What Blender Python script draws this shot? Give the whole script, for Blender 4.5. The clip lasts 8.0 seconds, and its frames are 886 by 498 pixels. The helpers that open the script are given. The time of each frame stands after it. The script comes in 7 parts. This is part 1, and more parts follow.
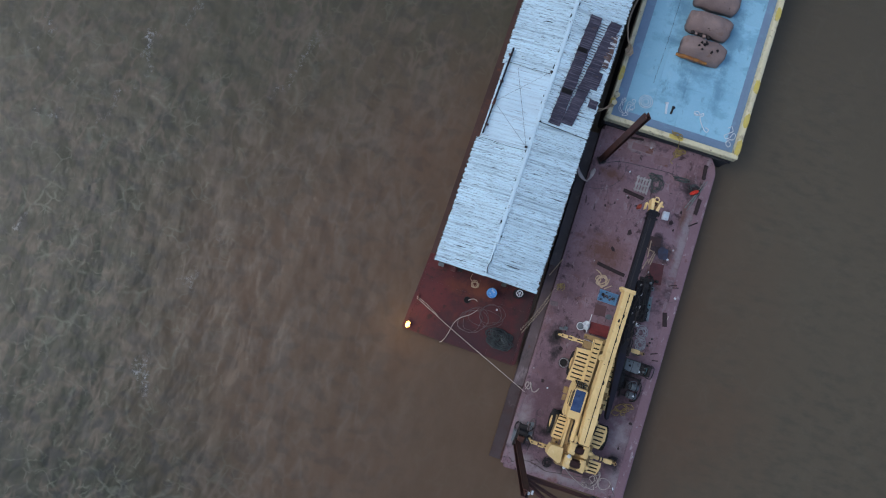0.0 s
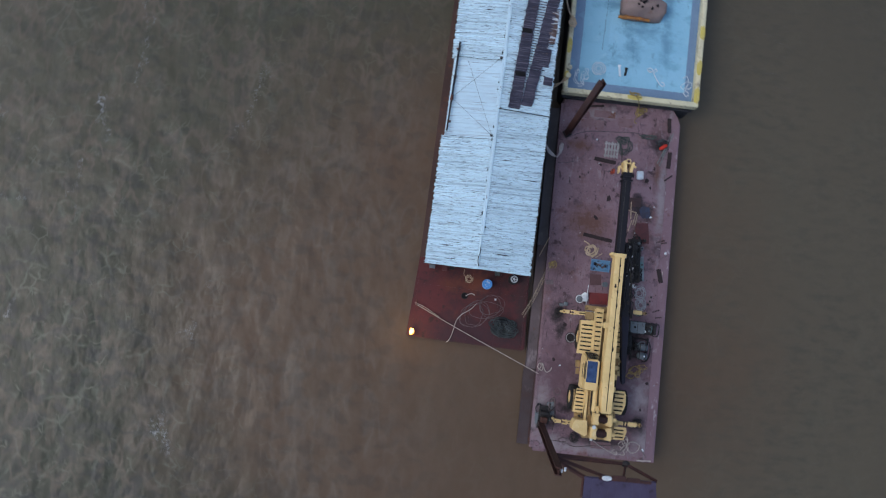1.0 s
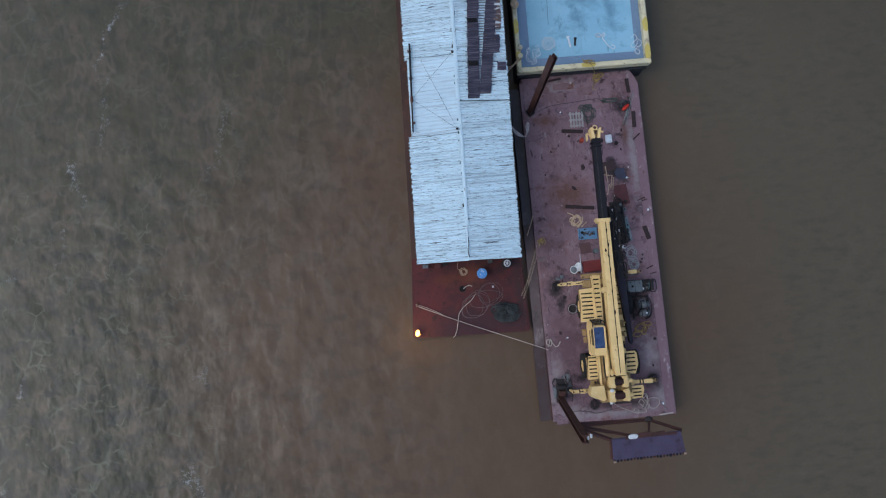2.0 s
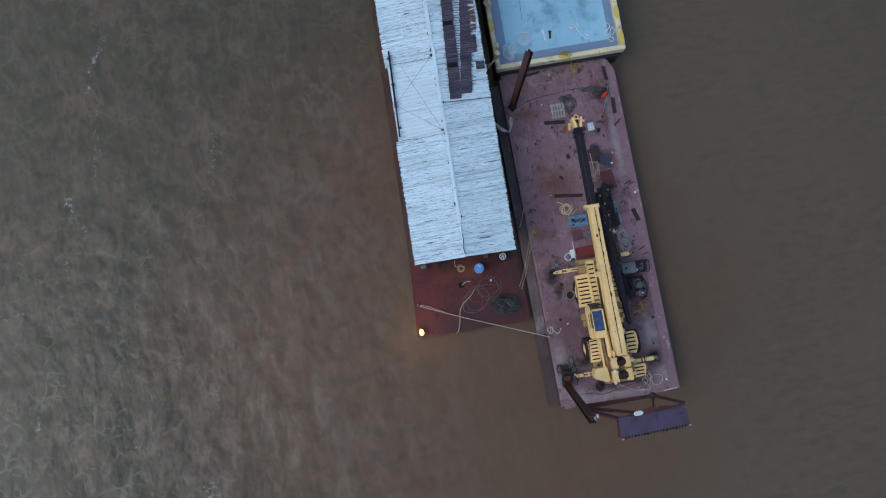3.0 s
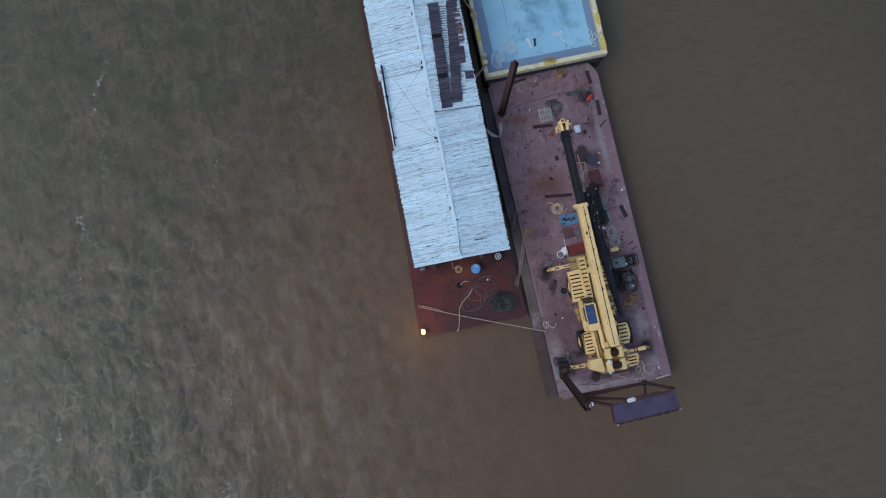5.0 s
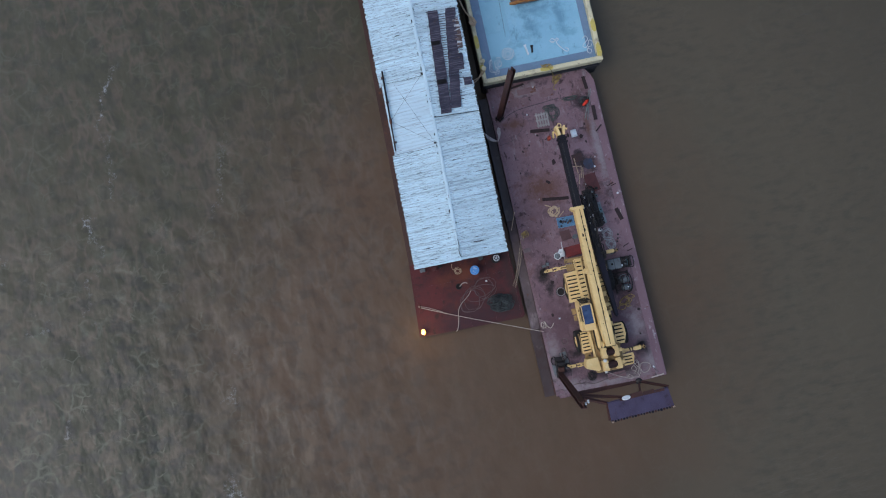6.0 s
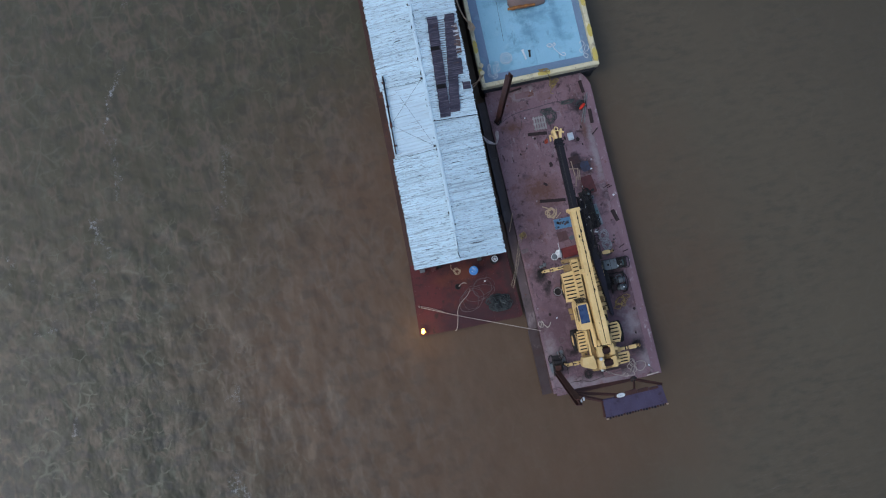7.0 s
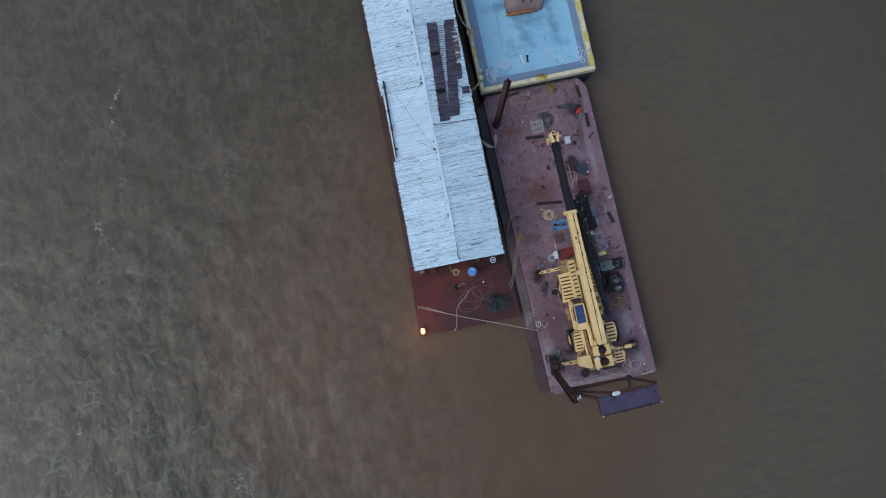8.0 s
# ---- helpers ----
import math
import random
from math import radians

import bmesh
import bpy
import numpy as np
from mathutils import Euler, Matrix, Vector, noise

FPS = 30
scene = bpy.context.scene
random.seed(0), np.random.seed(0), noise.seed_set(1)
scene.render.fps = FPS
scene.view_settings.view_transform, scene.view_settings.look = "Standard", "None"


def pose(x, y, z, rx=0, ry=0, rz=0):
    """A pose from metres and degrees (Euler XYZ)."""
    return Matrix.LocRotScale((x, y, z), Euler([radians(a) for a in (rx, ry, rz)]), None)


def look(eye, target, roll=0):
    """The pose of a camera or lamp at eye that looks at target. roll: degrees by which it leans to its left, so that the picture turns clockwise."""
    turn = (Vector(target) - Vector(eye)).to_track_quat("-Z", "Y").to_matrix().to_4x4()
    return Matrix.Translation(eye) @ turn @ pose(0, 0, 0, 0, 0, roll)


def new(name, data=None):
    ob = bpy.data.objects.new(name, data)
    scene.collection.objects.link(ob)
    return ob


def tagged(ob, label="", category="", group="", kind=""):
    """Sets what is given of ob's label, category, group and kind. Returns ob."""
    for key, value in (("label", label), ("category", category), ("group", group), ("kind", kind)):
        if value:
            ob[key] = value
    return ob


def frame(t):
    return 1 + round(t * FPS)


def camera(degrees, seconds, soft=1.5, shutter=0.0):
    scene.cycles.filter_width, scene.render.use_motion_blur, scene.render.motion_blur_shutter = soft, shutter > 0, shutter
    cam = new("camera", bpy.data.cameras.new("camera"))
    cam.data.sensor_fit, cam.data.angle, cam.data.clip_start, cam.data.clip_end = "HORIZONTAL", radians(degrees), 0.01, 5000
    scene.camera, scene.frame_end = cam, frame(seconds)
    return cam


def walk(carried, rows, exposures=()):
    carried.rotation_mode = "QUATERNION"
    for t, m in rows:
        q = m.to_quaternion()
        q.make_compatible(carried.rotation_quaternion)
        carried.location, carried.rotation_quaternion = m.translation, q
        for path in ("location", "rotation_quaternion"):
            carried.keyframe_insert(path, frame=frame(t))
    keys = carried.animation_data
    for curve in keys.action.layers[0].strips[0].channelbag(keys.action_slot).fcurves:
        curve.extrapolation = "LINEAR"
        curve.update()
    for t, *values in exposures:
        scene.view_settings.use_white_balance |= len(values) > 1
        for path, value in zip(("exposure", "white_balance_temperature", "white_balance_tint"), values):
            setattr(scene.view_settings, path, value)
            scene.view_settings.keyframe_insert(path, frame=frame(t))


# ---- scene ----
cam = camera(65.0, 8.0, soft=1.1, shutter=0.5)
PATH = [
    (0, pose(-0.155, -3.115, 42.779, 4.847, 0.007, 16.814)),
    (0.5, pose(-0.109, -3.092, 42.922, 4.852, 0.081, 12.750)),
    (1, pose(-0.099, -3.176, 43.068, 4.972, 0.047, 5.330)),
    (1.5, pose(-0.047, -3.233, 43.286, 4.936, 0.165, -1.250)),
    (2, pose(0.052, -3.299, 43.618, 4.843, 0.357, -5.914)),
    (2.75, pose(0.105, -3.385, 44.310, 4.760, 0.510, -10.100)),
    (3.5, pose(0.142, -3.449, 45.055, 4.715, 0.605, -11.947)),
    (4, pose(0.128, -3.460, 45.536, 4.716, 0.575, -12.583)),
    (4.5, pose(0.145, -3.413, 46.037, 4.668, 0.555, -12.977)),
    (6, pose(0.159, -3.522, 47.524, 4.896, 0.543, -13.291)),
    (6.5, pose(0.267, -3.582, 48.033, 4.909, 0.676, -13.300)),
    (7, pose(0.257, -3.487, 48.493, 4.799, 0.596, -13.323)),
    (7.5, pose(0.239, -3.432, 48.948, 4.747, 0.528, -13.327)),
    (8, pose(0.125, -3.483, 49.394, 4.847, 0.373, -13.286)),
]
walk(cam, PATH, exposures=((0, 0.09, 5790, 6), (8, 0.08, 5790, 6)))

# ---- world and sun: a dull, overcast dusk ----
SUN_ELEV, SUN_ROT = radians(55), radians(260)
world = bpy.data.worlds.new("sky")
scene.world = world
world.use_nodes = True
wn = world.node_tree.nodes
sky = wn.new("ShaderNodeTexSky")
sky.sky_type, sky.sun_disc = "NISHITA", False
sky.sun_elevation, sky.sun_rotation = SUN_ELEV, SUN_ROT
sky.air_density, sky.dust_density, sky.ozone_density = 1.0, 4.0, 1.5
wn["Background"].inputs["Strength"].default_value = 0.15
world.node_tree.links.new(sky.outputs[0], wn["Background"].inputs["Color"])

sun_data = bpy.data.lights.new("sun", "SUN")
sun_data.energy, sun_data.angle, sun_data.color = 0.24, radians(120), (1.0, 0.98, 0.955)
sun = new("sun", sun_data)
sun.matrix_world = look((0, 0, 0), (-math.cos(SUN_ELEV) * math.sin(SUN_ROT), -math.cos(SUN_ELEV) * math.cos(SUN_ROT), -math.sin(SUN_ELEV)))


# ---- materials ----
def nodes_of(m):
    m.use_nodes = True
    return m.node_tree.nodes, m.node_tree.links, m.node_tree.nodes["Principled BSDF"]


def noise_node(n, l, coord, scale, detail=5.0, rough=0.6, stretch=None):
    tex = n.new("ShaderNodeTexNoise")
    tex.inputs["Scale"].default_value = scale
    tex.inputs["Detail"].default_value = detail
    tex.inputs["Roughness"].default_value = rough
    if stretch:
        mp = n.new("ShaderNodeMapping")
        mp.inputs["Scale"].default_value = stretch
        l.new(coord, mp.inputs["Vector"])
        coord = mp.outputs[0]
    l.new(coord, tex.inputs["Vector"])
    return tex.outputs["Fac"]


def ramp(n, l, fac, lo, hi):
    r = n.new("ShaderNodeMapRange")
    r.inputs["From Min"].default_value, r.inputs["From Max"].default_value = lo, hi
    l.new(fac, r.inputs["Value"])
    return r.outputs[0]


def mix(n, l, fac, a, b):
    m = n.new("ShaderNodeMix")
    m.data_type = "RGBA"
    for sock, v in ((m.inputs[0], fac), (m.inputs[6], a), (m.inputs[7], b)):
        if isinstance(v, tuple):
            sock.default_value = (*v, 1)
        elif isinstance(v, float):
            sock.default_value = v
        else:
            l.new(v, sock)
    return m.outputs[2]


def surface(name, base, second, scale=0.8, rough=0.6, metal=0.0, marks=(), grain=0.25, bump=0.15, bump_scale=30.0, vary=0.0, spills=()):
    """A weathered surface. marks: rows of (colour, scale, from, to, stretch or None) laid over in turn where the noise passes the threshold."""
    m = bpy.data.materials.new(name)
    n, l, bsdf = nodes_of(m)
    geo = n.new("ShaderNodeNewGeometry").outputs["Position"]
    col = mix(n, l, ramp(n, l, noise_node(n, l, geo, scale), 0.35, 0.65), base, second)
    for colour, sc, lo, hi, stretch in marks:
        col = mix(n, l, ramp(n, l, noise_node(n, l, geo, sc, 7.0, 0.65, stretch), lo, hi), col, colour)
    # spills of grease or rust: rows of (colour, x, y, reach across, reach along)
    if spills:
        ragged = noise_node(n, l, geo, 2.2, 6.0, 0.7)
    for colour, x, y, rx, ry in spills:
        mp = n.new("ShaderNodeMapping")
        mp.inputs["Location"].default_value = (-x / rx, -y / ry, 0)
        mp.inputs["Scale"].default_value = (1 / rx, 1 / ry, 0)
        l.new(geo, mp.inputs["Vector"])
        ln = n.new("ShaderNodeVectorMath")
        ln.operation = "LENGTH"
        l.new(mp.outputs[0], ln.inputs[0])
        ma = n.new("ShaderNodeMath")
        ma.operation = "MULTIPLY_ADD"
        l.new(ragged, ma.inputs[0])
        ma.inputs[1].default_value = 2.4
        l.new(ln.outputs["Value"], ma.inputs[2])
        col = mix(n, l, ramp(n, l, ma.outputs[0], 2.25, 1.35), col, colour)
    fine = noise_node(n, l, geo, 14.0, 6.0, 0.7)
    hsv = n.new("ShaderNodeHueSaturation")
    val = n.new("ShaderNodeMapRange")
    val.inputs["To Min"].default_value, val.inputs["To Max"].default_value = 1.0 - grain, 1.0 + grain
    l.new(fine, val.inputs["Value"])
    last = val.outputs[0]
    if vary:
        info = n.new("ShaderNodeObjectInfo")
        vr = n.new("ShaderNodeMapRange")
        vr.inputs["To Min"].default_value, vr.inputs["To Max"].default_value = 1.0 - vary, 1.0 + vary
        l.new(info.outputs["Random"], vr.inputs["Value"])
        mu = n.new("ShaderNodeMath")
        mu.operation = "MULTIPLY"
        l.new(last, mu.inputs[0])
        l.new(vr.outputs[0], mu.inputs[1])
        last = mu.outputs[0]
    l.new(last, hsv.inputs["Value"])
    l.new(col, hsv.inputs["Color"])
    l.new(hsv.outputs[0], bsdf.inputs["Base Color"])
    rr = n.new("ShaderNodeMapRange")
    rr.inputs["To Min"].default_value, rr.inputs["To Max"].default_value = max(rough - 0.12, 0.05), min(rough + 0.15, 1.0)
    l.new(fine, rr.inputs["Value"])
    l.new(rr.outputs[0], bsdf.inputs["Roughness"])
    bsdf.inputs["Metallic"].default_value = metal
    bsdf.inputs["Specular IOR Level"].default_value = 0.22
    if bump:
        bn = n.new("ShaderNodeBump")
        bn.inputs["Strength"].default_value, bn.inputs["Distance"].default_value = bump, 0.02
        l.new(noise_node(n, l, geo, bump_scale, 4.0), bn.inputs["Height"])
        l.new(bn.outputs[0], bsdf.inputs["Normal"])
    return m


def river_water():
    m = bpy.data.materials.new("muddy_river_water")
    n, l, bsdf = nodes_of(m)
    geo = n.new("ShaderNodeNewGeometry").outputs["Position"]

    def math_node(op, a, b, c=None):
        nd = n.new("ShaderNodeMath")
        nd.operation = op
        for sock, v in zip(nd.inputs, (a, b, c)):
            if v is None:
                continue
            if isinstance(v, float):
                sock.default_value = v
            else:
                l.new(v, sock)
        return nd.outputs[0]

    def times(a, b):
        return math_node("MULTIPLY", a, b)

    def crests(fac, width):
        """1 along the middle level of a noise, falling to 0 at the width."""
        return ramp(n, l, math_node("ABSOLUTE", math_node("SUBTRACT", fac, 0.5), None), width, 0.0)

    def curled(scale, detail, rough, stretch, curl):
        """A noise whose contours are curled round one another, as eddies are."""
        fac = noise_node(n, l, geo, scale, detail, rough, stretch)
        fac.node.inputs["Distortion"].default_value = curl
        return fac

    place = n.new("ShaderNodeSeparateXYZ")
    l.new(geo, place.inputs[0])
    east, north = place.outputs["X"], place.outputs["Y"]
    # a silty brown plume lies round the barges; clearer, greener water runs outside it
    mp = n.new("ShaderNodeMapping")
    mp.inputs["Location"].default_value = (-0.5, 5.0, 0)
    l.new(geo, mp.inputs["Vector"])
    far = n.new("ShaderNodeVectorMath")
    far.operation = "LENGTH"
    l.new(mp.outputs[0], far.inputs[0])
    reach = math_node("MULTIPLY_ADD", noise_node(n, l, geo, 0.10, 4.0), 9.0, far.outputs["Value"])
    silt_ripple = mix(n, l, ramp(n, l, noise_node(n, l, geo, 0.05, 3.0), 0.4, 0.62), (0.092, 0.056, 0.032), (0.084, 0.054, 0.031))
    silt_ripple = mix(n, l, ramp(n, l, noise_node(n, l, geo, 0.9, 4.0, 0.6, (1.0, 0.5, 1.0)), 0.35, 0.7), silt_ripple, (0.098, 0.065, 0.040))
    # tones by side balance uneven sky sheen; bluish far south-west mimics its reflection
    outer = mix(n, l, ramp(n, l, east, 2.0, 14.0), mix(n, l, ramp(n, l, north, -6.0, 8.0), (0.022, 0.026, 0.014), (0.058, 0.053, 0.032)), (0.087, 0.073, 0.049))
    silt_ripple = mix(n, l, ramp(n, l, reach, 16.5, 26.5), silt_ripple, outer)
    west = mix(n, l, ramp(n, l, north, 4.0, -12.0), (0.068, 0.063, 0.040), (0.020, 0.030, 0.036))
    silt_ripple = mix(n, l, ramp(n, l, reach, 31.0, 44.0), silt_ripple, mix(n, l, ramp(n, l, east, 4.0, -8.0), (0.067, 0.057, 0.039), west))
    stream = times(ramp(n, l, reach, 14.0, 26.0), ramp(n, l, east, 6.0, -8.0))
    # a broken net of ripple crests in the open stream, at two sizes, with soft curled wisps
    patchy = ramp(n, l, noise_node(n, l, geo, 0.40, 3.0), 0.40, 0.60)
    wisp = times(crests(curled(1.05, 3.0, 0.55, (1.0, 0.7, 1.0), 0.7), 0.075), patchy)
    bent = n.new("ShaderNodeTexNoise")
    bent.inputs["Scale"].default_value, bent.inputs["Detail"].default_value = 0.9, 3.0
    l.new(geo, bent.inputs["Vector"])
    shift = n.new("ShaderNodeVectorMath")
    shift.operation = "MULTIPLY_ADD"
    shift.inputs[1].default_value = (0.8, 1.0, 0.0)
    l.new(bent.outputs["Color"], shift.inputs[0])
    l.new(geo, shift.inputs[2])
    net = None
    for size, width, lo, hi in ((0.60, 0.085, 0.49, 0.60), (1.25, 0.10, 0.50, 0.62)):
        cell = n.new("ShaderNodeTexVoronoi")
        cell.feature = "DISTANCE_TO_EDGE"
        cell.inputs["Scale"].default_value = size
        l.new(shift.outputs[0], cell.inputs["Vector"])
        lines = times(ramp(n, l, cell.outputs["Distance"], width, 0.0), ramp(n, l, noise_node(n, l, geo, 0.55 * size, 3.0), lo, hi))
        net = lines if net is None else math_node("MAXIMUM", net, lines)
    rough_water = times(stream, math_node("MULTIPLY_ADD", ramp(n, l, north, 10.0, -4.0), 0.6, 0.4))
    # sky light on the crests is painted in as a paler colour
    crest_light = times(math_node("MAXIMUM", times(wisp, 0.14), times(net, 0.52)), math_node("MULTIPLY_ADD", rough_water, 0.88, 0.12))
    silt_ripple = mix(n, l, crest_light, silt_ripple, (0.150, 0.160, 0.118))
    # softer curls inside the plume: light on ripples painted as paler colour
    curl_light = times(crests(curled(0.95, 2.0, 0.5, (1.0, 0.48, 1.0), 0.25), 0.10), ramp(n, l, noise_node(n, l, geo, 0.3, 3.0), 0.38, 0.58))
    silt_ripple = mix(n, l, times(times(curl_light, ramp(n, l, east, 2.0, -4.0)), 0.70), silt_ripple, (0.112, 0.086, 0.062))
    # shade in the ripple troughs, painted as dark colour
    trough_shade = times(ramp(n, l, curled(1.1, 2.0, 0.5, (0.8, 1.0, 1.0), 0.4), 0.52, 0.36), math_node("MAXIMUM", times(rough_water, 0.90), times(ramp(n, l, east, 3.0, -5.0), 0.36)))
    silt_ripple = mix(n, l, times(trough_shade, 0.75), silt_ripple, (0.024, 0.026, 0.026))
    crosswise = times(ramp(n, l, east, 14.0, 17.5), ramp(n, l, noise_node(n, l, geo, 0.12, 3.0), 0.34, 0.56))
    # short ripples on the east side, their shade painted as darker bands
    ripple_shade = ramp(n, l, noise_node(n, l, geo, 1.5, 4.0, 0.6, (0.60, 1.4, 1.0)), 0.46, 0.66)
    silt_ripple = mix(n, l, times(times(ripple_shade, crosswise), 0.60), silt_ripple, (0.058, 0.052, 0.037))
    # threads of foam on three lines of the current, broken into flecks
    flecks = ramp(n, l, noise_node(n, l, geo, 3.4, 6.0, 0.8), 0.50, 0.62)
    foam = None
    for lean, off, bend, lo, hi in ((-0.30, 24.2, 5.0, 0.51, 0.64), (-0.16, 14.4, 4.0, 0.52, 0.64), (0.25, 27.0, 7.0, 0.55, 0.64)):
        line = math_node("MULTIPLY_ADD", north, lean, math_node("ADD", east, off))
        sway = noise_node(n, l, geo, 0.22, 5.0, 0.6)
        line = math_node("ADD", line, math_node("MULTIPLY_ADD", sway, bend * 2, -bend))
        thread = ramp(n, l, math_node("ABSOLUTE", line, None), 0.42, 0.05)
        here = times(thread, ramp(n, l, noise_node(n, l, geo, 0.16 + 0.01 * bend, 2.0), lo, hi))
        foam = here if foam is None else math_node("MAXIMUM", foam, here)
    open_only = ramp(n, l, east, -11.0, -14.0)
    col = mix(n, l, times(times(foam, flecks), open_only), silt_ripple, (0.26, 0.27, 0.27))
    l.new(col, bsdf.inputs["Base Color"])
    # the silt scatters light from below a smooth, rippled surface film
    bsdf.inputs["Roughness"].default_value = 0.9
    bsdf.inputs["Specular IOR Level"].default_value = 0.0
    bsdf.inputs["Coat Weight"].default_value = 1.0
    bsdf.inputs["Coat IOR"].default_value = 1.33
    bsdf.inputs["Coat Roughness"].default_value = 0.30
    # wind ripples: strong in the open stream, faint in the lee of the barges, short and crosswise on the far side
    lee = n.new("ShaderNodeMapRange")
    lee.inputs["From Min"].default_value, lee.inputs["From Max"].default_value = 1.0, -9.0
    lee.inputs["To Min"].default_value, lee.inputs["To Max"].default_value = 0.62, 1.0
    l.new(east, lee.inputs["Value"])
    normal = None
    for fac, depth, strength in ((noise_node(n, l, geo, 0.50, 3.0, 0.5, (1.0, 0.66, 1.0)), 0.235, lee.outputs[0]),
                                 (curled(1.7, 3.0, 0.55, (1.0, 0.85, 1.0), 0.8), 0.026, lee.outputs[0]),
                                 (noise_node(n, l, geo, 1.2, 3.0, 0.5, (0.50, 1.5, 1.0)), 0.24, crosswise)):
        bn = n.new("ShaderNodeBump")
        bn.inputs["Distance"].default_value = depth
        l.new(strength, bn.inputs["Strength"])
        l.new(fac, bn.inputs["Height"])
        if normal is not None:
            l.new(normal, bn.inputs["Normal"])
        normal = bn.outputs[0]
    l.new(normal, bsdf.inputs["Coat Normal"])
    return m


def glow(name, colour, strength):
    m = bpy.data.materials.new(name)
    n, l, bsdf = nodes_of(m)
    bsdf.inputs["Base Color"].default_value = (*colour, 1)
    bsdf.inputs["Emission Color"].default_value = (*colour, 1)
    bsdf.inputs["Emission Strength"].default_value = strength
    return m


RUST = (0.115, 0.045, 0.025)
DARK = (0.025, 0.020, 0.020)
M_WATER = river_water()
GRIME_SPILL = (0.105, 0.062, 0.074)
STAIN_SPILL = (0.145, 0.285, 0.390)
GREASE_SPILL, RUST_SPILL, PALE_SPILL = (0.030, 0.022, 0.024), (0.120, 0.062, 0.050), (0.225, 0.190, 0.200)
# where grime, rust, worn pale paint and grease lie on the mauve deck: (x, y, reach across, reach along)
GRIME_AT = ((7.0, -6.5, 1.6, 3.6), (11.6, -6.5, 1.6, 4.0), (9.6, -9.9, 3.4, 0.9), (12.1, -7.8, 0.7, 0.9))
RUST_AT = ((8.2, 2.8, 1.8, 1.4), (11.3, 2.5, 0.7, 1.2), (12.1, 6.2, 0.3, 1.3), (7.2, 7.6, 0.9, 0.5))
PALE_AT = ((7.0, -10.3, 1.1, 0.5), (12.3, -9.9, 0.8, 1.2), (8.6, 9.6, 0.9, 0.45), (6.2, -8.0, 0.5, 1.6), (9.4, -10.5, 2.8, 0.4), (11.9, -7.3, 0.8, 1.4), (12.4, 4.5, 0.35, 3.2), (6.0, -9.3, 0.45, 0.9), (12.6, -10.2, 0.5, 0.7), (9.1, 9.8, 0.25, 0.5), (8.2, 9.65, 0.7, 0.4))
GREASE_AT = ((11.2, 4.0, 0.8, 0.55), (11.35, -4.2, 0.85, 1.5), (10.85, 0.9, 0.75, 2.0), (6.75, -2.7, 0.65, 0.7), (6.45, -8.8, 0.7, 1.0), (6.9, -3.8, 0.35, 0.7), (11.9, -8.9, 0.7, 0.7), (12.1, 8.0, 0.7, 0.8), (9.6, -9.9, 1.8, 0.6), (11.0, 4.2, 0.8, 0.6), (7.07, -3.64, 0.30, 0.45), (6.75, -3.2, 0.42, 0.45), (7.6, -8.3, 0.8, 0.35), (11.5, 3.75, 0.75, 0.7), (11.0, 4.6, 0.35, 0.35))
deck_spills = [(colour, *at) for colour, places in ((GRIME_SPILL, GRIME_AT), (RUST_SPILL, RUST_AT), (PALE_SPILL, PALE_AT), (GREASE_SPILL, GREASE_AT)) for at in places]
M_DECK = surface("mauve_deck_paint", (0.206, 0.134, 0.153), (0.154, 0.098, 0.113), 0.45, 0.55, 0.0,
                 marks=(((0.216, 0.150, 0.170), 0.8, 0.53, 0.70, None), ((0.120, 0.068, 0.070), 0.5, 0.53, 0.70, None), ((0.130, 0.064, 0.054), 1.1, 0.56, 0.74, None),
                        ((0.090, 0.058, 0.068), 0.95, 0.55, 0.66, None), ((0.250, 0.198, 0.215), 2.4, 0.60, 0.70, (1.0, 0.35, 1.0)), ((0.235, 0.185, 0.200), 4.5, 0.62, 0.70, None), ((0.060, 0.036, 0.040), 1.7, 0.585, 0.67, None), (DARK, 6.5, 0.645, 0.69, None), (DARK, 2.9, 0.675, 0.71, None), ((0.075, 0.048, 0.053), 3.2, 0.61, 0.66, (1.0, 0.25, 1.0))), grain=0.34, vary=0.04,
                 spills=deck_spills)
M_LEDGE = surface("dark_mauve_ledge_paint", (0.060, 0.045, 0.047), (0.044, 0.033, 0.035), 0.7, 0.7, 0.0, marks=(((0.050, 0.030, 0.028), 1.4, 0.50, 0.7, None), ((0.13, 0.10, 0.105), 2.2, 0.6, 0.72, (1.0, 0.5, 1.0))))
M_LEDGE_SLATE = surface("dark_slate_ledge_paint", (0.100, 0.094, 0.100), (0.072, 0.067, 0.072), 0.7, 0.7, 0.0, marks=((RUST, 1.4, 0.64, 0.74, None), ((0.13, 0.12, 0.12), 2.2, 0.60, 0.70, (1.0, 0.5, 1.0))))
M_LEDGE_WORN = surface("worn_grey_mauve_ledge_paint", (0.106, 0.082, 0.086), (0.076, 0.059, 0.062), 0.7, 0.7, 0.0, marks=((RUST, 1.4, 0.62, 0.72, None), ((0.20, 0.165, 0.172), 1.1, 0.58, 0.70, (1.0, 0.4, 1.0)), ((0.06, 0.05, 0.05), 2.2, 0.58, 0.68, (1.0, 0.5, 1.0))))
M_DOUBLER = surface("patch_plate_mauve_paint", (0.190, 0.122, 0.132), (0.150, 0.094, 0.100), 0.9, 0.6, 0.0, marks=((RUST, 1.6, 0.56, 0.66, None), ((0.22, 0.18, 0.19), 3.0, 0.58, 0.68, None)), grain=0.3)
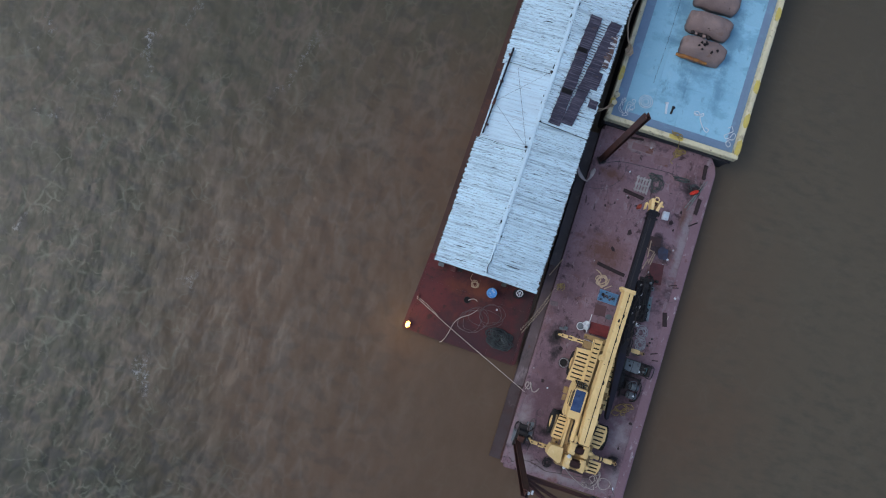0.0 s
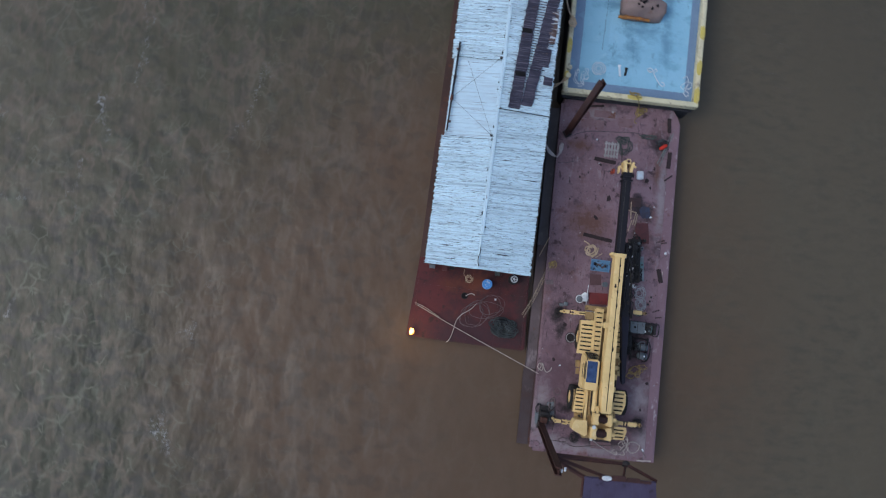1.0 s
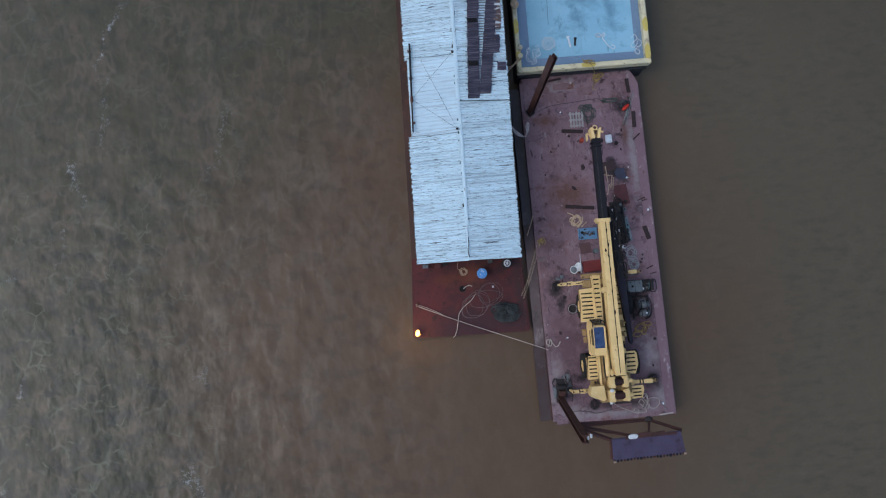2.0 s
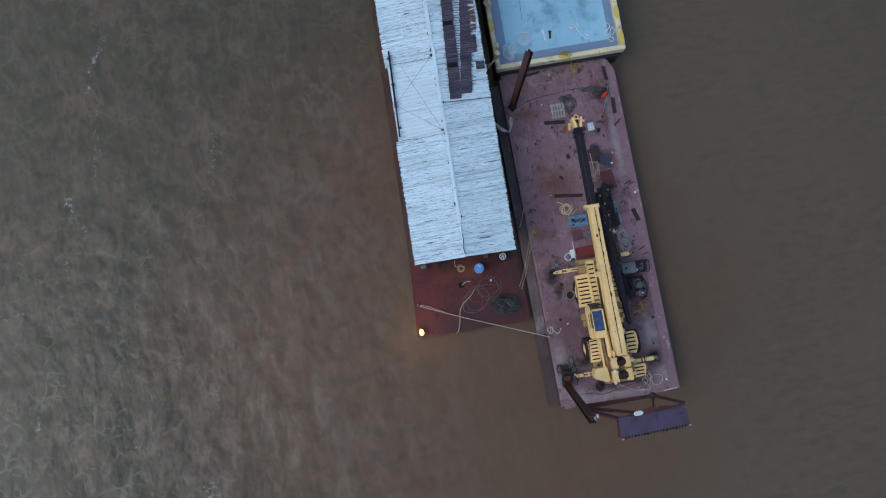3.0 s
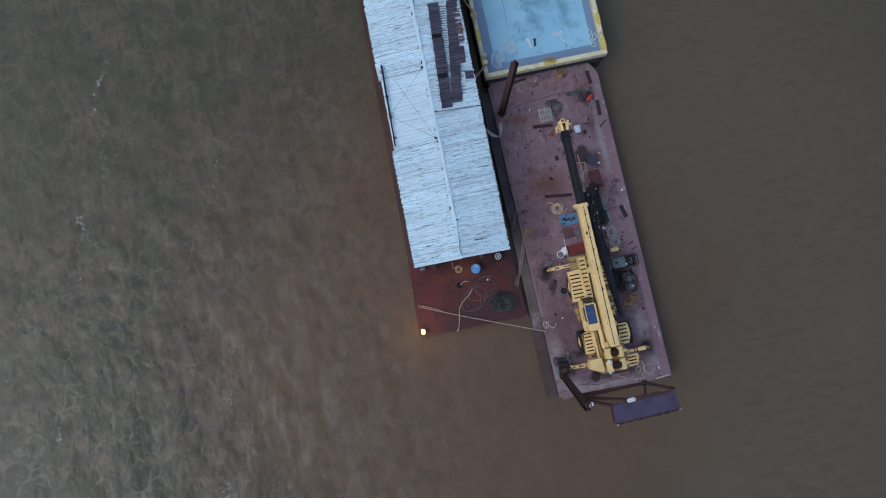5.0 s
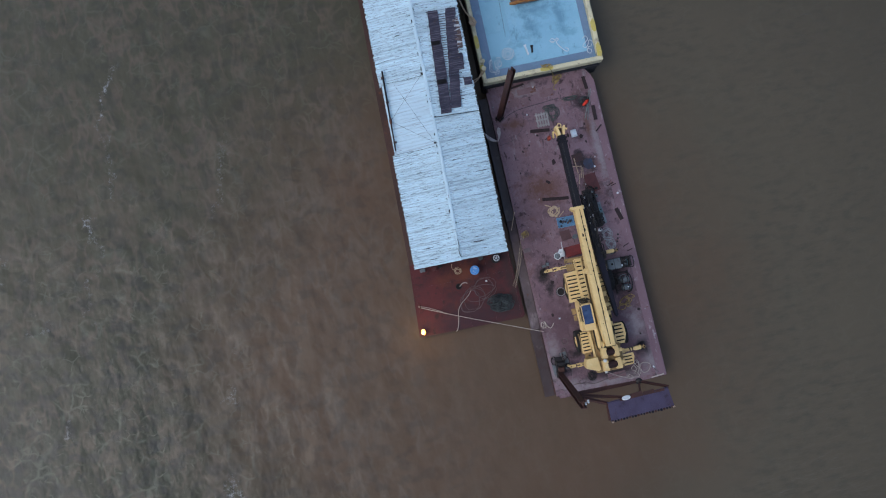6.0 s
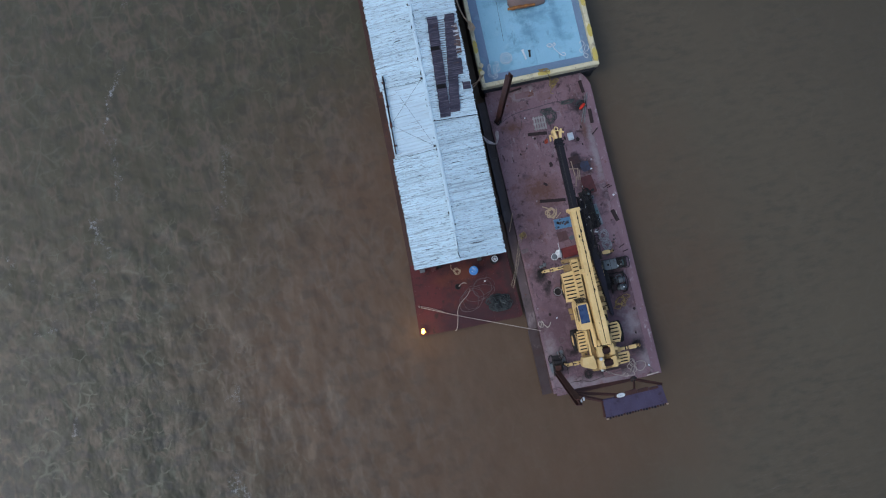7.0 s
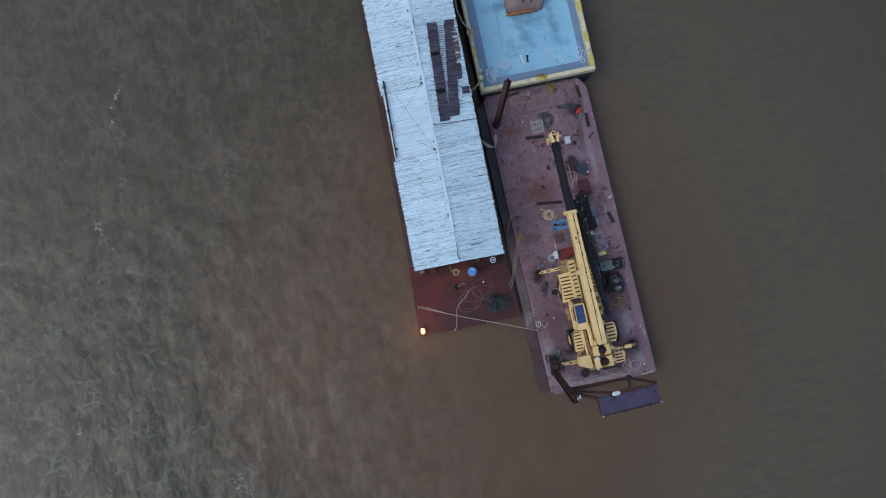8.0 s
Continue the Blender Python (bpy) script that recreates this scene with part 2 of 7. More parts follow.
M_HOOK = surface("dull_orange_red_paint", (0.34, 0.060, 0.032), (0.24, 0.045, 0.03), 4.0, 0.5)
M_DECK_EDGE = surface("worn_mauve_gunwale_paint", (0.212, 0.138, 0.158), (0.176, 0.111, 0.128), 0.6, 0.6, 0.0,
                      marks=((RUST, 1.3, 0.62, 0.72, None), ((0.34, 0.29, 0.30), 3.0, 0.58, 0.68, (1.0, 0.5, 1.0))))
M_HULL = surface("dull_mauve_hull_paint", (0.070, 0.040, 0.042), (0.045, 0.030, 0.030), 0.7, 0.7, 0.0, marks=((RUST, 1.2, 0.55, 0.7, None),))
M_RED_DARK = surface("dark_oxide_red_paint", (0.074, 0.040, 0.032), (0.050, 0.028, 0.023), 0.6, 0.5, 0.0, marks=((RUST, 1.3, 0.60, 0.7, None),))
M_RED = surface("oxide_red_deck_paint", (0.086, 0.0195, 0.020), (0.060, 0.017, 0.0185), 0.5, 0.5, 0.0,
                marks=(((0.092, 0.026, 0.017), 0.8, 0.57, 0.70, None), ((0.042, 0.017, 0.019), 0.7, 0.53, 0.66, None), ((0.032, 0.016, 0.015), 2.2, 0.58, 0.68, None), ((0.11, 0.06, 0.055), 5.0, 0.66, 0.72, None)), vary=0.05,
                spills=(((0.030, 0.018, 0.018), 3.6, -4.4, 0.9, 0.6), ((0.112, 0.034, 0.019), 1.7, -1.5, 1.1, 0.9), ((0.100, 0.030, 0.019), 0.2, -1.6, 0.8, 0.5), ((0.046, 0.019, 0.023), 1.6, -4.5, 4.4, 1.3), ((0.022, 0.014, 0.016), 3.75, -3.95, 1.1, 0.75), ((0.04, 0.02, 0.02), 4.6, -2.5, 0.4, 2.6)))
# the first mark paints faint shade lines at the rib pitch
M_ROOF = surface("white_painted_corrugated_steel", (0.545, 0.705, 0.785), (0.490, 0.640, 0.715), 0.9, 0.5, 0.0,
                 marks=(((0.36, 0.465, 0.53), 1.0, 0.50, 0.62, (0.14, 6.7, 1.0)), ((0.44, 0.55, 0.61), 1.3, 0.55, 0.72, (0.4, 3.6, 1.0)), ((0.22, 0.27, 0.31), 3.1, 0.555, 0.63, (0.75, 6.5, 1.0)), ((0.13, 0.155, 0.185), 2.6, 0.615, 0.66, (0.6, 6.5, 1.0)),
                        ((0.065, 0.07, 0.08), 1.7, 0.625, 0.655, (0.5, 6.0, 1.0)), ((0.30, 0.35, 0.39), 0.9, 0.64, 0.74, (0.8, 3.2, 1.0))), grain=0.12, vary=0.06)
# here too the first mark paints the ribs' faint shade lines
M_ROOF_FLAT = surface("newer_white_sheet_steel", (0.520, 0.670, 0.745), (0.470, 0.615, 0.695), 0.5, 0.45, 0.0,
                      marks=(((0.38, 0.48, 0.545), 1.0, 0.54, 0.64, (0.14, 6.7, 1.0)), ((0.26, 0.29, 0.33), 2.4, 0.585, 0.64, (0.30, 6.0, 1.0)), ((0.44, 0.56, 0.63), 0.8, 0.50, 0.66, (0.5, 1.5, 1.0))), grain=0.07, vary=0.03)
M_RIDGE = surface("pale_ridge_flashing", (0.515, 0.665, 0.74), (0.47, 0.61, 0.685), 1.1, 0.5, 0.0,
                  marks=(((0.16, 0.16, 0.17), 2.4, 0.63, 0.66, (2.0, 1.0, 1.0)),), grain=0.08, vary=0.04)
# the paler dashes paint light caught on the ribs
M_SKYLIGHT = surface("smoke_dark_skylight_sheet", (0.050, 0.046, 0.066), (0.030, 0.029, 0.044), 0.9, 0.35, 0.0, marks=(((0.10, 0.06, 0.05), 1.8, 0.62, 0.75, None), ((0.115, 0.105, 0.135), 2.4, 0.50, 0.62, (0.30, 7.0, 1.0))))
M_RUSTED_SHEET = surface("rusted_white_sheet", (0.13, 0.088, 0.078), (0.085, 0.06, 0.056), 2.5, 0.7, 0.0, marks=(((0.50, 0.55, 0.58), 2.4, 0.52, 0.58, (0.6, 3.0, 1.0)),))
M_BLACKISH = surface("black_gap", (0.006, 0.006, 0.007), (0.012, 0.011, 0.011), 2.0, 0.8)
M_RUSTY = surface("rusty_steel", (0.105, 0.045, 0.032), (0.065, 0.032, 0.026), 1.6, 0.75, 0.0, marks=(((0.16, 0.07, 0.035), 3.0, 0.6, 0.75, None),))
M_SPUD = surface("dark_rust_brown_pile_steel", (0.064, 0.028, 0.023), (0.040, 0.020, 0.018), 1.2, 0.6, 0.0, marks=(((0.13, 0.05, 0.03), 2.0, 0.62, 0.76, (1, 1, 0.3)),))
M_WALL = surface("dark_weathered_shed_cladding", (0.085, 0.050, 0.045), (0.055, 0.040, 0.038), 0.8, 0.7, 0.0, marks=((RUST, 1.5, 0.55, 0.72, None),))
M_BLUE = surface("sky_blue_deck_paint", (0.262, 0.475, 0.605), (0.226, 0.428, 0.555), 0.35, 0.5, 0.0,
                 marks=(((0.190, 0.365, 0.480), 0.45, 0.52, 0.58, (0.7, 1.2, 1.0)), ((0.29, 0.49, 0.60), 1.5, 0.57, 0.72, None), ((0.15, 0.28, 0.37), 2.2, 0.60, 0.70, (1.0, 0.4, 1.0))), grain=0.12, vary=0.04,
                 spills=((STAIN_SPILL, 10.4, 14.75, 1.7, 0.55), (STAIN_SPILL, 8.7, 16.3, 1.5, 0.40), (STAIN_SPILL, 9.9, 13.6, 0.6, 1.1), (STAIN_SPILL, 11.9, 14.0, 0.45, 1.8), (STAIN_SPILL, 11.9, 17.5, 0.7, 2.2), (STAIN_SPILL, 8.6, 18.6, 0.8, 1.0), (STAIN_SPILL, 10.2, 20.0, 2.2, 5.0)))
M_BLUE_EDGE = surface("slate_blue_margin_paint", (0.166, 0.242, 0.350), (0.142, 0.210, 0.308), 0.6, 0.55, 0.0,
                      marks=(((0.17, 0.28, 0.39), 1.0, 0.57, 0.68, None),), grain=0.15)
M_CREAM_RIM = surface("cream_coaming_paint", (0.62, 0.57, 0.37), (0.52, 0.49, 0.34), 1.0, 0.55, 0.0, marks=(((0.36, 0.32, 0.22), 1.6, 0.54, 0.66, None), ((0.16, 0.13, 0.11), 3.4, 0.60, 0.67, None)), grain=0.15)
M_YELLOW = surface("bright_yellow_touch_up_paint", (0.52, 0.42, 0.09), (0.46, 0.38, 0.13), 2.0, 0.5, 0.0, marks=(((0.50, 0.47, 0.34), 3.0, 0.60, 0.70, None),))
M_BLUE_HULL = surface("black_hull_side_paint", (0.040, 0.042, 0.048), (0.028, 0.028, 0.032), 1.0, 0.6, 0.0, marks=((RUST, 1.6, 0.62, 0.74, None),))
M_CRANE = surface("cream_yellow_crane_paint", (0.72, 0.535, 0.245), (0.63, 0.455, 0.195), 0.9, 0.45, 0.0,
                  marks=(((0.40, 0.26, 0.11), 1.9, 0.60, 0.74, None), ((0.74, 0.60, 0.34), 3.4, 0.60, 0.72, None), ((0.16, 0.09, 0.05), 5.0, 0.72, 0.78, None)), grain=0.12)
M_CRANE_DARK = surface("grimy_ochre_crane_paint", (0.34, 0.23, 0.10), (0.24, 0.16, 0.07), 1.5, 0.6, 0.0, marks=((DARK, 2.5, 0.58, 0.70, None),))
M_BLACK = surface("black_boom_paint", (0.009, 0.009, 0.013), (0.013, 0.012, 0.016), 0.8, 0.58, 0.0, marks=(((0.035, 0.030, 0.032), 3.0, 0.64, 0.76, None),))
M_NAVY = surface("navy_blue_jib_paint", (0.011, 0.011, 0.022), (0.007, 0.007, 0.013), 1.0, 0.55)
M_TYRE = surface("black_rubber", (0.018, 0.018, 0.019), (0.028, 0.027, 0.027), 3.0, 0.85)
M_GREASE = surface("greasy_black_iron", (0.022, 0.021, 0.022), (0.040, 0.036, 0.035), 2.5, 0.55, 0.3, marks=((RUST, 3.0, 0.64, 0.74, None),))
M_GREY = surface("grey_machine_paint", (0.135, 0.155, 0.165), (0.100, 0.115, 0.125), 1.6, 0.5, 0.0, marks=((DARK, 3.0, 0.62, 0.74, None),))
M_TEAL = surface("pale_teal_paint", (0.15, 0.24, 0.25), (0.10, 0.16, 0.17), 2.0, 0.5)
M_BROWN_PLATE = surface("brown_primer_plate", (0.110, 0.060, 0.062), (0.085, 0.048, 0.050), 1.5, 0.6)
M_PALE_TEAL = surface("pale_teal_grey_plate", (0.235, 0.275, 0.295), (0.150, 0.175, 0.185), 2.0, 0.6, 0.0, marks=((DARK, 2.6, 0.58, 0.66, None),))
M_DRUM_RED = surface("dark_wire_on_drum", (0.045, 0.022, 0.020), (0.030, 0.018, 0.018), 4.0, 0.55, 0.3)
M_ROPE = surface("pale_rope", (0.44, 0.39, 0.35), (0.34, 0.30, 0.27), 3.0, 0.9)
M_ROPE_TAN = surface("tan_rope", (0.50, 0.39, 0.28), (0.38, 0.29, 0.19), 3.0, 0.9)
M_ROPE_GREY = surface("faded_grey_rope", (0.165, 0.132, 0.135), (0.115, 0.090, 0.092), 3.0, 0.9)
M_ROPE_BLUE = surface("pale_blue_grey_rope", (0.62, 0.68, 0.72), (0.50, 0.57, 0.62), 3.0, 0.9)
M_ROPE_DARK = surface("dark_green_grey_hawser", (0.016, 0.020, 0.022), (0.070, 0.080, 0.082), 2.2, 0.85)
M_ROPE_THICK = surface("thick_bleached_rope", (0.46, 0.41, 0.39), (0.30, 0.26, 0.25), 4.0, 0.9)
M_HOSE = surface("pale_grey_hose", (0.36, 0.36, 0.37), (0.24, 0.24, 0.25), 3.0, 0.7)
M_PALE_PLATE = surface("pale_blue_grey_plate", (0.150, 0.175, 0.190), (0.105, 0.115, 0.125), 2.0, 0.6, 0.0, marks=((DARK, 2.6, 0.54, 0.62, None),))
M_YELLOW_ROPE = surface("dirty_yellow_rope", (0.32, 0.24, 0.09), (0.20, 0.15, 0.07), 4.0, 0.9)
M_NET = surface("grey_green_netting", (0.10, 0.115, 0.105), (0.065, 0.07, 0.068), 4.0, 0.95)
M_WHITE = surface("scuffed_white_plastic", (0.62, 0.66, 0.68), (0.52, 0.55, 0.57), 3.0, 0.45, 0.0, marks=(((0.25, 0.27, 0.28), 6.0, 0.62, 0.70, None),))
M_BLUE_PLASTIC = surface("blue_drum_plastic", (0.075, 0.25, 0.62), (0.13, 0.33, 0.66), 4.0, 0.4, 0.0, marks=(((0.42, 0.55, 0.72), 4.2, 0.54, 0.64, None), ((0.05, 0.10, 0.25), 6.0, 0.62, 0.70, None)))
M_BLUE_TRAY = surface("blue_painted_tray", (0.12, 0.25, 0.42), (0.16, 0.30, 0.44), 4.0, 0.5, 0.0, marks=((DARK, 4.0, 0.55, 0.65, None),))
# the pale streaks paint sky reflections into the glass colour
M_BLUE_GLASS = surface("blue_tinted_cab_glass", (0.026, 0.046, 0.115), (0.046, 0.078, 0.165), 2.4, 0.18, 0.0, marks=(((0.14, 0.18, 0.24), 3.0, 0.58, 0.72, (1.0, 0.5, 1.0)), ((0.016, 0.024, 0.05), 2.2, 0.56, 0.66, None)), bump=0.0)
M_DARK_GLASS = surface("dark_cab_glass", (0.02, 0.022, 0.025), (0.03, 0.032, 0.035), 2.0, 0.15, bump=0.0)
M_SIGNAL_RED = surface("signal_red_plastic", (0.55, 0.040, 0.022), (0.45, 0.035, 0.02), 4.0, 0.45)
M_RED_SHEET = surface("dark_red_painted_plate", (0.098, 0.034, 0.034), (0.068, 0.027, 0.029), 1.5, 0.55)
M_RED_BRIGHT = surface("oxide_red_painted_cover", (0.185, 0.036, 0.034), (0.140, 0.032, 0.032), 1.8, 0.5, 0.0, marks=(((0.09, 0.035, 0.035), 2.4, 0.56, 0.68, None),))
M_WOOD = surface("weathered_pale_wood", (0.36, 0.34, 0.335), (0.26, 0.24, 0.235), 3.0, 0.85, 0.0, marks=((DARK, 4.0, 0.62, 0.72, (1, 6, 1)),))
M_STICK = surface("pale_timber_batten", (0.40, 0.31, 0.23), (0.30, 0.23, 0.17), 3.0, 0.8)
M_BOARD = surface("dark_brown_plank", (0.040, 0.028, 0.028), (0.028, 0.020, 0.021), 3.0, 0.8)
M_CARGO = surface("rust_brown_steel_block", (0.232, 0.176, 0.162), (0.186, 0.140, 0.130), 0.8, 0.8, 0.0,
                  marks=(((0.260, 0.190, 0.168), 1.3, 0.52, 0.66, None), ((0.165, 0.095, 0.070), 1.0, 0.60, 0.74, None), ((0.06, 0.042, 0.040), 3.4, 0.64, 0.70, None)), bump=0.4)
M_ORANGE = surface("orange_rust_lip", (0.33, 0.155, 0.042), (0.20, 0.09, 0.04), 2.5, 0.75)
M_PANEL = surface("purple_blue_platform_sheet", (0.066, 0.055, 0.096), (0.052, 0.040, 0.070), 0.9, 0.5, 0.0, marks=(((0.085, 0.045, 0.048), 0.9, 0.56, 0.72, None), (RUST, 2.6, 0.64, 0.74, None), ((0.030, 0.026, 0.044), 1.8, 0.58, 0.70, None)))
M_CHAIN_GREY = surface("weathered_tan_grey_chain", (0.33, 0.27, 0.20), (0.20, 0.16, 0.125), 5.0, 0.7)
M_POLE = surface("faded_grey_green_paint", (0.20, 0.235, 0.225), (0.12, 0.14, 0.135), 2.0, 0.6)
M_CHAIN = surface("rusty_yellow_chain", (0.36, 0.26, 0.10), (0.20, 0.14, 0.06), 5.0, 0.7)
M_TYRE_RING = surface("pale_scuffed_rubber", (0.20, 0.20, 0.21), (0.14, 0.14, 0.15), 4.0, 0.8)
M_FLAME = glow("warm_lamp_flame", (1.0, 0.56, 0.12), 4.5)
M_FLAME_OUTER = glow("orange_flame", (1.0, 0.42, 0.06), 1.3)


# ---- building helpers ----
rng = random.Random(7)


def empty(name, m, label, category, group="", kind=""):
    ob = new(name)
    ob.empty_display_size = 0.2
    ob.matrix_world = m
    return tagged(ob, label, category, group, kind)


def part(name, bm, material, parent=None, label="", smooth=False):
    """Links a bmesh as one mesh object, under a thing or a part."""
    me = bpy.data.meshes.new(name)
    bmesh.ops.recalc_face_normals(bm, faces=bm.faces)
    bm.to_mesh(me)
    bm.free()
    me.materials.append(material)
    if smooth:
        for p in me.polygons:
            p.use_smooth = True
    ob = new(name, me)
    if parent is not None:
        ob.parent = parent
    if label:
        ob["label"] = label
    return ob


def piece(name, me, parent, m):
    """An object of its own on shared mesh data."""
    ob = new(name, me)
    ob.parent = parent
    ob.matrix_local = m
    return ob


def mesh_of(name, bm, material):
    me = bpy.data.meshes.new(name)
    bmesh.ops.recalc_face_normals(bm, faces=bm.faces)
    bm.to_mesh(me)
    bm.free()
    me.materials.append(material)
    return me


def box(bm, lo, hi, bevel=0.0, m=None):
    """A box from corner to corner, with bevelled edges; m: a matrix laid on it."""
    made = bmesh.ops.create_cube(bm, size=1.0)
    vs = made["verts"]
    for v in vs:
        v.co = Vector([(a + b) / 2 + c * (b - a) for a, b, c in zip(lo, hi, v.co)])
    if bevel:
        es = list({e for v in vs for e in v.link_edges})
        out = bmesh.ops.bevel(bm, geom=es, offset=bevel, segments=1, affect="EDGES", profile=0.7)
        vs = list({v for f in out["faces"] for v in f.verts} | {v for v in vs if v.is_valid})
    if m is not None:
        bmesh.ops.transform(bm, matrix=m, verts=[v for v in vs if v.is_valid])
    return bm


def boxed(lo, hi, bevel=0.0, m=None):
    return box(bmesh.new(), lo, hi, bevel, m)


def tube(bm, pts, r, sides=6, closed=False, r_end=None):
    """A round bar swept along points."""
    pts = [Vector(p) for p in pts]
    rings = []
    count = len(pts)
    for i, p in enumerate(pts):
        a = pts[(i - 1) % count] if (closed or i > 0) else p
        b = pts[(i + 1) % count] if (closed or i < count - 1) else p
        d = (b - a)
        d = d.normalized() if d.length > 1e-9 else Vector((0, 0, 1))
        side = d.cross(Vector((0, 0, 1)))
        side = side.normalized() if side.length > 1e-3 else Vector((1, 0, 0))
        up = side.cross(d).normalized()
        rad = r if r_end is None else r + (r_end - r) * i / max(count - 1, 1)
        rings.append([bm.verts.new(p + (side * math.cos(2 * math.pi * k / sides) + up * math.sin(2 * math.pi * k / sides)) * rad) for k in range(sides)])
    for i in range(count if closed else count - 1):
        q, s = rings[i], rings[(i + 1) % count]
        for k in range(sides):
            bm.faces.new((q[k], q[(k + 1) % sides], s[(k + 1) % sides], s[k]))
    if not closed:
        bm.faces.new(rings[0])
        bm.faces.new(rings[-1])
    return bm


def smooth_line(pts, steps=6, closed=False):
    """Points of a Catmull-Rom curve through pts."""
    pts = [Vector(p) for p in pts]
    out, n = [], len(pts)
    for i in range(n if closed else n - 1):
        p0 = pts[(i - 1) % n] if closed or i > 0 else pts[i]
        p1, p2 = pts[i], pts[(i + 1) % n]
        p3 = pts[(i + 2) % n] if closed or i + 2 < n else p2
        for s in range(steps):
            t = s / steps
            out.append(0.5 * ((2 * p1) + (p2 - p0) * t + (2 * p0 - 5 * p1 + 4 * p2 - p3) * t * t + (3 * p1 - p0 - 3 * p2 + p3) * t ** 3))
    if not closed:
        out.append(pts[-1])
    return out


def disc(bm, c, r, h, sides=20, r_top=None, axis="Z", bevel=0.0):
    """A drum with its base centre at c along an axis."""
    r_top = r if r_top is None else r_top
    out = bmesh.ops.create_cone(bm, cap_ends=True, segments=sides, radius1=r, radius2=r_top, depth=h)
    vs = out["verts"]
    if bevel:
        es = [e for e in {e for v in vs for e in v.link_edges} if abs(e.verts[0].co.z - e.verts[1].co.z) < 1e-6]
        res = bmesh.ops.bevel(bm, geom=es, offset=bevel, segments=2, affect="EDGES")
        vs = list({v for f in res["faces"] for v in f.verts} | {v for v in vs if v.is_valid})
    turn = {"Z": Matrix(), "X": Matrix.Rotation(math.pi / 2, 4, "Y"), "Y": Matrix.Rotation(-math.pi / 2, 4, "X")}[axis]
    bmesh.ops.transform(bm, matrix=Matrix.Translation(c) @ turn @ Matrix.Translation((0, 0, h / 2)), verts=[v for v in vs if v.is_valid])
    return bm


def ring(bm, c, r, thick, sides=24, around=8, flat=1.0, m=None):
    """A torus lying flat; flat squashes it."""
    pts = [(r * math.cos(2 * math.pi * k / sides), r * math.sin(2 * math.pi * k / sides), 0) for k in range(sides)]
    tmp = [Vector(p) for p in pts]
    mm = Matrix.Translation(c) if m is None else Matrix.Translation(c) @ m
    rings = []
    for p in tmp:
        d = p.normalized()
        rings.append([bm.verts.new(mm @ (p + d * math.cos(2 * math.pi * j / around) * thick + Vector((0, 0, flat * thick * math.sin(2 * math.pi * j / around))))) for j in range(around)])
    for i in range(sides):
        q, s = rings[i], rings[(i + 1) % sides]
        for j in range(around):
            bm.faces.new((q[j], q[(j + 1) % around], s[(j + 1) % around], s[j]))
    return bm


def prism(bm, outline, z0, z1):
    """A slab with the given outline of (x, y) points."""
    lo = [bm.verts.new((x, y, z0)) for x, y in outline]
    hi = [bm.verts.new((x, y, z1)) for x, y in outline]
    n = len(outline)
    for i in range(n):
        bm.faces.new((lo[i], lo[(i + 1) % n], hi[(i + 1) % n], hi[i]))
    bm.faces.new(hi)
    bm.faces.new(lo[::-1])
    return bm


def extrude_y(bm, profile, y0, y1):
    """A bar along y with a cross-section of (x, z) points."""
    a = [bm.verts.new((x, y0, z)) for x, z in profile]
    b = [bm.verts.new((x, y1, z)) for x, z in profile]
    n = len(profile)
    for i in range(n):
        bm.faces.new((a[i], a[(i + 1) % n], b[(i + 1) % n], b[i]))
    bm.faces.new(a)
    bm.faces.new(b[::-1])
    return bm


def rope_thing(name, pts, r, material, label, category="rope", closed=False, steps=6, group="", sides=6):
    bm = tube(bmesh.new(), smooth_line(pts, steps, closed), r, sides, closed)
    return tagged(part(name, bm, material, smooth=True), label, category, group)


def coil_points(c, r0, r1, turns, z, wob, seed, per=14, squash=1.0):
    q = random.Random(seed)
    pts = []
    for i in range(int(turns * per)):
        f = i / (turns * per)
        a = 2 * math.pi * i / per
        r = r0 + (r1 - r0) * f + q.uniform(-wob, wob)
        pts.append((c[0] + r * math.cos(a) + q.uniform(-wob, wob) * 0.6, c[1] + squash * r * math.sin(a) + q.uniform(-wob, wob) * 0.6, z + q.uniform(0, 1) * wob * 0.5))
    return pts


def net_heap(name, cx, cy, w, d, count, material, label, category, seed, r=0.020, z=1.30):
    q = random.Random(seed)
    pts = []
    a = 0.0
    for i in range(count):
        a += q.uniform(0.5, 1.3)
        rr = q.uniform(0.35, 1.0)
        pts.append((cx + w * rr * math.cos(a), cy + d * rr * math.sin(a), z + 0.03 + q.random() * 0.10))
    return rope_thing(name, pts, r, material, label, category, steps=5, sides=5)


def chain_thing(name, pts, material, label, link=0.15, r=0.018, group=""):
    """A chain of oval links threaded along a line, each turned a quarter from the last."""
    line = smooth_line(pts, 24)
    bm = bmesh.new()
    gone, turn = 0.0, 0
    for p, s in zip(line, line[1:]):
        gone += (s - p).length
        if gone < link * 0.72:
            continue
        gone, turn = 0.0, turn + 1
        m = Matrix.Translation(s) @ (s - p).to_track_quat("X", "Z").to_matrix().to_4x4() @ Matrix.Rotation(radians(35 + 80 * (turn % 2)), 4, "X") @ Matrix.Diagonal((1.0, 0.62, 1.0, 1.0))
        ring(bm, (0, 0, 0), link / 2, r, 10, 5, 1.0, m)
    return tagged(part(name, bm, material), label, "chain", group)


# ---- the river ----
bm = bmesh.new()
bmesh.ops.create_grid(bm, x_segments=8, y_segments=8, size=2400)
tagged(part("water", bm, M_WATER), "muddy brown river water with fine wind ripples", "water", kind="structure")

DECK = 1.30      # the crane barge's deck
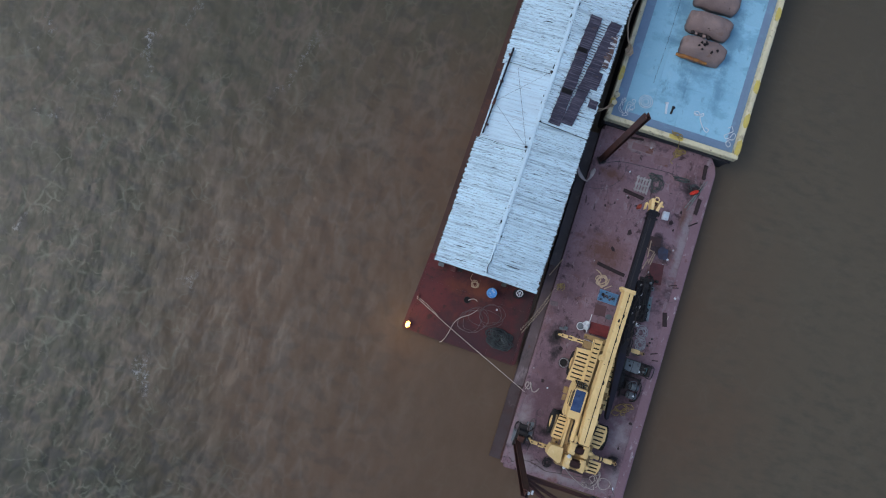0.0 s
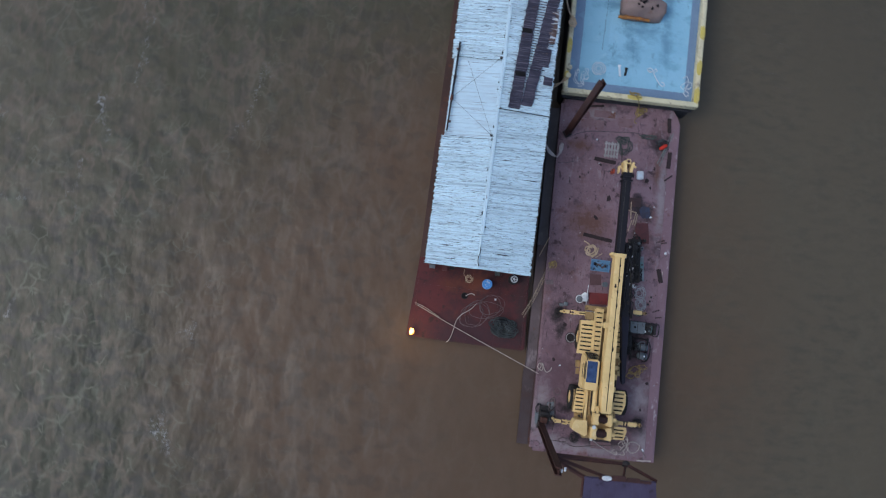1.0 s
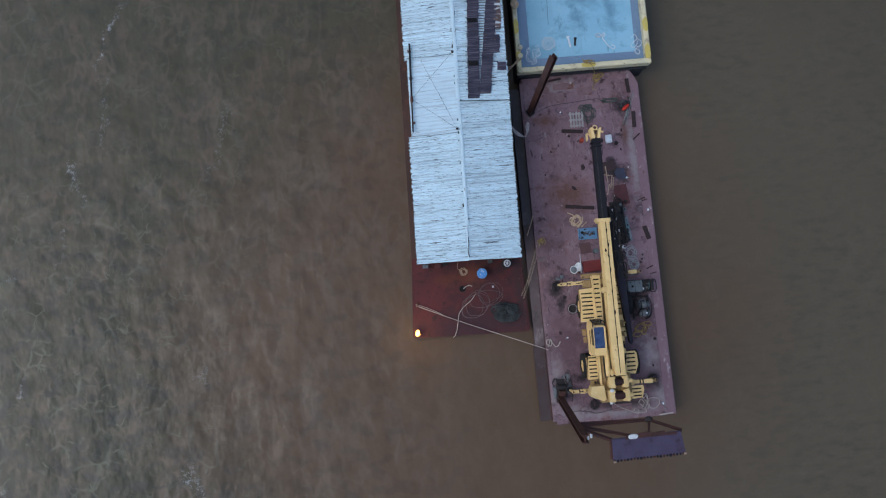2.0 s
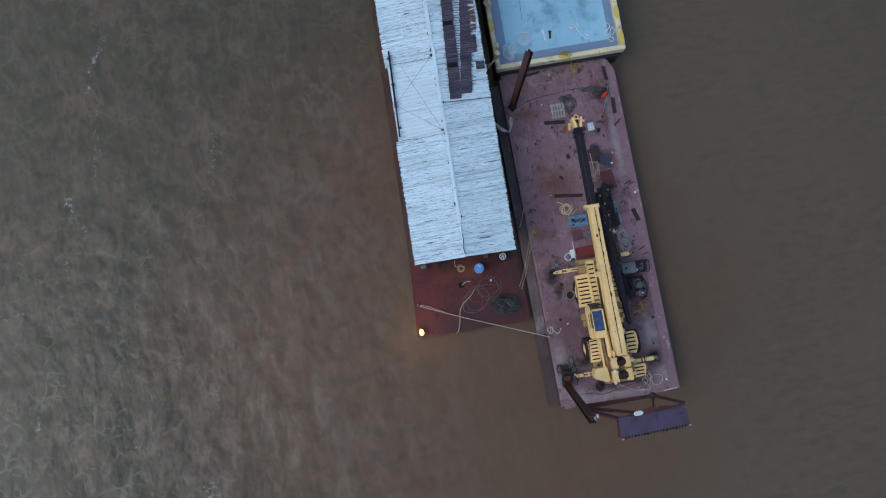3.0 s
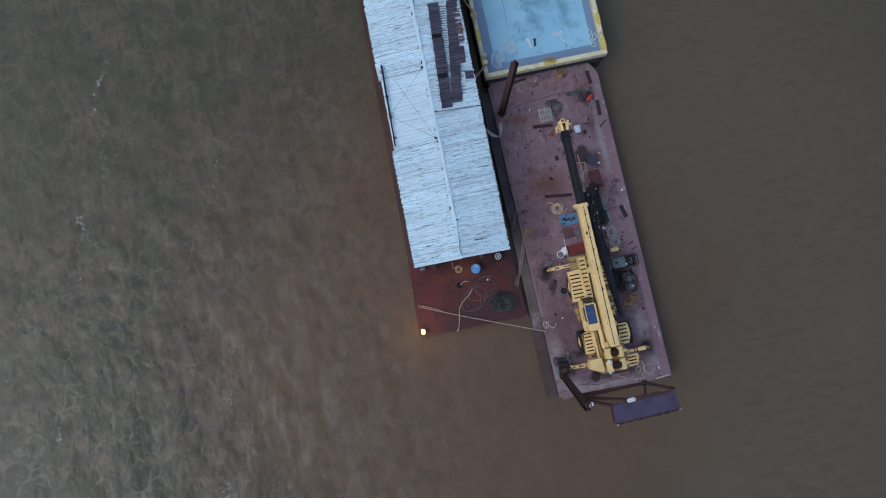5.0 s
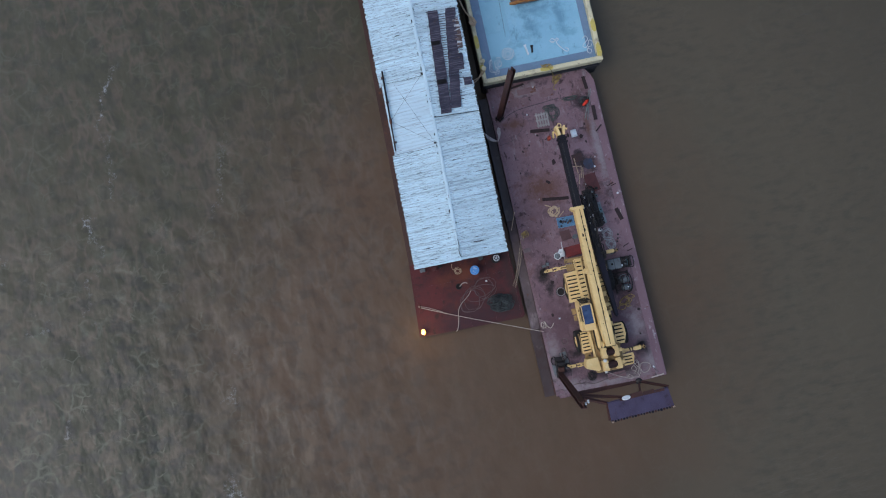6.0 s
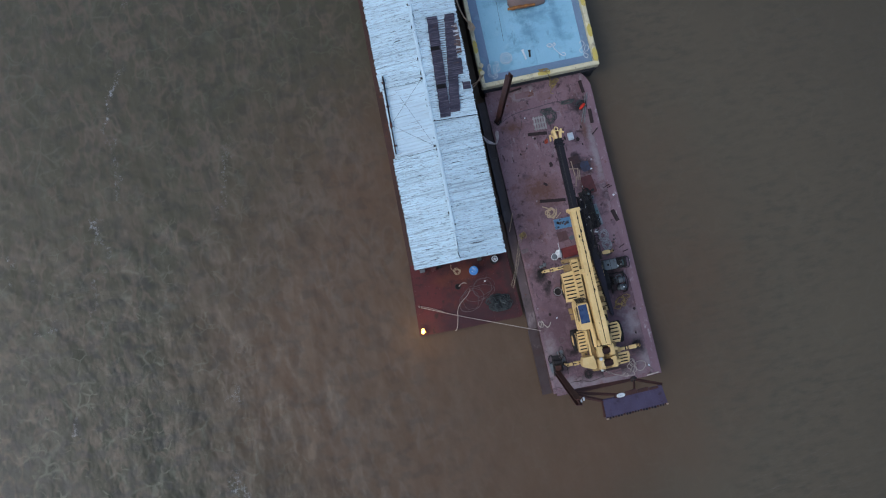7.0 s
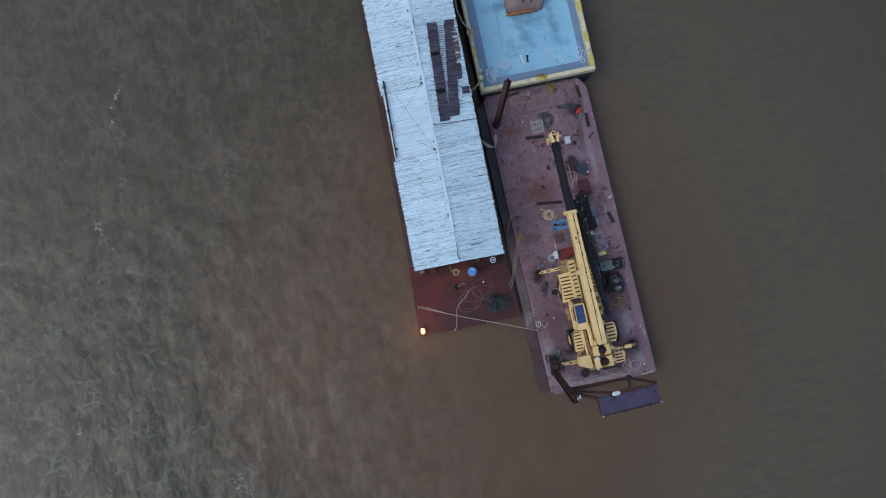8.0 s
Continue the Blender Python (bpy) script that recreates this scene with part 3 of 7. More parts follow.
RED = 0.60       # the shed barge's deck
BLUE = 1.95      # the blue barge's deck
RIM = 2.40       # top of its coaming


# ---- the crane barge ----
barge = empty("deck_barge", pose(9.46, -0.35, 0, 0, 0, -0.76), "mauve painted steel deck barge carrying a mobile crane", "barge")
S, N, W, E = -10.62, 10.68, -3.64, 3.64
bm = bmesh.new()
outline = [(W + 0.25, S), (E - 0.05, S), (E, S + 0.3), (E, N - 0.95), (E - 0.18, N - 0.40), (E - 0.50, N), (W + 0.12, N), (W, N - 0.3), (W, S + 0.25)]
prism(bm, outline, -0.8, 1.22)
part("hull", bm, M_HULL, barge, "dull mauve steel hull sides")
# sloped gunwale along the east side and both ends, ledge along the west side
bm = bmesh.new()
extrude_y(bm, [(E - 0.525, 1.303), (E - 0.02, 1.265), (E + 0.07, 1.235), (E + 0.08, 1.05), (E - 0.525, 1.16)], S + 0.05, N - 0.95)
part("gunwale", bm, M_DECK_EDGE, barge, "worn sloping gunwale plate")
# the gunwale turns the cut north-east corner in three plates
for corner in ([(3.115, N - 0.947), (3.70, N - 0.947), (3.60, N - 0.66), (3.115, N - 0.77)], [(3.118, N - 0.767), (3.598, N - 0.657), (3.48, N - 0.40), (3.34, N - 0.42)], [(3.342, N - 0.417), (3.478, N - 0.397), (3.20, N - 0.02), (3.115, N - 0.02)]):
    part("gunwale", prism(bmesh.new(), corner, 1.19, 1.262), M_DECK_EDGE, barge, "worn corner gunwale plate")
bm = bmesh.new()
extrude_y(bm, [(W - 0.02, 1.285), (W + 0.16, 1.31), (W + 0.16, 1.20), (W - 0.02, 1.18)], S + 0.2, N - 0.3)
part("gunwale", bm, M_DECK, barge, "worn narrow gunwale plate")
def ledge(y0, y1, out, z, material, label):
    """A narrow ledge along the west side with a worn, slightly uneven edge."""
    bm = bmesh.new()
    n_seg = max(4, int((y1 - y0) / 0.35))
    verts = []
    for i in range(n_seg + 1):
        y = y0 + (y1 - y0) * i / n_seg
        jag = 0.03 * noise.noise(Vector((y * 1.3, 2.0, 0)))
        verts.append([bm.verts.new(p) for p in ((W + 0.02, y, z + 0.10), (W - out + jag, y, z), (W - out + jag, y, -0.15), (W + 0.02, y, -0.15))])
    for a, b in zip(verts, verts[1:]):
        for k in range(4):
            bm.faces.new((a[k], a[(k + 1) % 4], b[(k + 1) % 4], b[k]))
    bm.faces.new(verts[0])
    bm.faces.new(verts[-1])
    part("rubbing_ledge", bm, material, barge, label)


ledge(S + 0.15, -5.95, 0.64, 0.16, M_LEDGE, "low dark wet rubbing ledge")
ledge(-5.9, 1.6, 0.57, 0.62, M_LEDGE_WORN, "worn grey mauve rubbing ledge")
ledge(1.61, 6.2, 0.57, 0.62, M_LEDGE_SLATE, "dark slate rubbing ledge")
ledge(6.22, N - 0.45, 0.57, 0.60, M_LEDGE_SLATE, "dark slate rubbing ledge")
# bollards and hatch rings on the deck
for x, y in ((W + 0.35, N - 0.35), (E - 1.0, N - 0.45), (W + 0.4, S + 0.45), (E - 0.75, S + 0.5)):
    bm = bmesh.new()
    ring(bm, (x, y, DECK + 0.012), 0.14, 0.03, 20, 6)
    disc(bm, (x, y, DECK + 0.003), 0.11, 0.015, 18)
    part("deck_hatch", bm, M_DECK_EDGE, barge)
for x, y in ((E - 0.25, 1.8),):
    bm = bmesh.new()
    disc(bm, (x, y, 1.20), 0.05, 0.18, 12, 0.045, bevel=0.01)
    disc(bm, (x, y, 1.37), 0.07, 0.03, 12)
    part("mooring_stud", bm, M_WHITE, barge, "small pale mooring stud")

# ---- the shed barge ----
SHED = pose(-1.39, -0.68, 0, 0, 0, -2.15)
shed_barge = empty("shed_barge", SHED, "oxide red steel barge with a white roofed shed", "barge")
bm = bmesh.new()
prism(bm, [(-0.68, -4.22), (-0.55, -4.34), (6.35, -4.32), (6.54, -4.18), (6.30, 0.55), (6.28, 33.6), (6.0, 34.0), (-0.2, 34.0), (-0.46, 33.6), (-0.47, 0.55)], -0.7, RED - 0.05)
part("hull", bm, M_RED_DARK, shed_barge)
bm = bmesh.new()
box(bm, (6.22, 0.6, RED - 0.02), (6.28, 33.4, RED + 0.05))
part("gunwale_bar", bm, M_RED_DARK, shed_barge)
# shed under the roof: clad walls on posts
EAVE, RIDGE, ROOF_W = 4.74, 5.06, 5.87
for nm, lo, hi in (("wall", (0.32, 0.42, RED), (0.40, 32.0, 4.62)), ("wall", (5.44, 0.42, RED), (5.52, 32.0, 4.62)),
                   ("wall", (0.40, 0.42, RED), (5.44, 0.50, 4.62)), ("wall", (0.40, 31.92, RED), (5.44, 32.0, 4.62))):
    part(nm, boxed(lo, hi, 0.01), M_WALL, shed_barge)
for y in (0.2, 8.2, 16.2, 24.2, 32.2):
    for x in (0.2, 5.62):
        part("post", boxed((x - 0.06, y - 0.06, RED), (x + 0.06, y + 0.06, EAVE - 0.03), 0.01), M_RUSTY, shed_barge)
bm = bmesh.new()
for x in (0.2, 5.62):
    box(bm, (x - 0.07, 0.1, EAVE - 0.14), (x + 0.07, 32.3, EAVE - 0.04))
box(bm, (2.86, 0.1, RIDGE - 0.22), (3.0, 32.3, RIDGE - 0.08))
part("roof_beam", bm, M_RUSTY, shed_barge)
for y in np.arange(0.25, 32.3, 3.2):
    bm = tube(bmesh.new(), [(0.1, y, EAVE - 0.08), (2.93, y, RIDGE - 0.12), (5.78, y, EAVE - 0.08)], 0.05, 4)
    part("rafter", bm, M_RUSTY, shed_barge)

# ---- the blue cargo barge ----
BLUE_AT = pose(9.87, 10.32, 0, 0, 0, -1.5)
cargo_barge = empty("cargo_barge", BLUE_AT, "sky blue decked cargo barge with a cream coaming", "barge")
HW, BL = 4.08, 26.0
bm = bmesh.new()
prism(bm, [(-HW + 0.2, 0), (HW - 0.2, 0), (HW, 0.2), (HW, BL), (-HW, BL), (-HW, 0.2)], -0.9, 1.88)
part("hull", bm, M_BLUE_HULL, cargo_barge, "dark hull sides")
bm = bmesh.new()
box(bm, (-HW + 0.1, -0.07, 1.45), (HW - 0.1, 0.0, 1.62), 0.02)
box(bm, (HW, 0.2, 1.45), (HW + 0.07, BL - 0.2, 1.62), 0.02)
part("rub_rail", bm, M_BLUE_HULL, cargo_barge)
# coaming with a worn, rounded top
def coaming(lo, hi):
    return boxed(lo, hi, 0.05)
part("coaming", coaming((-HW, 0.0, 1.80), (HW, 0.31, RIM)), M_CREAM_RIM, cargo_barge)
part("coaming", coaming((-HW, 0.31, 1.80), (-HW + 0.28, BL, RIM - 0.01)), M_CREAM_RIM, cargo_barge)
part("coaming", coaming((HW - 0.31, 0.31, 1.80), (HW, BL, RIM - 0.01)), M_CREAM_RIM, cargo_barge)
part("coaming", coaming((-HW + 0.28, BL - 0.34, 1.80), (HW - 0.31, BL, RIM - 0.02)), M_CREAM_RIM, cargo_barge)
# yellow touched-up stretches on the coaming
q = random.Random(3)
for x, y, w, d in ((HW - 0.16, 0.70, 0.35, 1.1), (HW - 0.16, 2.45, 0.33, 0.9), (HW - 0.16, 4.6, 0.32, 1.0), (HW - 0.16, 9.3, 0.32, 0.9), (0.25, 0.16, 0.95, 0.34), (-HW + 0.14, 2.9, 0.30, 1.1), (-HW + 0.14, 1.1, 0.30, 0.5)):
    bm = bmesh.new()
    pts = []
    for k in range(14):
        a = 2 * math.pi * k / 14
        pts.append((x + w / 2 * max(-1, min(1, 1.25 * math.cos(a))) * q.uniform(0.85, 1.0), y + d / 2 * math.sin(a) * q.uniform(0.75, 1.1)))
    prism(bm, pts, RIM - 0.03, RIM + 0.006)
    part("paint_patch", bm, M_YELLOW, cargo_barge, "bright yellow touched-up paint")
for x, y in ((-HW + 0.22, 1.45), (-HW + 0.20, 0.95)):
    bm = bmesh.new()
    disc(bm, (x, y, RIM - 0.02), 0.13, 0.30, 14, 0.11, bevel=0.02)
    disc(bm, (x, y, RIM + 0.26), 0.17, 0.06, 14, 0.15, bevel=0.02)
    part("bitt", bm, M_CREAM_RIM, cargo_barge, "cream mooring bitt")

# ---- deck plates, laid as pieces ----
def plate_mesh(name, w, d, t, material):
    return mesh_of(name, boxed((-w / 2, -d / 2, -t), (w / 2, d / 2, 0), 0.0015), material)


# crane barge: four rows of plates, the north-east corner cut back
cols = [(W + 0.17, 1.62), (W + 1.79, 1.64), (W + 3.43, 1.64), (W + 5.07, 1.68)]
rows_y = np.linspace(S + 0.02, N - 0.02, 10)
shapes = {}
for ci, (x0, w) in enumerate(cols):
    for k in range(9):
        y0, y1 = rows_y[k], rows_y[k + 1]
        if ci == 3 and k == 8:
            bm = bmesh.new()
            prism(bm, [(0.002, 0.002), (w - 0.002, 0.002), (w - 0.002, y1 - y0 - 0.75), (w + 0.25, y1 - y0 - 0.40), (w - 0.02, y1 - y0 - 0.01), (0.002, y1 - y0 - 0.01)], -0.09, 0.0)
            piece("deck_plate", mesh_of("deck_plate_corner", bm, M_DECK), barge, Matrix.Translation((x0, y0, DECK)))
            continue
        key = round(w, 3)
        if key not in shapes:
            shapes[key] = plate_mesh("deck_plate", w - 0.003, (y1 - y0) - 0.003, 0.09, M_DECK)
        z = DECK + rng.uniform(-0.002, 0.002)
        piece("deck_plate", shapes[key], barge, Matrix.Translation((x0 + w / 2, (y0 + y1) / 2, z)))

# doubler plates welded on the north end of the deck
for x, y, w, d in ((-0.95, 9.95, 1.3, 0.42), (0.35, 9.55, 0.9, 0.55), (-2.0, 9.3, 0.7, 0.45), (-1.2, 9.25, 0.5, 0.6), (0.5, -9.9, 1.2, 0.4)):
    part("doubler_plate", boxed((x - w / 2, y - d / 2, DECK), (x + w / 2, y + d / 2, DECK + 0.010), 0.003), M_DOUBLER, barge, "paler doubler plate")

# shed barge: open foredeck plates
fore = plate_mesh("deck_plate", 1.666, 1.611, 0.08, M_RED)
for i in range(4):
    for k in range(3):
        piece("deck_plate", fore, shed_barge, Matrix.Translation((-0.40 + 1.67 * (i + 0.5), -4.27 + 1.614 * (k + 0.5), RED + rng.uniform(-0.003, 0.003))))
for wedge in ([(-0.403, -4.27), (-0.403, 0.56), (-0.46, 0.56), (-0.67, -4.16), (-0.56, -4.29)], [(6.283, -4.27), (6.36, -4.28), (6.53, -4.14), (6.29, 0.56), (6.283, 0.56)]):
    part("edge_plate", prism(bmesh.new(), wedge, RED - 0.06, RED + 0.002), M_RED, shed_barge)
for nm, x0, x1 in (("side_deck", -0.40, 0.32), ("side_deck", 5.52, 6.20)):
    part(nm, boxed((x0, 0.59, RED - 0.08), (x1, 33.4, RED), 0.004), M_RED_DARK, shed_barge)

# blue barge: plates inside a slate blue margin
margin = 0.62
x_lo, x_hi, y_lo, y_hi = -HW + 0.28, HW - 0.31, 0.31, BL - 0.34
east_m = 0.48
for lo, hi in (((x_lo, y_lo), (x_hi, y_lo + margin)), ((x_lo, y_lo + margin), (x_lo + margin, y_hi)), ((x_hi - east_m, y_lo + margin), (x_hi, y_hi))):
    part("deck_margin", boxed((*lo, BLUE - 0.1), (*hi, BLUE), 0.004), M_BLUE_EDGE, cargo_barge, "slate blue painted margin")
bw = (x_hi - x_lo - margin - east_m) / 4
bd = (y_hi - y_lo - margin) / 10
me = plate_mesh("deck_plate", bw - 0.006, bd - 0.006, 0.08, M_BLUE)
for i in range(4):
    for k in range(10):
        piece("deck_plate", me, cargo_barge, Matrix.Translation((x_lo + margin + bw * (i + 0.5), y_lo + margin + bd * (k + 0.5), BLUE + rng.uniform(-0.003, 0.003))))

# ---- roof sheets of the shed, laid as pieces ----
SLOPE_L = math.hypot(ROOF_W / 2 + 0.0, RIDGE - EAVE)
PITCH = math.atan2(RIDGE - EAVE, ROOF_W / 2)
SHEET = 0.90


def sheet_mesh(name, length, ribs, height, material, width=SHEET, ragged=0.0, seed=1):
    """A ribbed sheet: along local x from ridge (0) to eave, ribs across local y."""
    q = random.Random(seed)
    bm = bmesh.new()
    prof = []
    step = width / ribs
    for k in range(ribs):
        y = k * step
        prof += [(y, 0.0), (y + step * 0.42, 0.0), (y + step * 0.55, height), (y + step * 0.82, height)]
    prof.append((width + 0.03, 0.0))
    top, bot = [], []
    for y, z in prof:
        cut = length - q.uniform(0, ragged)
        top.append((bm.verts.new((0.0, y, z)), bm.verts.new((cut, y, z))))
        bot.append((bm.verts.new((0.0, y, z - 0.012)), bm.verts.new((cut, y, z - 0.012))))
    for i in range(len(prof) - 1):
        bm.faces.new((top[i][0], top[i][1], top[i + 1][1], top[i + 1][0]))
        bm.faces.new((bot[i][0], bot[i + 1][0], bot[i + 1][1], bot[i][1]))
        bm.faces.new((top[i][1], bot[i][1], bot[i + 1][1], top[i + 1][1]))
    return mesh_of(name, bm, material)


def roof_pose(side, y, lift=0.0, down=0.0):
    """Where a sheet lies: side -1 for the west slope, 1 for the east one."""
    m = Matrix.Translation((ROOF_W / 2, y, RIDGE + lift))
    if side > 0:
        return m @ Matrix.Rotation(PITCH, 4, "Y") @ Matrix.Translation((down, 0, 0))
    return m @ Matrix.Rotation(math.pi, 4, "Z") @ Matrix.Translation((0, -SHEET, 0)) @ Matrix.Rotation(PITCH, 4, "Y") @ Matrix.Translation((down, 0, 0))


variants = [sheet_mesh("roof_sheet", SLOPE_L + 0.05, 6, 0.024, M_ROOF, ragged=0.11, seed=s) for s in range(5)]
smooth_v = [sheet_mesh("roof_sheet_flat", SLOPE_L - 0.13, 4, 0.014, M_ROOF_FLAT, ragged=0.05, seed=s) for s in range(2)]
for k in range(36):
    y = k * SHEET
    for side in (-1, 1):
        flat = side < 0 and 7.2 <= y <= 11.5
        me = rng.choice(smooth_v if flat else variants)
        m = roof_pose(side, y, (0.030 if flat else 0.0) + rng.uniform(0, 0.02)) @ Matrix.Rotation(radians(rng.uniform(-0.6, 0.6)), 4, "Z")
        piece("roof_sheet", me, shed_barge, m)
# ridge caps
bm = bmesh.new()
extrude_y(bm, [(-0.115, -0.020), (-0.105, -0.004), (0, 0.008), (0.105, -0.004), (0.115, -0.020), (0, -0.004)], 0, 1.80)
cap = mesh_of("ridge_cap", bm, M_RIDGE)
for k in range(1, 18):
    piece("ridge_cap", cap, shed_barge, Matrix.Translation((ROOF_W / 2 + rng.uniform(-0.02, 0.02), k * 1.8 + 0.12, RIDGE + 0.050 + 0.006 * (k % 2))) @ Matrix.Rotation(radians(rng.uniform(-0.8, 0.8)), 4, "Z"))
bm = bmesh.new()
extrude_y(bm, [(-0.06, -0.01), (0, 0.02), (0.06, -0.01), (0, 0.0)], 0, 1.7)
part("ridge_cap", bm, M_RIDGE, shed_barge, "pale end ridge strip").matrix_local = Matrix.Translation((ROOF_W / 2, 0.1, RIDGE + 0.05))
part("ridge_mark", tube(bmesh.new(), smooth_line([(ROOF_W / 2 + 0.02, 0.15, RIDGE + 0.045), (ROOF_W / 2 - 0.03, 0.55, RIDGE + 0.05), (ROOF_W / 2 + 0.03, 0.95, RIDGE + 0.05), (ROOF_W / 2 + 0.01, 1.35, RIDGE + 0.05)]), 0.035, 6, r_end=0.015), M_GREASE, shed_barge, "dark crack along the ridge")


# small flat dark patches beside the ridge caps
mark_rng = random.Random(19)
for k in range(34):
    y = 2.2 + 0.86 * k + mark_rng.uniform(-0.3, 0.3)
    side = -1 if mark_rng.random() < 0.7 else 1
    w, d = mark_rng.uniform(0.04, 0.10), mark_rng.uniform(0.08, 0.30)
    x = ROOF_W / 2 + side * mark_rng.uniform(0.11, 0.15)
    pts = [(x + w / 2 * math.cos(2 * math.pi * i / 7) * mark_rng.uniform(0.7, 1.2), y + d / 2 * math.sin(2 * math.pi * i / 7) * mark_rng.uniform(0.7, 1.2)) for i in range(7)]
    part("ridge_mark", prism(bmesh.new(), pts, RIDGE + 0.02, RIDGE + 0.062), M_BLACKISH, shed_barge, "small dark patch beside a ridge cap")


def on_roof(x, y, lift=0.06):
    """A place on the roof in the shed's own coordinates."""
    return (x, y, RIDGE - abs(x - ROOF_W / 2) * math.tan(PITCH) + lift)


# smoke-dark skylight sheets on the east slope
def slope_strip(x0, y0, x1, y1, width, material, name, label, lift=0.075, thick=0.02):
    bm = bmesh.new()
    ragged = random.Random(int(x0 * 37 + y0 * 91))
    n_rib = max(2, int(abs(y1 - y0) / 0.15))
    rows_ = []
    for i in range(n_rib + 1):
        f = i / n_rib
        cx, cy = x0 + (x1 - x0) * f, y0 + (y1 - y0) * f
        h = lift + (0.045 if i % 2 else 0.0)
        a, b = on_roof(cx - width / 2 + ragged.uniform(-0.03, 0.02), cy, h), on_roof(cx + width / 2 + ragged.uniform(-0.02, 0.035), cy, h)
        rows_.append([bm.verts.new(p) for p in (a, b, (b[0], b[1], b[2] - thick), (a[0], a[1], a[2] - thick))])
    for p, r in zip(rows_, rows_[1:]):
        for k in range(4):
            bm.faces.new((p[k], p[(k + 1) % 4], r[(k + 1) % 4], r[k]))
    bm.faces.new(rows_[0])
    bm.faces.new(rows_[-1])
    return part(name, bm, material, shed_barge, label)


def strip_run(x0, y0, x1, y1, count, width):
    for i in range(count):
        f0, f1 = i / count, (i + 1) / count - 0.002
        slope_strip(x0 + (x1 - x0) * f0, y0 + (y1 - y0) * f0, x0 + (x1 - x0) * f1, y0 + (y1 - y0) * f1, width, M_SKYLIGHT, "skylight_sheet", "smoke-dark ribbed skylight sheet", 0.075 + 0.01 * (i % 2))


strip_run(4.20, 15.85, 3.83, 9.16, 3, 0.66)
strip_run(5.36, 15.88, 4.49, 9.40, 3, 0.64)
slope_strip(5.28, 12.85, 5.22, 11.80, 0.55, M_SKYLIGHT, "skylight_sheet", "smoke-dark ribbed skylight sheet")
slope_strip(5.56, 11.25, 5.56, 10.75, 0.50, M_SKYLIGHT, "skylight_sheet", "smoke-dark ribbed skylight sheet")
for x, y in ((4.02, 13.72), (3.93, 11.19)):
    slope_strip(x, y + 0.13, x, y - 0.13, 0.55, M_BLACKISH, "skylight_gap", "black open gap between sheets", 0.105)
for x, y, w, d in ((5.55, 14.6, 0.35, 1.2), (5.5, 13.6, 0.4, 0.8), (5.15, 13.0, 0.35, 0.9)):
    slope_strip(x, y + d / 2, x, y - d / 2, w, M_RUSTED_SHEET, "rusted_patch", "rusted through sheet edge", 0.065)
# narrow open slits between the two runs of skylight sheets
bm = bmesh.new()
for k in range(40):
    y = 9.5 + 0.155 * k
    xa = 3.83 + (4.20 - 3.83) * (y - 9.16) / 6.69 + 0.34
    xb = 4.49 + (5.36 - 4.49) * (y - 9.40) / 6.48 - 0.34
    a_, b_ = on_roof(xa, y, 0.062), on_roof(max(xa + 0.05, xb), y, 0.062)
    tube(bm, [a_, b_], 0.022, 4)
tagged(part("sheet_slits", bm, M_SKYLIGHT, shed_barge, "narrow dark ribs between skylights"), kind="stuff")
# short dark streaks frayed out from the east run's edges
bm = bmesh.new()
fray = random.Random(77)
for k in range(60):
    y = 9.6 + 0.105 * k
    xe = 4.49 + (5.36 - 4.49) * (y - 9.40) / 6.48 + 0.33
    if fray.random() < 0.55:
        tube(bm, [on_roof(xe - 0.05, y, 0.060), on_roof(min(xe + fray.uniform(0.05, 0.32), 5.8), y, 0.060)], 0.020, 4)
    xw = 3.83 + (4.20 - 3.83) * (y - 9.16) / 6.69 - 0.34
    if fray.random() < 0.4:
        tube(bm, [on_roof(xw + 0.05, y, 0.060), on_roof(xw - fray.uniform(0.03, 0.14), y, 0.060)], 0.018, 4)
tagged(part("sheet_slits", bm, M_SKYLIGHT, shed_barge, "narrow dark ribs beside skylights"), kind="stuff")


# ---- the mobile crane ----
# local frame: x east, y north along the boom, z up from the deck
crane = empty("mobile_crane", pose(9.30, -6.0, DECK, 0, 0, -1.4), "cream yellow rough terrain crane with its boom lowered", "crane")


def tyre_wheel(x, y, name="wheel"):
    bm = bmesh.new()
    prof = [(0.36, -0.24), (0.60, -0.26), (0.67, -0.20), (0.68, 0.0), (0.67, 0.20), (0.60, 0.26), (0.36, 0.24)]
    sides = 28
    rings = []
    for k in range(sides):
        a = 2 * math.pi * k / sides
        rings.append([bm.verts.new((x + w, y + r * math.cos(a), 0.68 + r * math.sin(a))) for r, w in prof])
    for i in range(sides):
        p, s = rings[i], rings[(i + 1) % sides]
        for j in range(len(prof) - 1):
            bm.faces.new((p[j], p[j + 1], s[j + 1], s[j]))
    wheel = part(name, bm, M_TYRE, crane, "black ribbed rubber tyre", True)
    bm = bmesh.new()
    disc(bm, (x - 0.22, y, 0.68), 0.37, 0.44, 20, axis="X", bevel=0.02)
    disc(bm, (x - 0.27, y, 0.68), 0.16, 0.54, 14, axis="X", bevel=0.02)
    part("rim", bm, M_CRANE, wheel, "cream steel rim")
    # tread lugs
    bm = bmesh.new()
    for k in range(24):
        a = 2 * math.pi * k / 24
        for s in (-1, 1):
            m = Matrix.Translation((x + s * 0.13, y, 0.68)) @ Matrix.Rotation(a, 4, "X") @ Matrix.Rotation(radians(22 * s), 4, "Z")
            box(bm, (-0.12, -0.03, 0.665), (0.12, 0.03, 0.715), 0.0, m)
    part("tread", bm, M_TYRE, wheel)


for x, y in ((-1.26, 1.95), (1.30, 1.95), (-1.38, -1.55), (1.38, -1.55)):
    tyre_wheel(x, y)

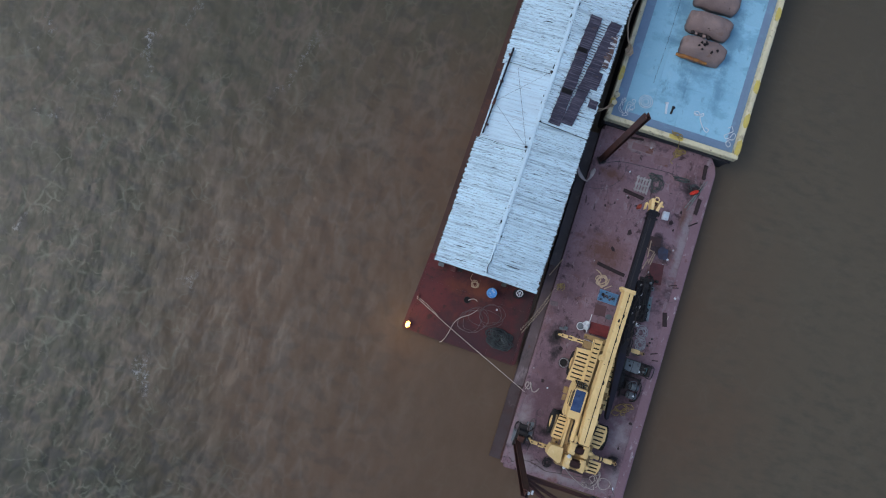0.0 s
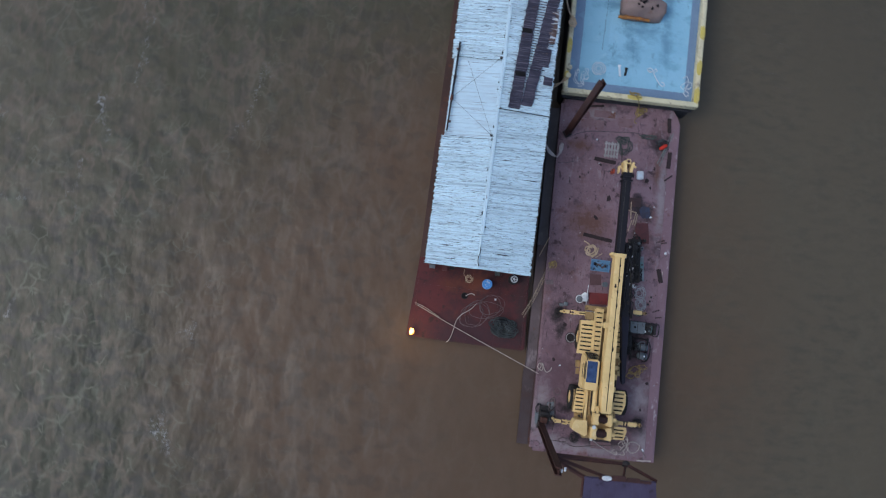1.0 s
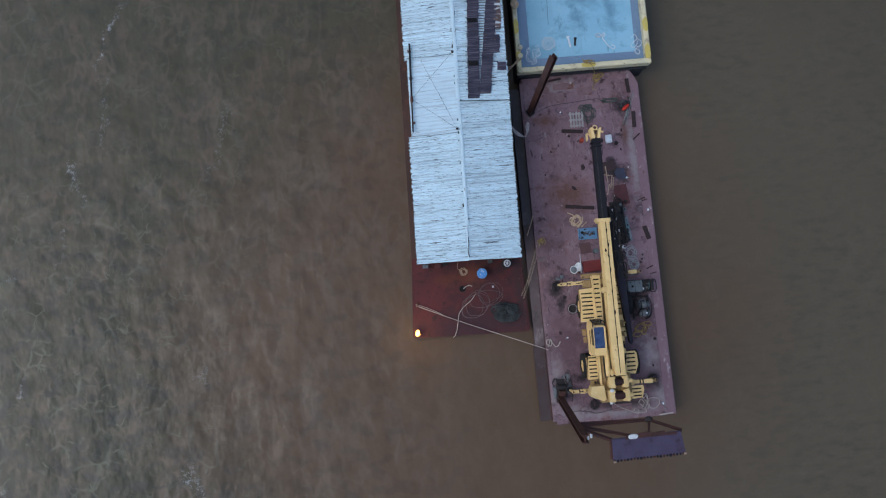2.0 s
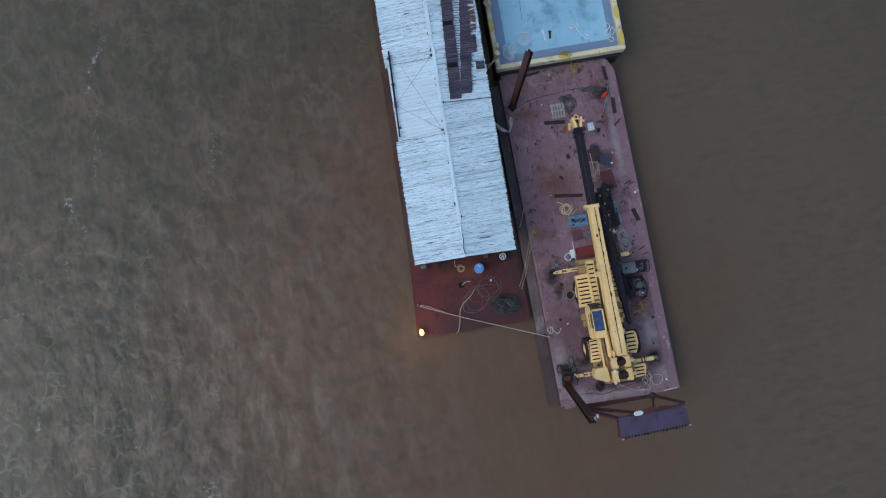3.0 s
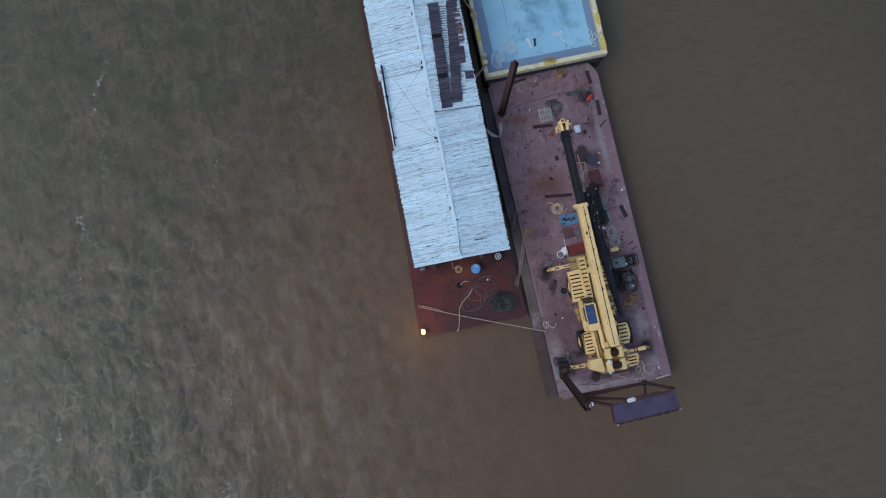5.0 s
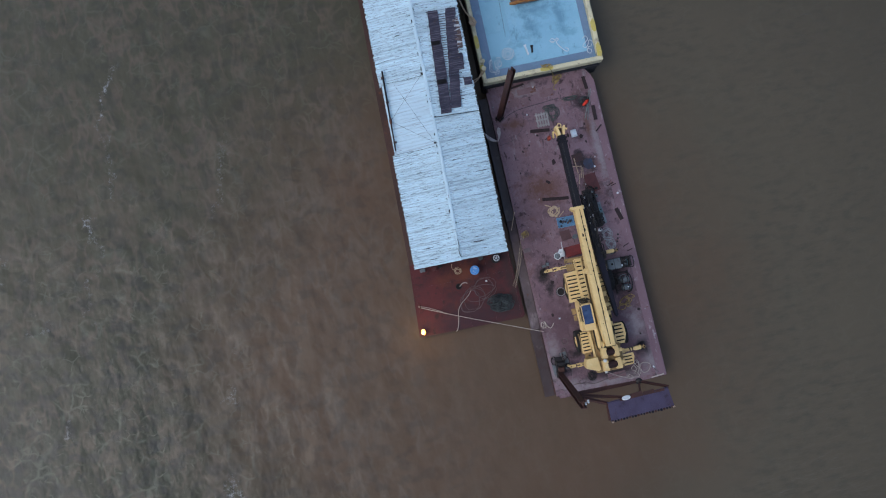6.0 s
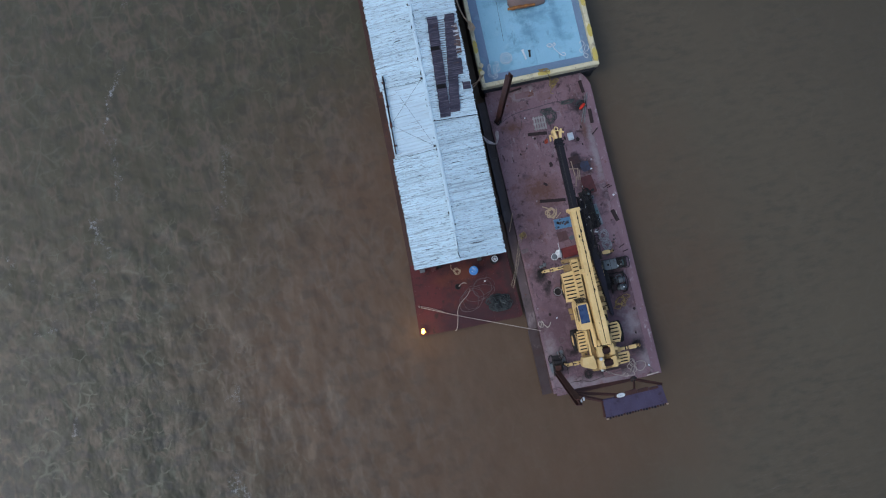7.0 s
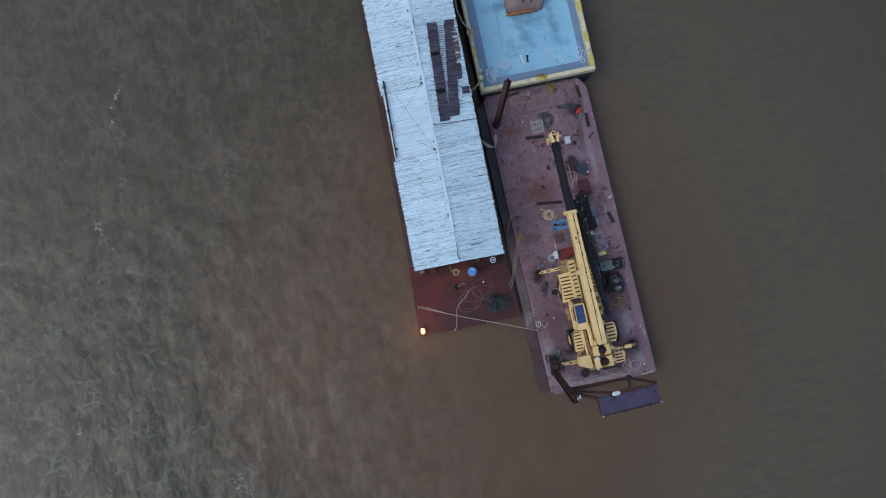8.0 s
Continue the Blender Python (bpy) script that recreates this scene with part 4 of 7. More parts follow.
# chassis
bm = bmesh.new()
box(bm, (-0.75, -3.75, 0.55), (0.75, 3.75, 1.05), 0.04)
box(bm, (-0.95, -0.5, 0.7), (0.95, 1.0, 1.1), 0.05)
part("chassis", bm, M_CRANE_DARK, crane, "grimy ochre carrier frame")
for y in (1.95, -1.55):
    part("axle", disc(bmesh.new(), (-1.3, y, 0.68), 0.13, 2.6, 14, axis="X"), M_GREASE, crane)


def slatted_panel(name, outline, z, slots, thick=0.05, material=None):
    """A deck grating cut through by slots over an added black sheet: outline (x, y) list; slots rows of (x0, x1, y, w).
    """
    def span(y):
        xs = []
        for (xa, ya), (xb, yb) in zip(outline, outline[1:] + outline[:1]):
            if ya == yb:
                xs += [xa, xb] if abs(ya - y) < 1e-6 else []
            elif min(ya, yb) - 1e-6 <= y <= max(ya, yb) + 1e-6:
                xs.append(xa + (xb - xa) * (y - ya) / (yb - ya))
        return min(xs), max(xs)

    bm = bmesh.new()
    levels = sorted({y for _, y in outline} | {y + s_ * w / 2 for _, _, y, w in slots for s_ in (-1, 1)})
    levels = [y for y in levels if min(p[1] for p in outline) <= y <= max(p[1] for p in outline)]
    for y0, y1 in zip(levels, levels[1:]):
        if y1 - y0 < 1e-4:
            continue
        (a0, b0), (a1, b1) = span(y0 + 1e-5), span(y1 - 1e-5)
        cut = [q_ for q_ in slots if abs(q_[2] - (y0 + y1) / 2) < q_[3] / 2]
        if cut:
            c0, c1 = cut[0][0], cut[0][1]
            prism(bm, [(a0, y0), (c0, y0), (c0, y1), (a1, y1)], z - thick, z)
            prism(bm, [(c1, y0), (b0, y0), (b1, y1), (c1, y1)], z - thick, z)
        else:
            prism(bm, [(a0, y0), (b0, y0), (b1, y1), (a1, y1)], z - thick, z)
    p = part(name, bm, material or M_CRANE, crane)
    mx = [min(q_[0] for q_ in slots) - 0.03, max(q_[1] for q_ in slots) + 0.03, min(q_[2] for q_ in slots) - 0.08, max(q_[2] for q_ in slots) + 0.08]
    # black sheet added below to stand for the shade in the slots
    part("slot_backing", boxed((mx[0], mx[2], z - 0.20), (mx[1], mx[3], z - 0.17)), M_BLACKISH, p, "black sheet that darkens the grating slots")
    return p


# fender panels round the front axle: west pair and east pair of gratings
FZ = 1.45
slatted_panel("fender", [(-1.60, 1.02), (-0.70, 1.02), (-0.74, 2.98), (-1.54, 2.92), (-1.48, 2.15)], FZ, [(-1.44, -0.80, 1.24 + 0.238 * k, 0.08) for k in range(7)])
part("fender_rail", tube(bmesh.new(), [(-0.78, 3.66, FZ + 0.06), (-0.64, 1.02, FZ + 0.06)], 0.035, 6), M_CRANE, crane)
slatted_panel("walkway", [(-0.72, 0.85), (-0.28, 0.85), (-0.26, 3.70), (-0.70, 3.70)], FZ + 0.03, [(-0.66, -0.33, 1.02 + 0.27 * k, 0.08) for k in range(10)])
slatted_panel("walkway", [(0.55, 0.0), (1.0, 0.0), (1.0, 3.70), (0.55, 3.70)], FZ + 0.03, [(0.60, 0.95, 0.3 + 0.27 * k, 0.08) for k in range(12)])
slatted_panel("fender", [(1.02, 0.85), (1.24, 0.85), (1.24, 2.95), (1.04, 2.95)], FZ, [(1.06, 1.20, 1.02 + 0.27 * k, 0.085) for k in range(7)])
# rear fenders
slatted_panel("fender", [(-1.50, -2.30), (-0.92, -2.30), (-0.78, -1.00), (-1.38, -0.96)], FZ + 0.08, [(-1.38, -0.94, -2.14 + 0.215 * k, 0.08) for k in range(6)])
slatted_panel("fender", [(0.72, -2.12), (1.26, -2.15), (1.46, -1.62), (1.44, -1.00), (1.34, -0.84), (0.72, -0.84)], FZ + 0.08, [(0.80, 1.32, -1.94 + 0.235 * k, 0.085) for k in range(5)])
slatted_panel("rear_step", [(0.88, -3.60), (1.56, -3.56), (1.70, -3.10), (1.66, -2.86), (0.90, -2.86)], FZ - 0.05, [(0.98, 1.54, -3.44 + 0.20 * k, 0.08) for k in range(3)])
# skirts that give the fenders depth
for lo, hi in (((-1.55, 1.02, 1.15), (-1.49, 2.92, 1.42)), ((1.20, 0.85, 1.15), (1.24, 2.95, 1.42)), ((-1.50, -2.28, 1.2), (-1.44, -1.05, 1.5)), ((1.40, -1.62, 1.2), (1.44, -1.00, 1.5))):
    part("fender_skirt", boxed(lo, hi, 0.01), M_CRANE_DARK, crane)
# nose plate at the north end with its stiffeners
bm = bmesh.new()
box(bm, (-1.30, 3.55, 1.05), (1.30, 3.82, 1.40), 0.03)
part("bumper", bm, M_CRANE_DARK, crane)
bm = bmesh.new()
box(bm, (-1.25, 3.0, 1.10), (-0.78, 3.46, 1.38), 0.03)
part("tool_box", bm, M_CRANE_DARK, crane)

# outriggers: a housing, an extended beam, a jack and a float pad on each side
def outrigger(y, side, reach, clevis):
    def bx(bm, x0, x1, dy, z0, z1, bevel=0.015):
        return box(bm, (min(side * x0, side * x1), y - dy, z0), (max(side * x0, side * x1), y + dy, z1), bevel)
    part("outrigger_housing", bx(bmesh.new(), 0.0, 1.22, 0.16, 0.85, 1.20, 0.02), M_CRANE, crane)
    arm = part("outrigger_beam", bx(bmesh.new(), 1.15, reach - 0.62, 0.10, 0.92, 1.14), M_CRANE, crane)
    if clevis:
        # a forked end pinned to the jack arm, with a dark slot down the beam
        bm = bmesh.new()
        for s_ in (-1, 1):
            box(bm, (min(side * (reach - 0.70), side * (reach - 0.40)), y + s_ * 0.085 - 0.045, 0.98), (max(side * (reach - 0.70), side * (reach - 0.40)), y + s_ * 0.085 + 0.045, 1.20), 0.02)
        part("clevis", bm, M_CRANE, arm)
        part("clevis_pin", tube(bmesh.new(), [(side * (reach - 0.52), y - 0.18, 1.1), (side * (reach - 0.52), y + 0.18, 1.1)], 0.04, 8), M_GREASE, arm)
        part("beam_slot", boxed((min(side * 1.22, side * 1.62), y - 0.03, 1.10), (max(side * 1.22, side * 1.62), y + 0.03, 1.148)), M_BLACKISH, arm)
        part("rusty_link", bx(bmesh.new(), reach - 0.42, reach - 0.30, 0.06, 1.0, 1.12), M_RUSTY, arm)
        bm = bx(bmesh.new(), reach - 0.34, reach - 0.02, 0.10, 0.96, 1.14, 0.02)
        disc(bm, (side * (reach - 0.02), y, 0.96), 0.105, 0.18, 14, bevel=0.015)
        part("jack_arm", bm, M_CRANE, arm)
    else:
        # dark retaining bands across a stepped inner beam
        for k in range(2):
            part("beam_band", bx(bmesh.new(), reach - 0.98 + 0.17 * k, reach - 0.91 + 0.17 * k, 0.115, 0.90, 1.155, 0.005), M_GREASE, arm)
        part("inner_beam", bx(bmesh.new(), reach - 0.64, reach - 0.22, 0.12, 0.93, 1.17), M_CRANE, arm)
        bm = bx(bmesh.new(), reach - 0.24, reach + 0.06, 0.055, 0.98, 1.12, 0.01)
        tube(bm, [(side * (reach - 0.02), y - 0.12, 1.08), (side * (reach - 0.02), y + 0.12, 1.08)], 0.03, 6)
        part("jack_arm", bm, M_CRANE_DARK, arm)
    part("jack", disc(bmesh.new(), (side * reach, y, 0.10), 0.075, 1.06, 14, bevel=0.012), M_CRANE_DARK if not clevis else M_CRANE, arm)
    part("jack_eye", disc(bmesh.new(), (side * reach, y, 1.155), 0.045, 0.025, 12), M_BLACKISH, arm)
    part("float_pad", disc(bmesh.new(), (side * reach, y, 0.0), 0.19, 0.08, 18, 0.15, bevel=0.015), M_GREASE, arm, "greasy black jack pad")


outrigger(3.32, -1, 2.50, True)
part("outrigger_cylinder", tube(bmesh.new(), [(-1.22, 3.44, 1.24), (-0.58, 3.44, 1.24)], 0.045, 10), M_WHITE, crane, "white outrigger cylinder")
outrigger(3.74, 1, 2.24, False)
outrigger(-2.98, -1, 2.36, True)
outrigger(-2.68, 1, 2.52, False)
for x, y, a, w, d, h in ((-2.50, 3.70, 12, 0.22, 0.18, 0.22), (-2.26, 3.78, -6, 0.20, 0.22, 0.28)):
    ob = tagged(part("cribbing_block", boxed((-w / 2, -d / 2, 0), (w / 2, d / 2, h), 0.02), M_PALE_PLATE), "grimy grey cribbing block by an outrigger", "block", "cribbing blocks")
    ob.matrix_world = crane.matrix_world @ pose(x, y, 0, 0, 0, a)

# slewing deck and counterweight
bm = bmesh.new()
disc(bm, (0, -1.0, 1.08), 0.85, 0.30, 32)
part("slew_ring", bm, M_GREASE, crane)
bm = bmesh.new()
box(bm, (-0.85, -2.95, 1.38), (0.62, 0.35, 1.75), 0.04)
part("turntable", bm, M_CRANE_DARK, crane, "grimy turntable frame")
bm = bmesh.new()
prism(bm, [(-1.56, -3.00), (-1.44, -2.64), (-0.74, -2.62), (-0.68, -3.42), (-0.84, -3.50), (-1.52, -3.22)], 1.25, 2.12)
bmesh.ops.bevel(bm, geom=list(bm.edges), offset=0.02, segments=1, affect="EDGES")
part("counterweight", bm, M_CRANE, crane)
bm = bmesh.new()
box(bm, (-0.44, -3.58, 1.30), (0.90, -2.05, 1.72), 0.04)
part("winch_bed", bm, M_CRANE_DARK, crane)


def winch(y, x0, x1):
    bm = bmesh.new()
    disc(bm, (x0 + 0.22, y, 2.05), 0.24, x1 - x0 - 0.40, 20, axis="X")
    drum = part("winch_drum", bm, M_DRUM_RED, crane, "hoist drum wound with dark wire")
    for k in range(9):
        bm = bmesh.new()
        x = x0 + 0.30 + (x1 - x0 - 0.56) * k / 8
        ring(bm, (x, y, 2.05), 0.235, 0.018, 20, 4, 1.0, Matrix.Rotation(math.pi / 2, 4, "Y"))
        part("wire_turn", bm, M_DRUM_RED, drum)
    for xa, xb in ((x0, x0 + 0.38), (x1 - 0.36, x1)):
        bm = bmesh.new()
        prism(bm, [(xa, y - 0.32), (xb - 0.05, y - 0.36), (xb, y - 0.25), (xb, y + 0.25), (xb - 0.05, y + 0.36), (xa, y + 0.32)], 1.70, 2.30)
        bmesh.ops.bevel(bm, geom=[e for e in bm.edges if e.verts[0].co.z > 2 and e.verts[1].co.z > 2], offset=0.07, segments=2, affect="EDGES")
        part("winch_frame", bm, M_CRANE, crane)
    part("winch_motor", disc(bmesh.new(), (x1 - 0.05, y, 2.02), 0.12, 0.28, 14, axis="X", bevel=0.02), M_CRANE, crane)


winch(-2.45, -0.48, 0.64)
winch(-3.24, -0.54, 0.66)
bm = bmesh.new()
disc(bm, (-0.37, -2.92, 2.26), 0.125, 0.10, 16, 0.09, bevel=0.03)
part("lamp_cap", bm, M_WHITE, crane, "white work lamp cap")
bm = bmesh.new()
box(bm, (-0.38, -3.78, 1.5), (-0.24, -3.52, 1.66), 0.03)
part("tow_hook", bm, M_WHITE, crane)

# rails, knuckles and pipework round the boom foot
for x0, x1, y0, y1, z0, z1, mt in ((-0.90, -0.80, -2.62, -0.98, 1.70, 1.98, M_CRANE), (-0.72, -0.66, -2.55, -1.0, 1.70, 1.86, M_CRANE_DARK), (0.52, 0.60, -2.0, -0.35, 1.70, 2.0, M_CRANE), (-1.36, -0.98, -2.62, -2.30, 1.2, 1.46, M_CRANE_DARK), (0.66, 0.92, -2.55, -2.22, 1.2, 1.5, M_CRANE_DARK)):
    part("frame_rail", boxed((x0, y0, z0), (x1, y1, z1), 0.015), mt, crane)
for x in (-0.36, 0.36):
    part("boom_knuckle", disc(bmesh.new(), (x - 0.06, -1.88, 2.62), 0.20, 0.12, 18, axis="X", bevel=0.02), M_CRANE, crane)
part("pivot_pin", tube(bmesh.new(), [(-0.46, -2.06, 2.50), (0.46, -2.06, 2.50)], 0.055, 10), M_BLACKISH, crane)
for k, (x, y, s_) in enumerate(((-1.26, -2.42, 0.10), (-1.10, -2.50, 0.07), (0.78, -2.35, 0.08), (0.86, -2.48, 0.06), (-0.92, -2.68, 0.07), (0.74, -2.86, 0.08))):
    part("hose_fitting", disc(bmesh.new(), (x, y, 1.42), s_, 0.16, 10, s_ * 0.7, bevel=0.012), M_GREASE if k % 2 else M_CRANE_DARK, crane)
for k in range(4):
    q = random.Random(1700 + k)
    pts = [(-0.62 + 0.05 * k, -0.95, 2.0), (-0.64 + 0.04 * k, -1.5 + q.uniform(-0.1, 0.1), 2.02), (-0.60 + 0.07 * k, -2.1, 1.96), (-0.45 + 0.1 * k, -2.35, 2.0)]
    part("hydraulic_hose", tube(bmesh.new(), smooth_line(pts), 0.020, 6), M_TYRE, crane, "", True)

# cab with blue-tinted roof light, dark screens and rounded shoulders
bm = bmesh.new()
prof = [(-1.26, 0.80), (-1.18, 1.16), (-0.56, 1.16), (-0.46, 0.80), (-0.46, -0.90), (-1.26, -0.90)]
crown = [(-1.22, 0.70), (-1.14, 0.80), (-0.58, 0.80), (-0.50, 0.70), (-0.50, -0.88), (-1.22, -0.88)]
lo = [bm.verts.new((x, y, 1.15)) for x, y in prof]
hi = [bm.verts.new((x, y, 2.72)) for x, y in crown]
for i in range(6):
    bm.faces.new((lo[i], lo[(i + 1) % 6], hi[(i + 1) % 6], hi[i]))
bm.faces.new(hi)
bm.faces.new(lo[::-1])
bmesh.ops.bevel(bm, geom=list(bm.edges), offset=0.05, segments=2, affect="EDGES")
cab = part("cab", bm, M_CRANE, crane, "cream operator cab")
bm = boxed((-1.17, -0.46, 2.715), (-0.60, 0.72, 2.745), 0.01)
part("roof_glass", bm, M_BLUE_GLASS, cab, "blue tinted roof glass")
bm = bmesh.new()
for lo_, hi_ in (((-1.21, -0.51, 2.70), (-1.17, 0.76, 2.755)), ((-0.60, -0.51, 2.70), (-0.51, 0.76, 2.765)), ((-1.17, -0.51, 2.70), (-0.60, -0.46, 2.755)), ((-1.17, 0.72, 2.70), (-0.60, 0.76, 2.755))):
    box(bm, lo_, hi_)
part("roof_glass_frame", bm, M_CRANE, cab)
bm = bmesh.new()
vs = [bm.verts.new(p) for p in ((-1.14, 1.15, 1.50), (-0.60, 1.15, 1.50), (-0.62, 0.85, 2.66), (-1.12, 0.85, 2.66))]
bm.faces.new(vs)
bmesh.ops.solidify(bm, geom=bm.faces[:], thickness=0.03)
part("windscreen", bm, M_DARK_GLASS, cab, "dark sloping windscreen")
part("side_window", boxed((-1.245, -0.25, 1.85), (-1.20, 0.55, 2.55), 0.01), M_DARK_GLASS, cab, "dark side window")
bm = bmesh.new()
tube(bm, smooth_line([(-1.20, 0.70, 2.70), (-1.16, 1.0, 2.66), (-0.84, 1.16, 2.62), (-0.54, 1.0, 2.66), (-0.50, 0.70, 2.70)]), 0.022, 6)
part("guard_rail", bm, M_GREASE, cab)
bm = bmesh.new()
tube(bm, [(-1.32, -0.9, 2.2), (-1.34, 0.5, 2.2)], 0.02, 6)
part("grab_rail", bm, M_CRANE, cab)
for x in (-1.10, -0.97, -0.84, -0.71, -0.60):
    part("screen_guard_bar", tube(bmesh.new(), [(x, 1.22, 1.9), (x * 0.98 - 0.02, 0.86, 2.74)], 0.012, 5), M_GREY, cab)
part("wiper", tube(bmesh.new(), [(-0.62, 0.98, 2.45), (-1.02, 1.02, 2.35)], 0.015, 5), M_BLACKISH, cab)
part("door_rail", boxed((-1.30, -0.85, 2.30), (-1.25, 0.62, 2.36), 0.012), M_CRANE, cab)
part("door_gap", boxed((-1.235, -0.30, 2.40), (-1.19, 0.66, 2.74), 0.01), M_DARK_GLASS, cab, "dark gap of the cab door")
part("cab_step", boxed((-1.45, -0.2, 0.95), (-1.25, 0.15, 1.0), 0.01), M_CRANE_DARK, crane)
part("battery_box", boxed((-1.50, 0.22, 0.85), (-1.28, 0.60, 1.25), 0.03), M_CRANE_DARK, crane)

# hoist cylinder beside the boom
bm = bmesh.new()
disc(bm, (-0.42, -2.1, 2.05), 0.15, 1.5, 18, axis="Y", bevel=0.02)
part("lift_cylinder", bm, M_CRANE, crane)
bm = bmesh.new()
disc(bm, (-0.62, -2.4, 1.80), 0.10, 2.0, 14, axis="Y")
part("hydraulic_tank", bm, M_CRANE_DARK, crane)

# boom: outer box section, collar, black inner section and head
BZ = 2.35
bm = bmesh.new()
prism(bm, [(-0.24, -2.02), (0.33, -2.02), (0.34, -0.6), (0.26, 1.0), (0.255, 6.78), (-0.29, 6.78), (-0.30, 3.0), (-0.34, 1.0), (-0.34, -0.2)], BZ, BZ + 0.72)
bmesh.ops.bevel(bm, geom=list(bm.edges), offset=0.03, segments=2, affect="EDGES")
boom = part("boom", bm, M_CRANE, crane, "cream box section boom")
part("boom_seam", boxed((0.005, -1.9, BZ + 0.715), (0.045, 6.72, BZ + 0.727)), M_BLACKISH, boom)
part("boom_plate", prism(bmesh.new(), [(-0.26, -1.2), (-0.02, -1.2), (-0.02, 6.5), (-0.25, 6.5)], BZ + 0.705, BZ + 0.733), M_CRANE, boom)
for x, y, rx, ry in ((-0.13, 5.0, 0.06, 0.13), (-0.19, 2.5, 0.03, 0.03), (0.03, 6.15, 0.05, 0.10), (0.05, 5.3, 0.05, 0.16), (0.02, 4.7, 0.05, 0.14), (0.04, 3.9, 0.05, 0.16), (0.02, 2.7, 0.045, 0.12), (0.06, 1.5, 0.05, 0.14), (0.03, 0.1, 0.04, 0.12), (-0.12, -0.6, 0.03, 0.04)):
    q = random.Random(int(y * 100))
    pts = [(x + rx * math.cos(2 * math.pi * k / 12) * q.uniform(0.6, 1.1), y + ry * math.sin(2 * math.pi * k / 12) * q.uniform(0.7, 1.1)) for k in range(12)]
    part("grease_spot", prism(bmesh.new(), pts, BZ + 0.730, BZ + 0.738), M_BLACKISH, boom, "black grease by the boom seam")
bm = bmesh.new()
box(bm, (-0.39, 6.62, BZ - 0.06), (0.32, 6.84, BZ + 0.78), 0.03)
box(bm, (-0.52, 6.70, BZ + 0.2), (-0.38, 6.86, BZ + 0.82), 0.02)
part("boom_collar", bm, M_CRANE, boom)
bm = bmesh.new()
disc(bm, (-0.40, 2.78, BZ + 0.45), 0.19, 0.30, 20, 0.17, bevel=0.03)
ring(bm, (-0.40, 2.78, BZ + 0.76), 0.13, 0.03, 18, 6)
disc(bm, (-0.40, 2.78, BZ + 0.74), 0.06, 0.10, 12)
part("cable_reel", bm, M_CRANE, boom, "cream anti-two-block cable reel")
bm = bmesh.new()
box(bm, (-0.23, 6.8, BZ + 0.10), (0.23, 11.55, BZ + 0.60), 0.03)
inner = part("inner_boom", bm, M_BLACK, boom, "black telescoping inner boom")
bm = bmesh.new()
for y in (11.0, 11.25):
    box(bm, (-0.30, y, BZ + 0.05), (0.30, y + 0.10, BZ + 0.66), 0.01)
part("inner_collar", bm, M_BLACK, inner)
part("wear_strip", boxed((-0.10, 6.9, BZ + 0.598), (-0.04, 11.0, BZ + 0.612)), M_GREASE, inner)
# head: crooked cheek plates, guards and sheaves
for outline in ([(-0.22, 11.50), (-0.06, 11.50), (-0.10, 11.86), (-0.20, 12.16), (-0.30, 12.12), (-0.25, 11.80)], [(0.06, 11.50), (0.22, 11.50), (0.26, 11.74), (0.34, 12.06), (0.25, 12.12), (0.12, 11.84)]):
    part("head_plate", prism(bmesh.new(), outline, BZ - 0.05, BZ + 0.64), M_CRANE, inner, "cream boom head plate")
for x in (-0.08, 0.04):
    part("sheave", disc(bmesh.new(), (x - 0.03, 12.0, BZ + 0.36), 0.19, 0.06, 22, axis="X"), M_RUSTY, inner)
part("sheave_pin", tube(bmesh.new(), [(-0.30, 12.02, BZ + 0.60), (0.32, 11.98, BZ + 0.60)], 0.032, 8), M_CRANE, inner)
bm = bmesh.new()
ring(bm, (-0.02, 12.14, BZ + 0.58), 0.12, 0.028, 16, 6)
part("wire_guard", bm, M_CRANE, inner)
part("head_lug", boxed((0.26, 11.86, BZ + 0.45), (0.46, 11.95, BZ + 0.60), 0.015, Matrix.Translation((0.3, 11.9, 0)) @ Matrix.Rotation(radians(-28), 4, "Z") @ Matrix.Translation((-0.3, -11.9, 0))), M_CRANE, inner)
part("jib_bracket", boxed((-0.46, 11.50, BZ - 0.1), (-0.40, 11.92, BZ + 0.30), 0.015), M_CRANE, inner)
part("jib_bracket", tube(bmesh.new(), [(-0.44, 11.90, BZ + 0.3), (-0.24, 11.62, BZ + 0.4)], 0.03, 6), M_CRANE, inner)

# hook block hanging by the head
bm = bmesh.new()
disc(bm, (-0.60, 11.78, 1.55), 0.15, 0.14, 20, axis="X")
box(bm, (-0.62, 11.66, 1.15), (-0.44, 11.90, 1.60), 0.03)
hook = part("hook_block", bm, M_HOOK, crane, "orange red hook block")
bm = bmesh.new()
tube(bm, smooth_line([(-0.54, 11.77, 1.15), (-0.54, 11.77, 0.95), (-0.46, 11.86, 0.80), (-0.54, 11.95, 0.70), (-0.64, 11.88, 0.80)]), 0.035, 8)
part("hook", bm, M_GREASE, hook)
bm = bmesh.new()
for x in (-0.62, -0.50):
    tube(bm, [(x, 11.78, 1.6), (x + 0.2, 12.15, BZ + 0.2)], 0.012, 5)
part("hoist_wire", bm, M_GREASE, hook)

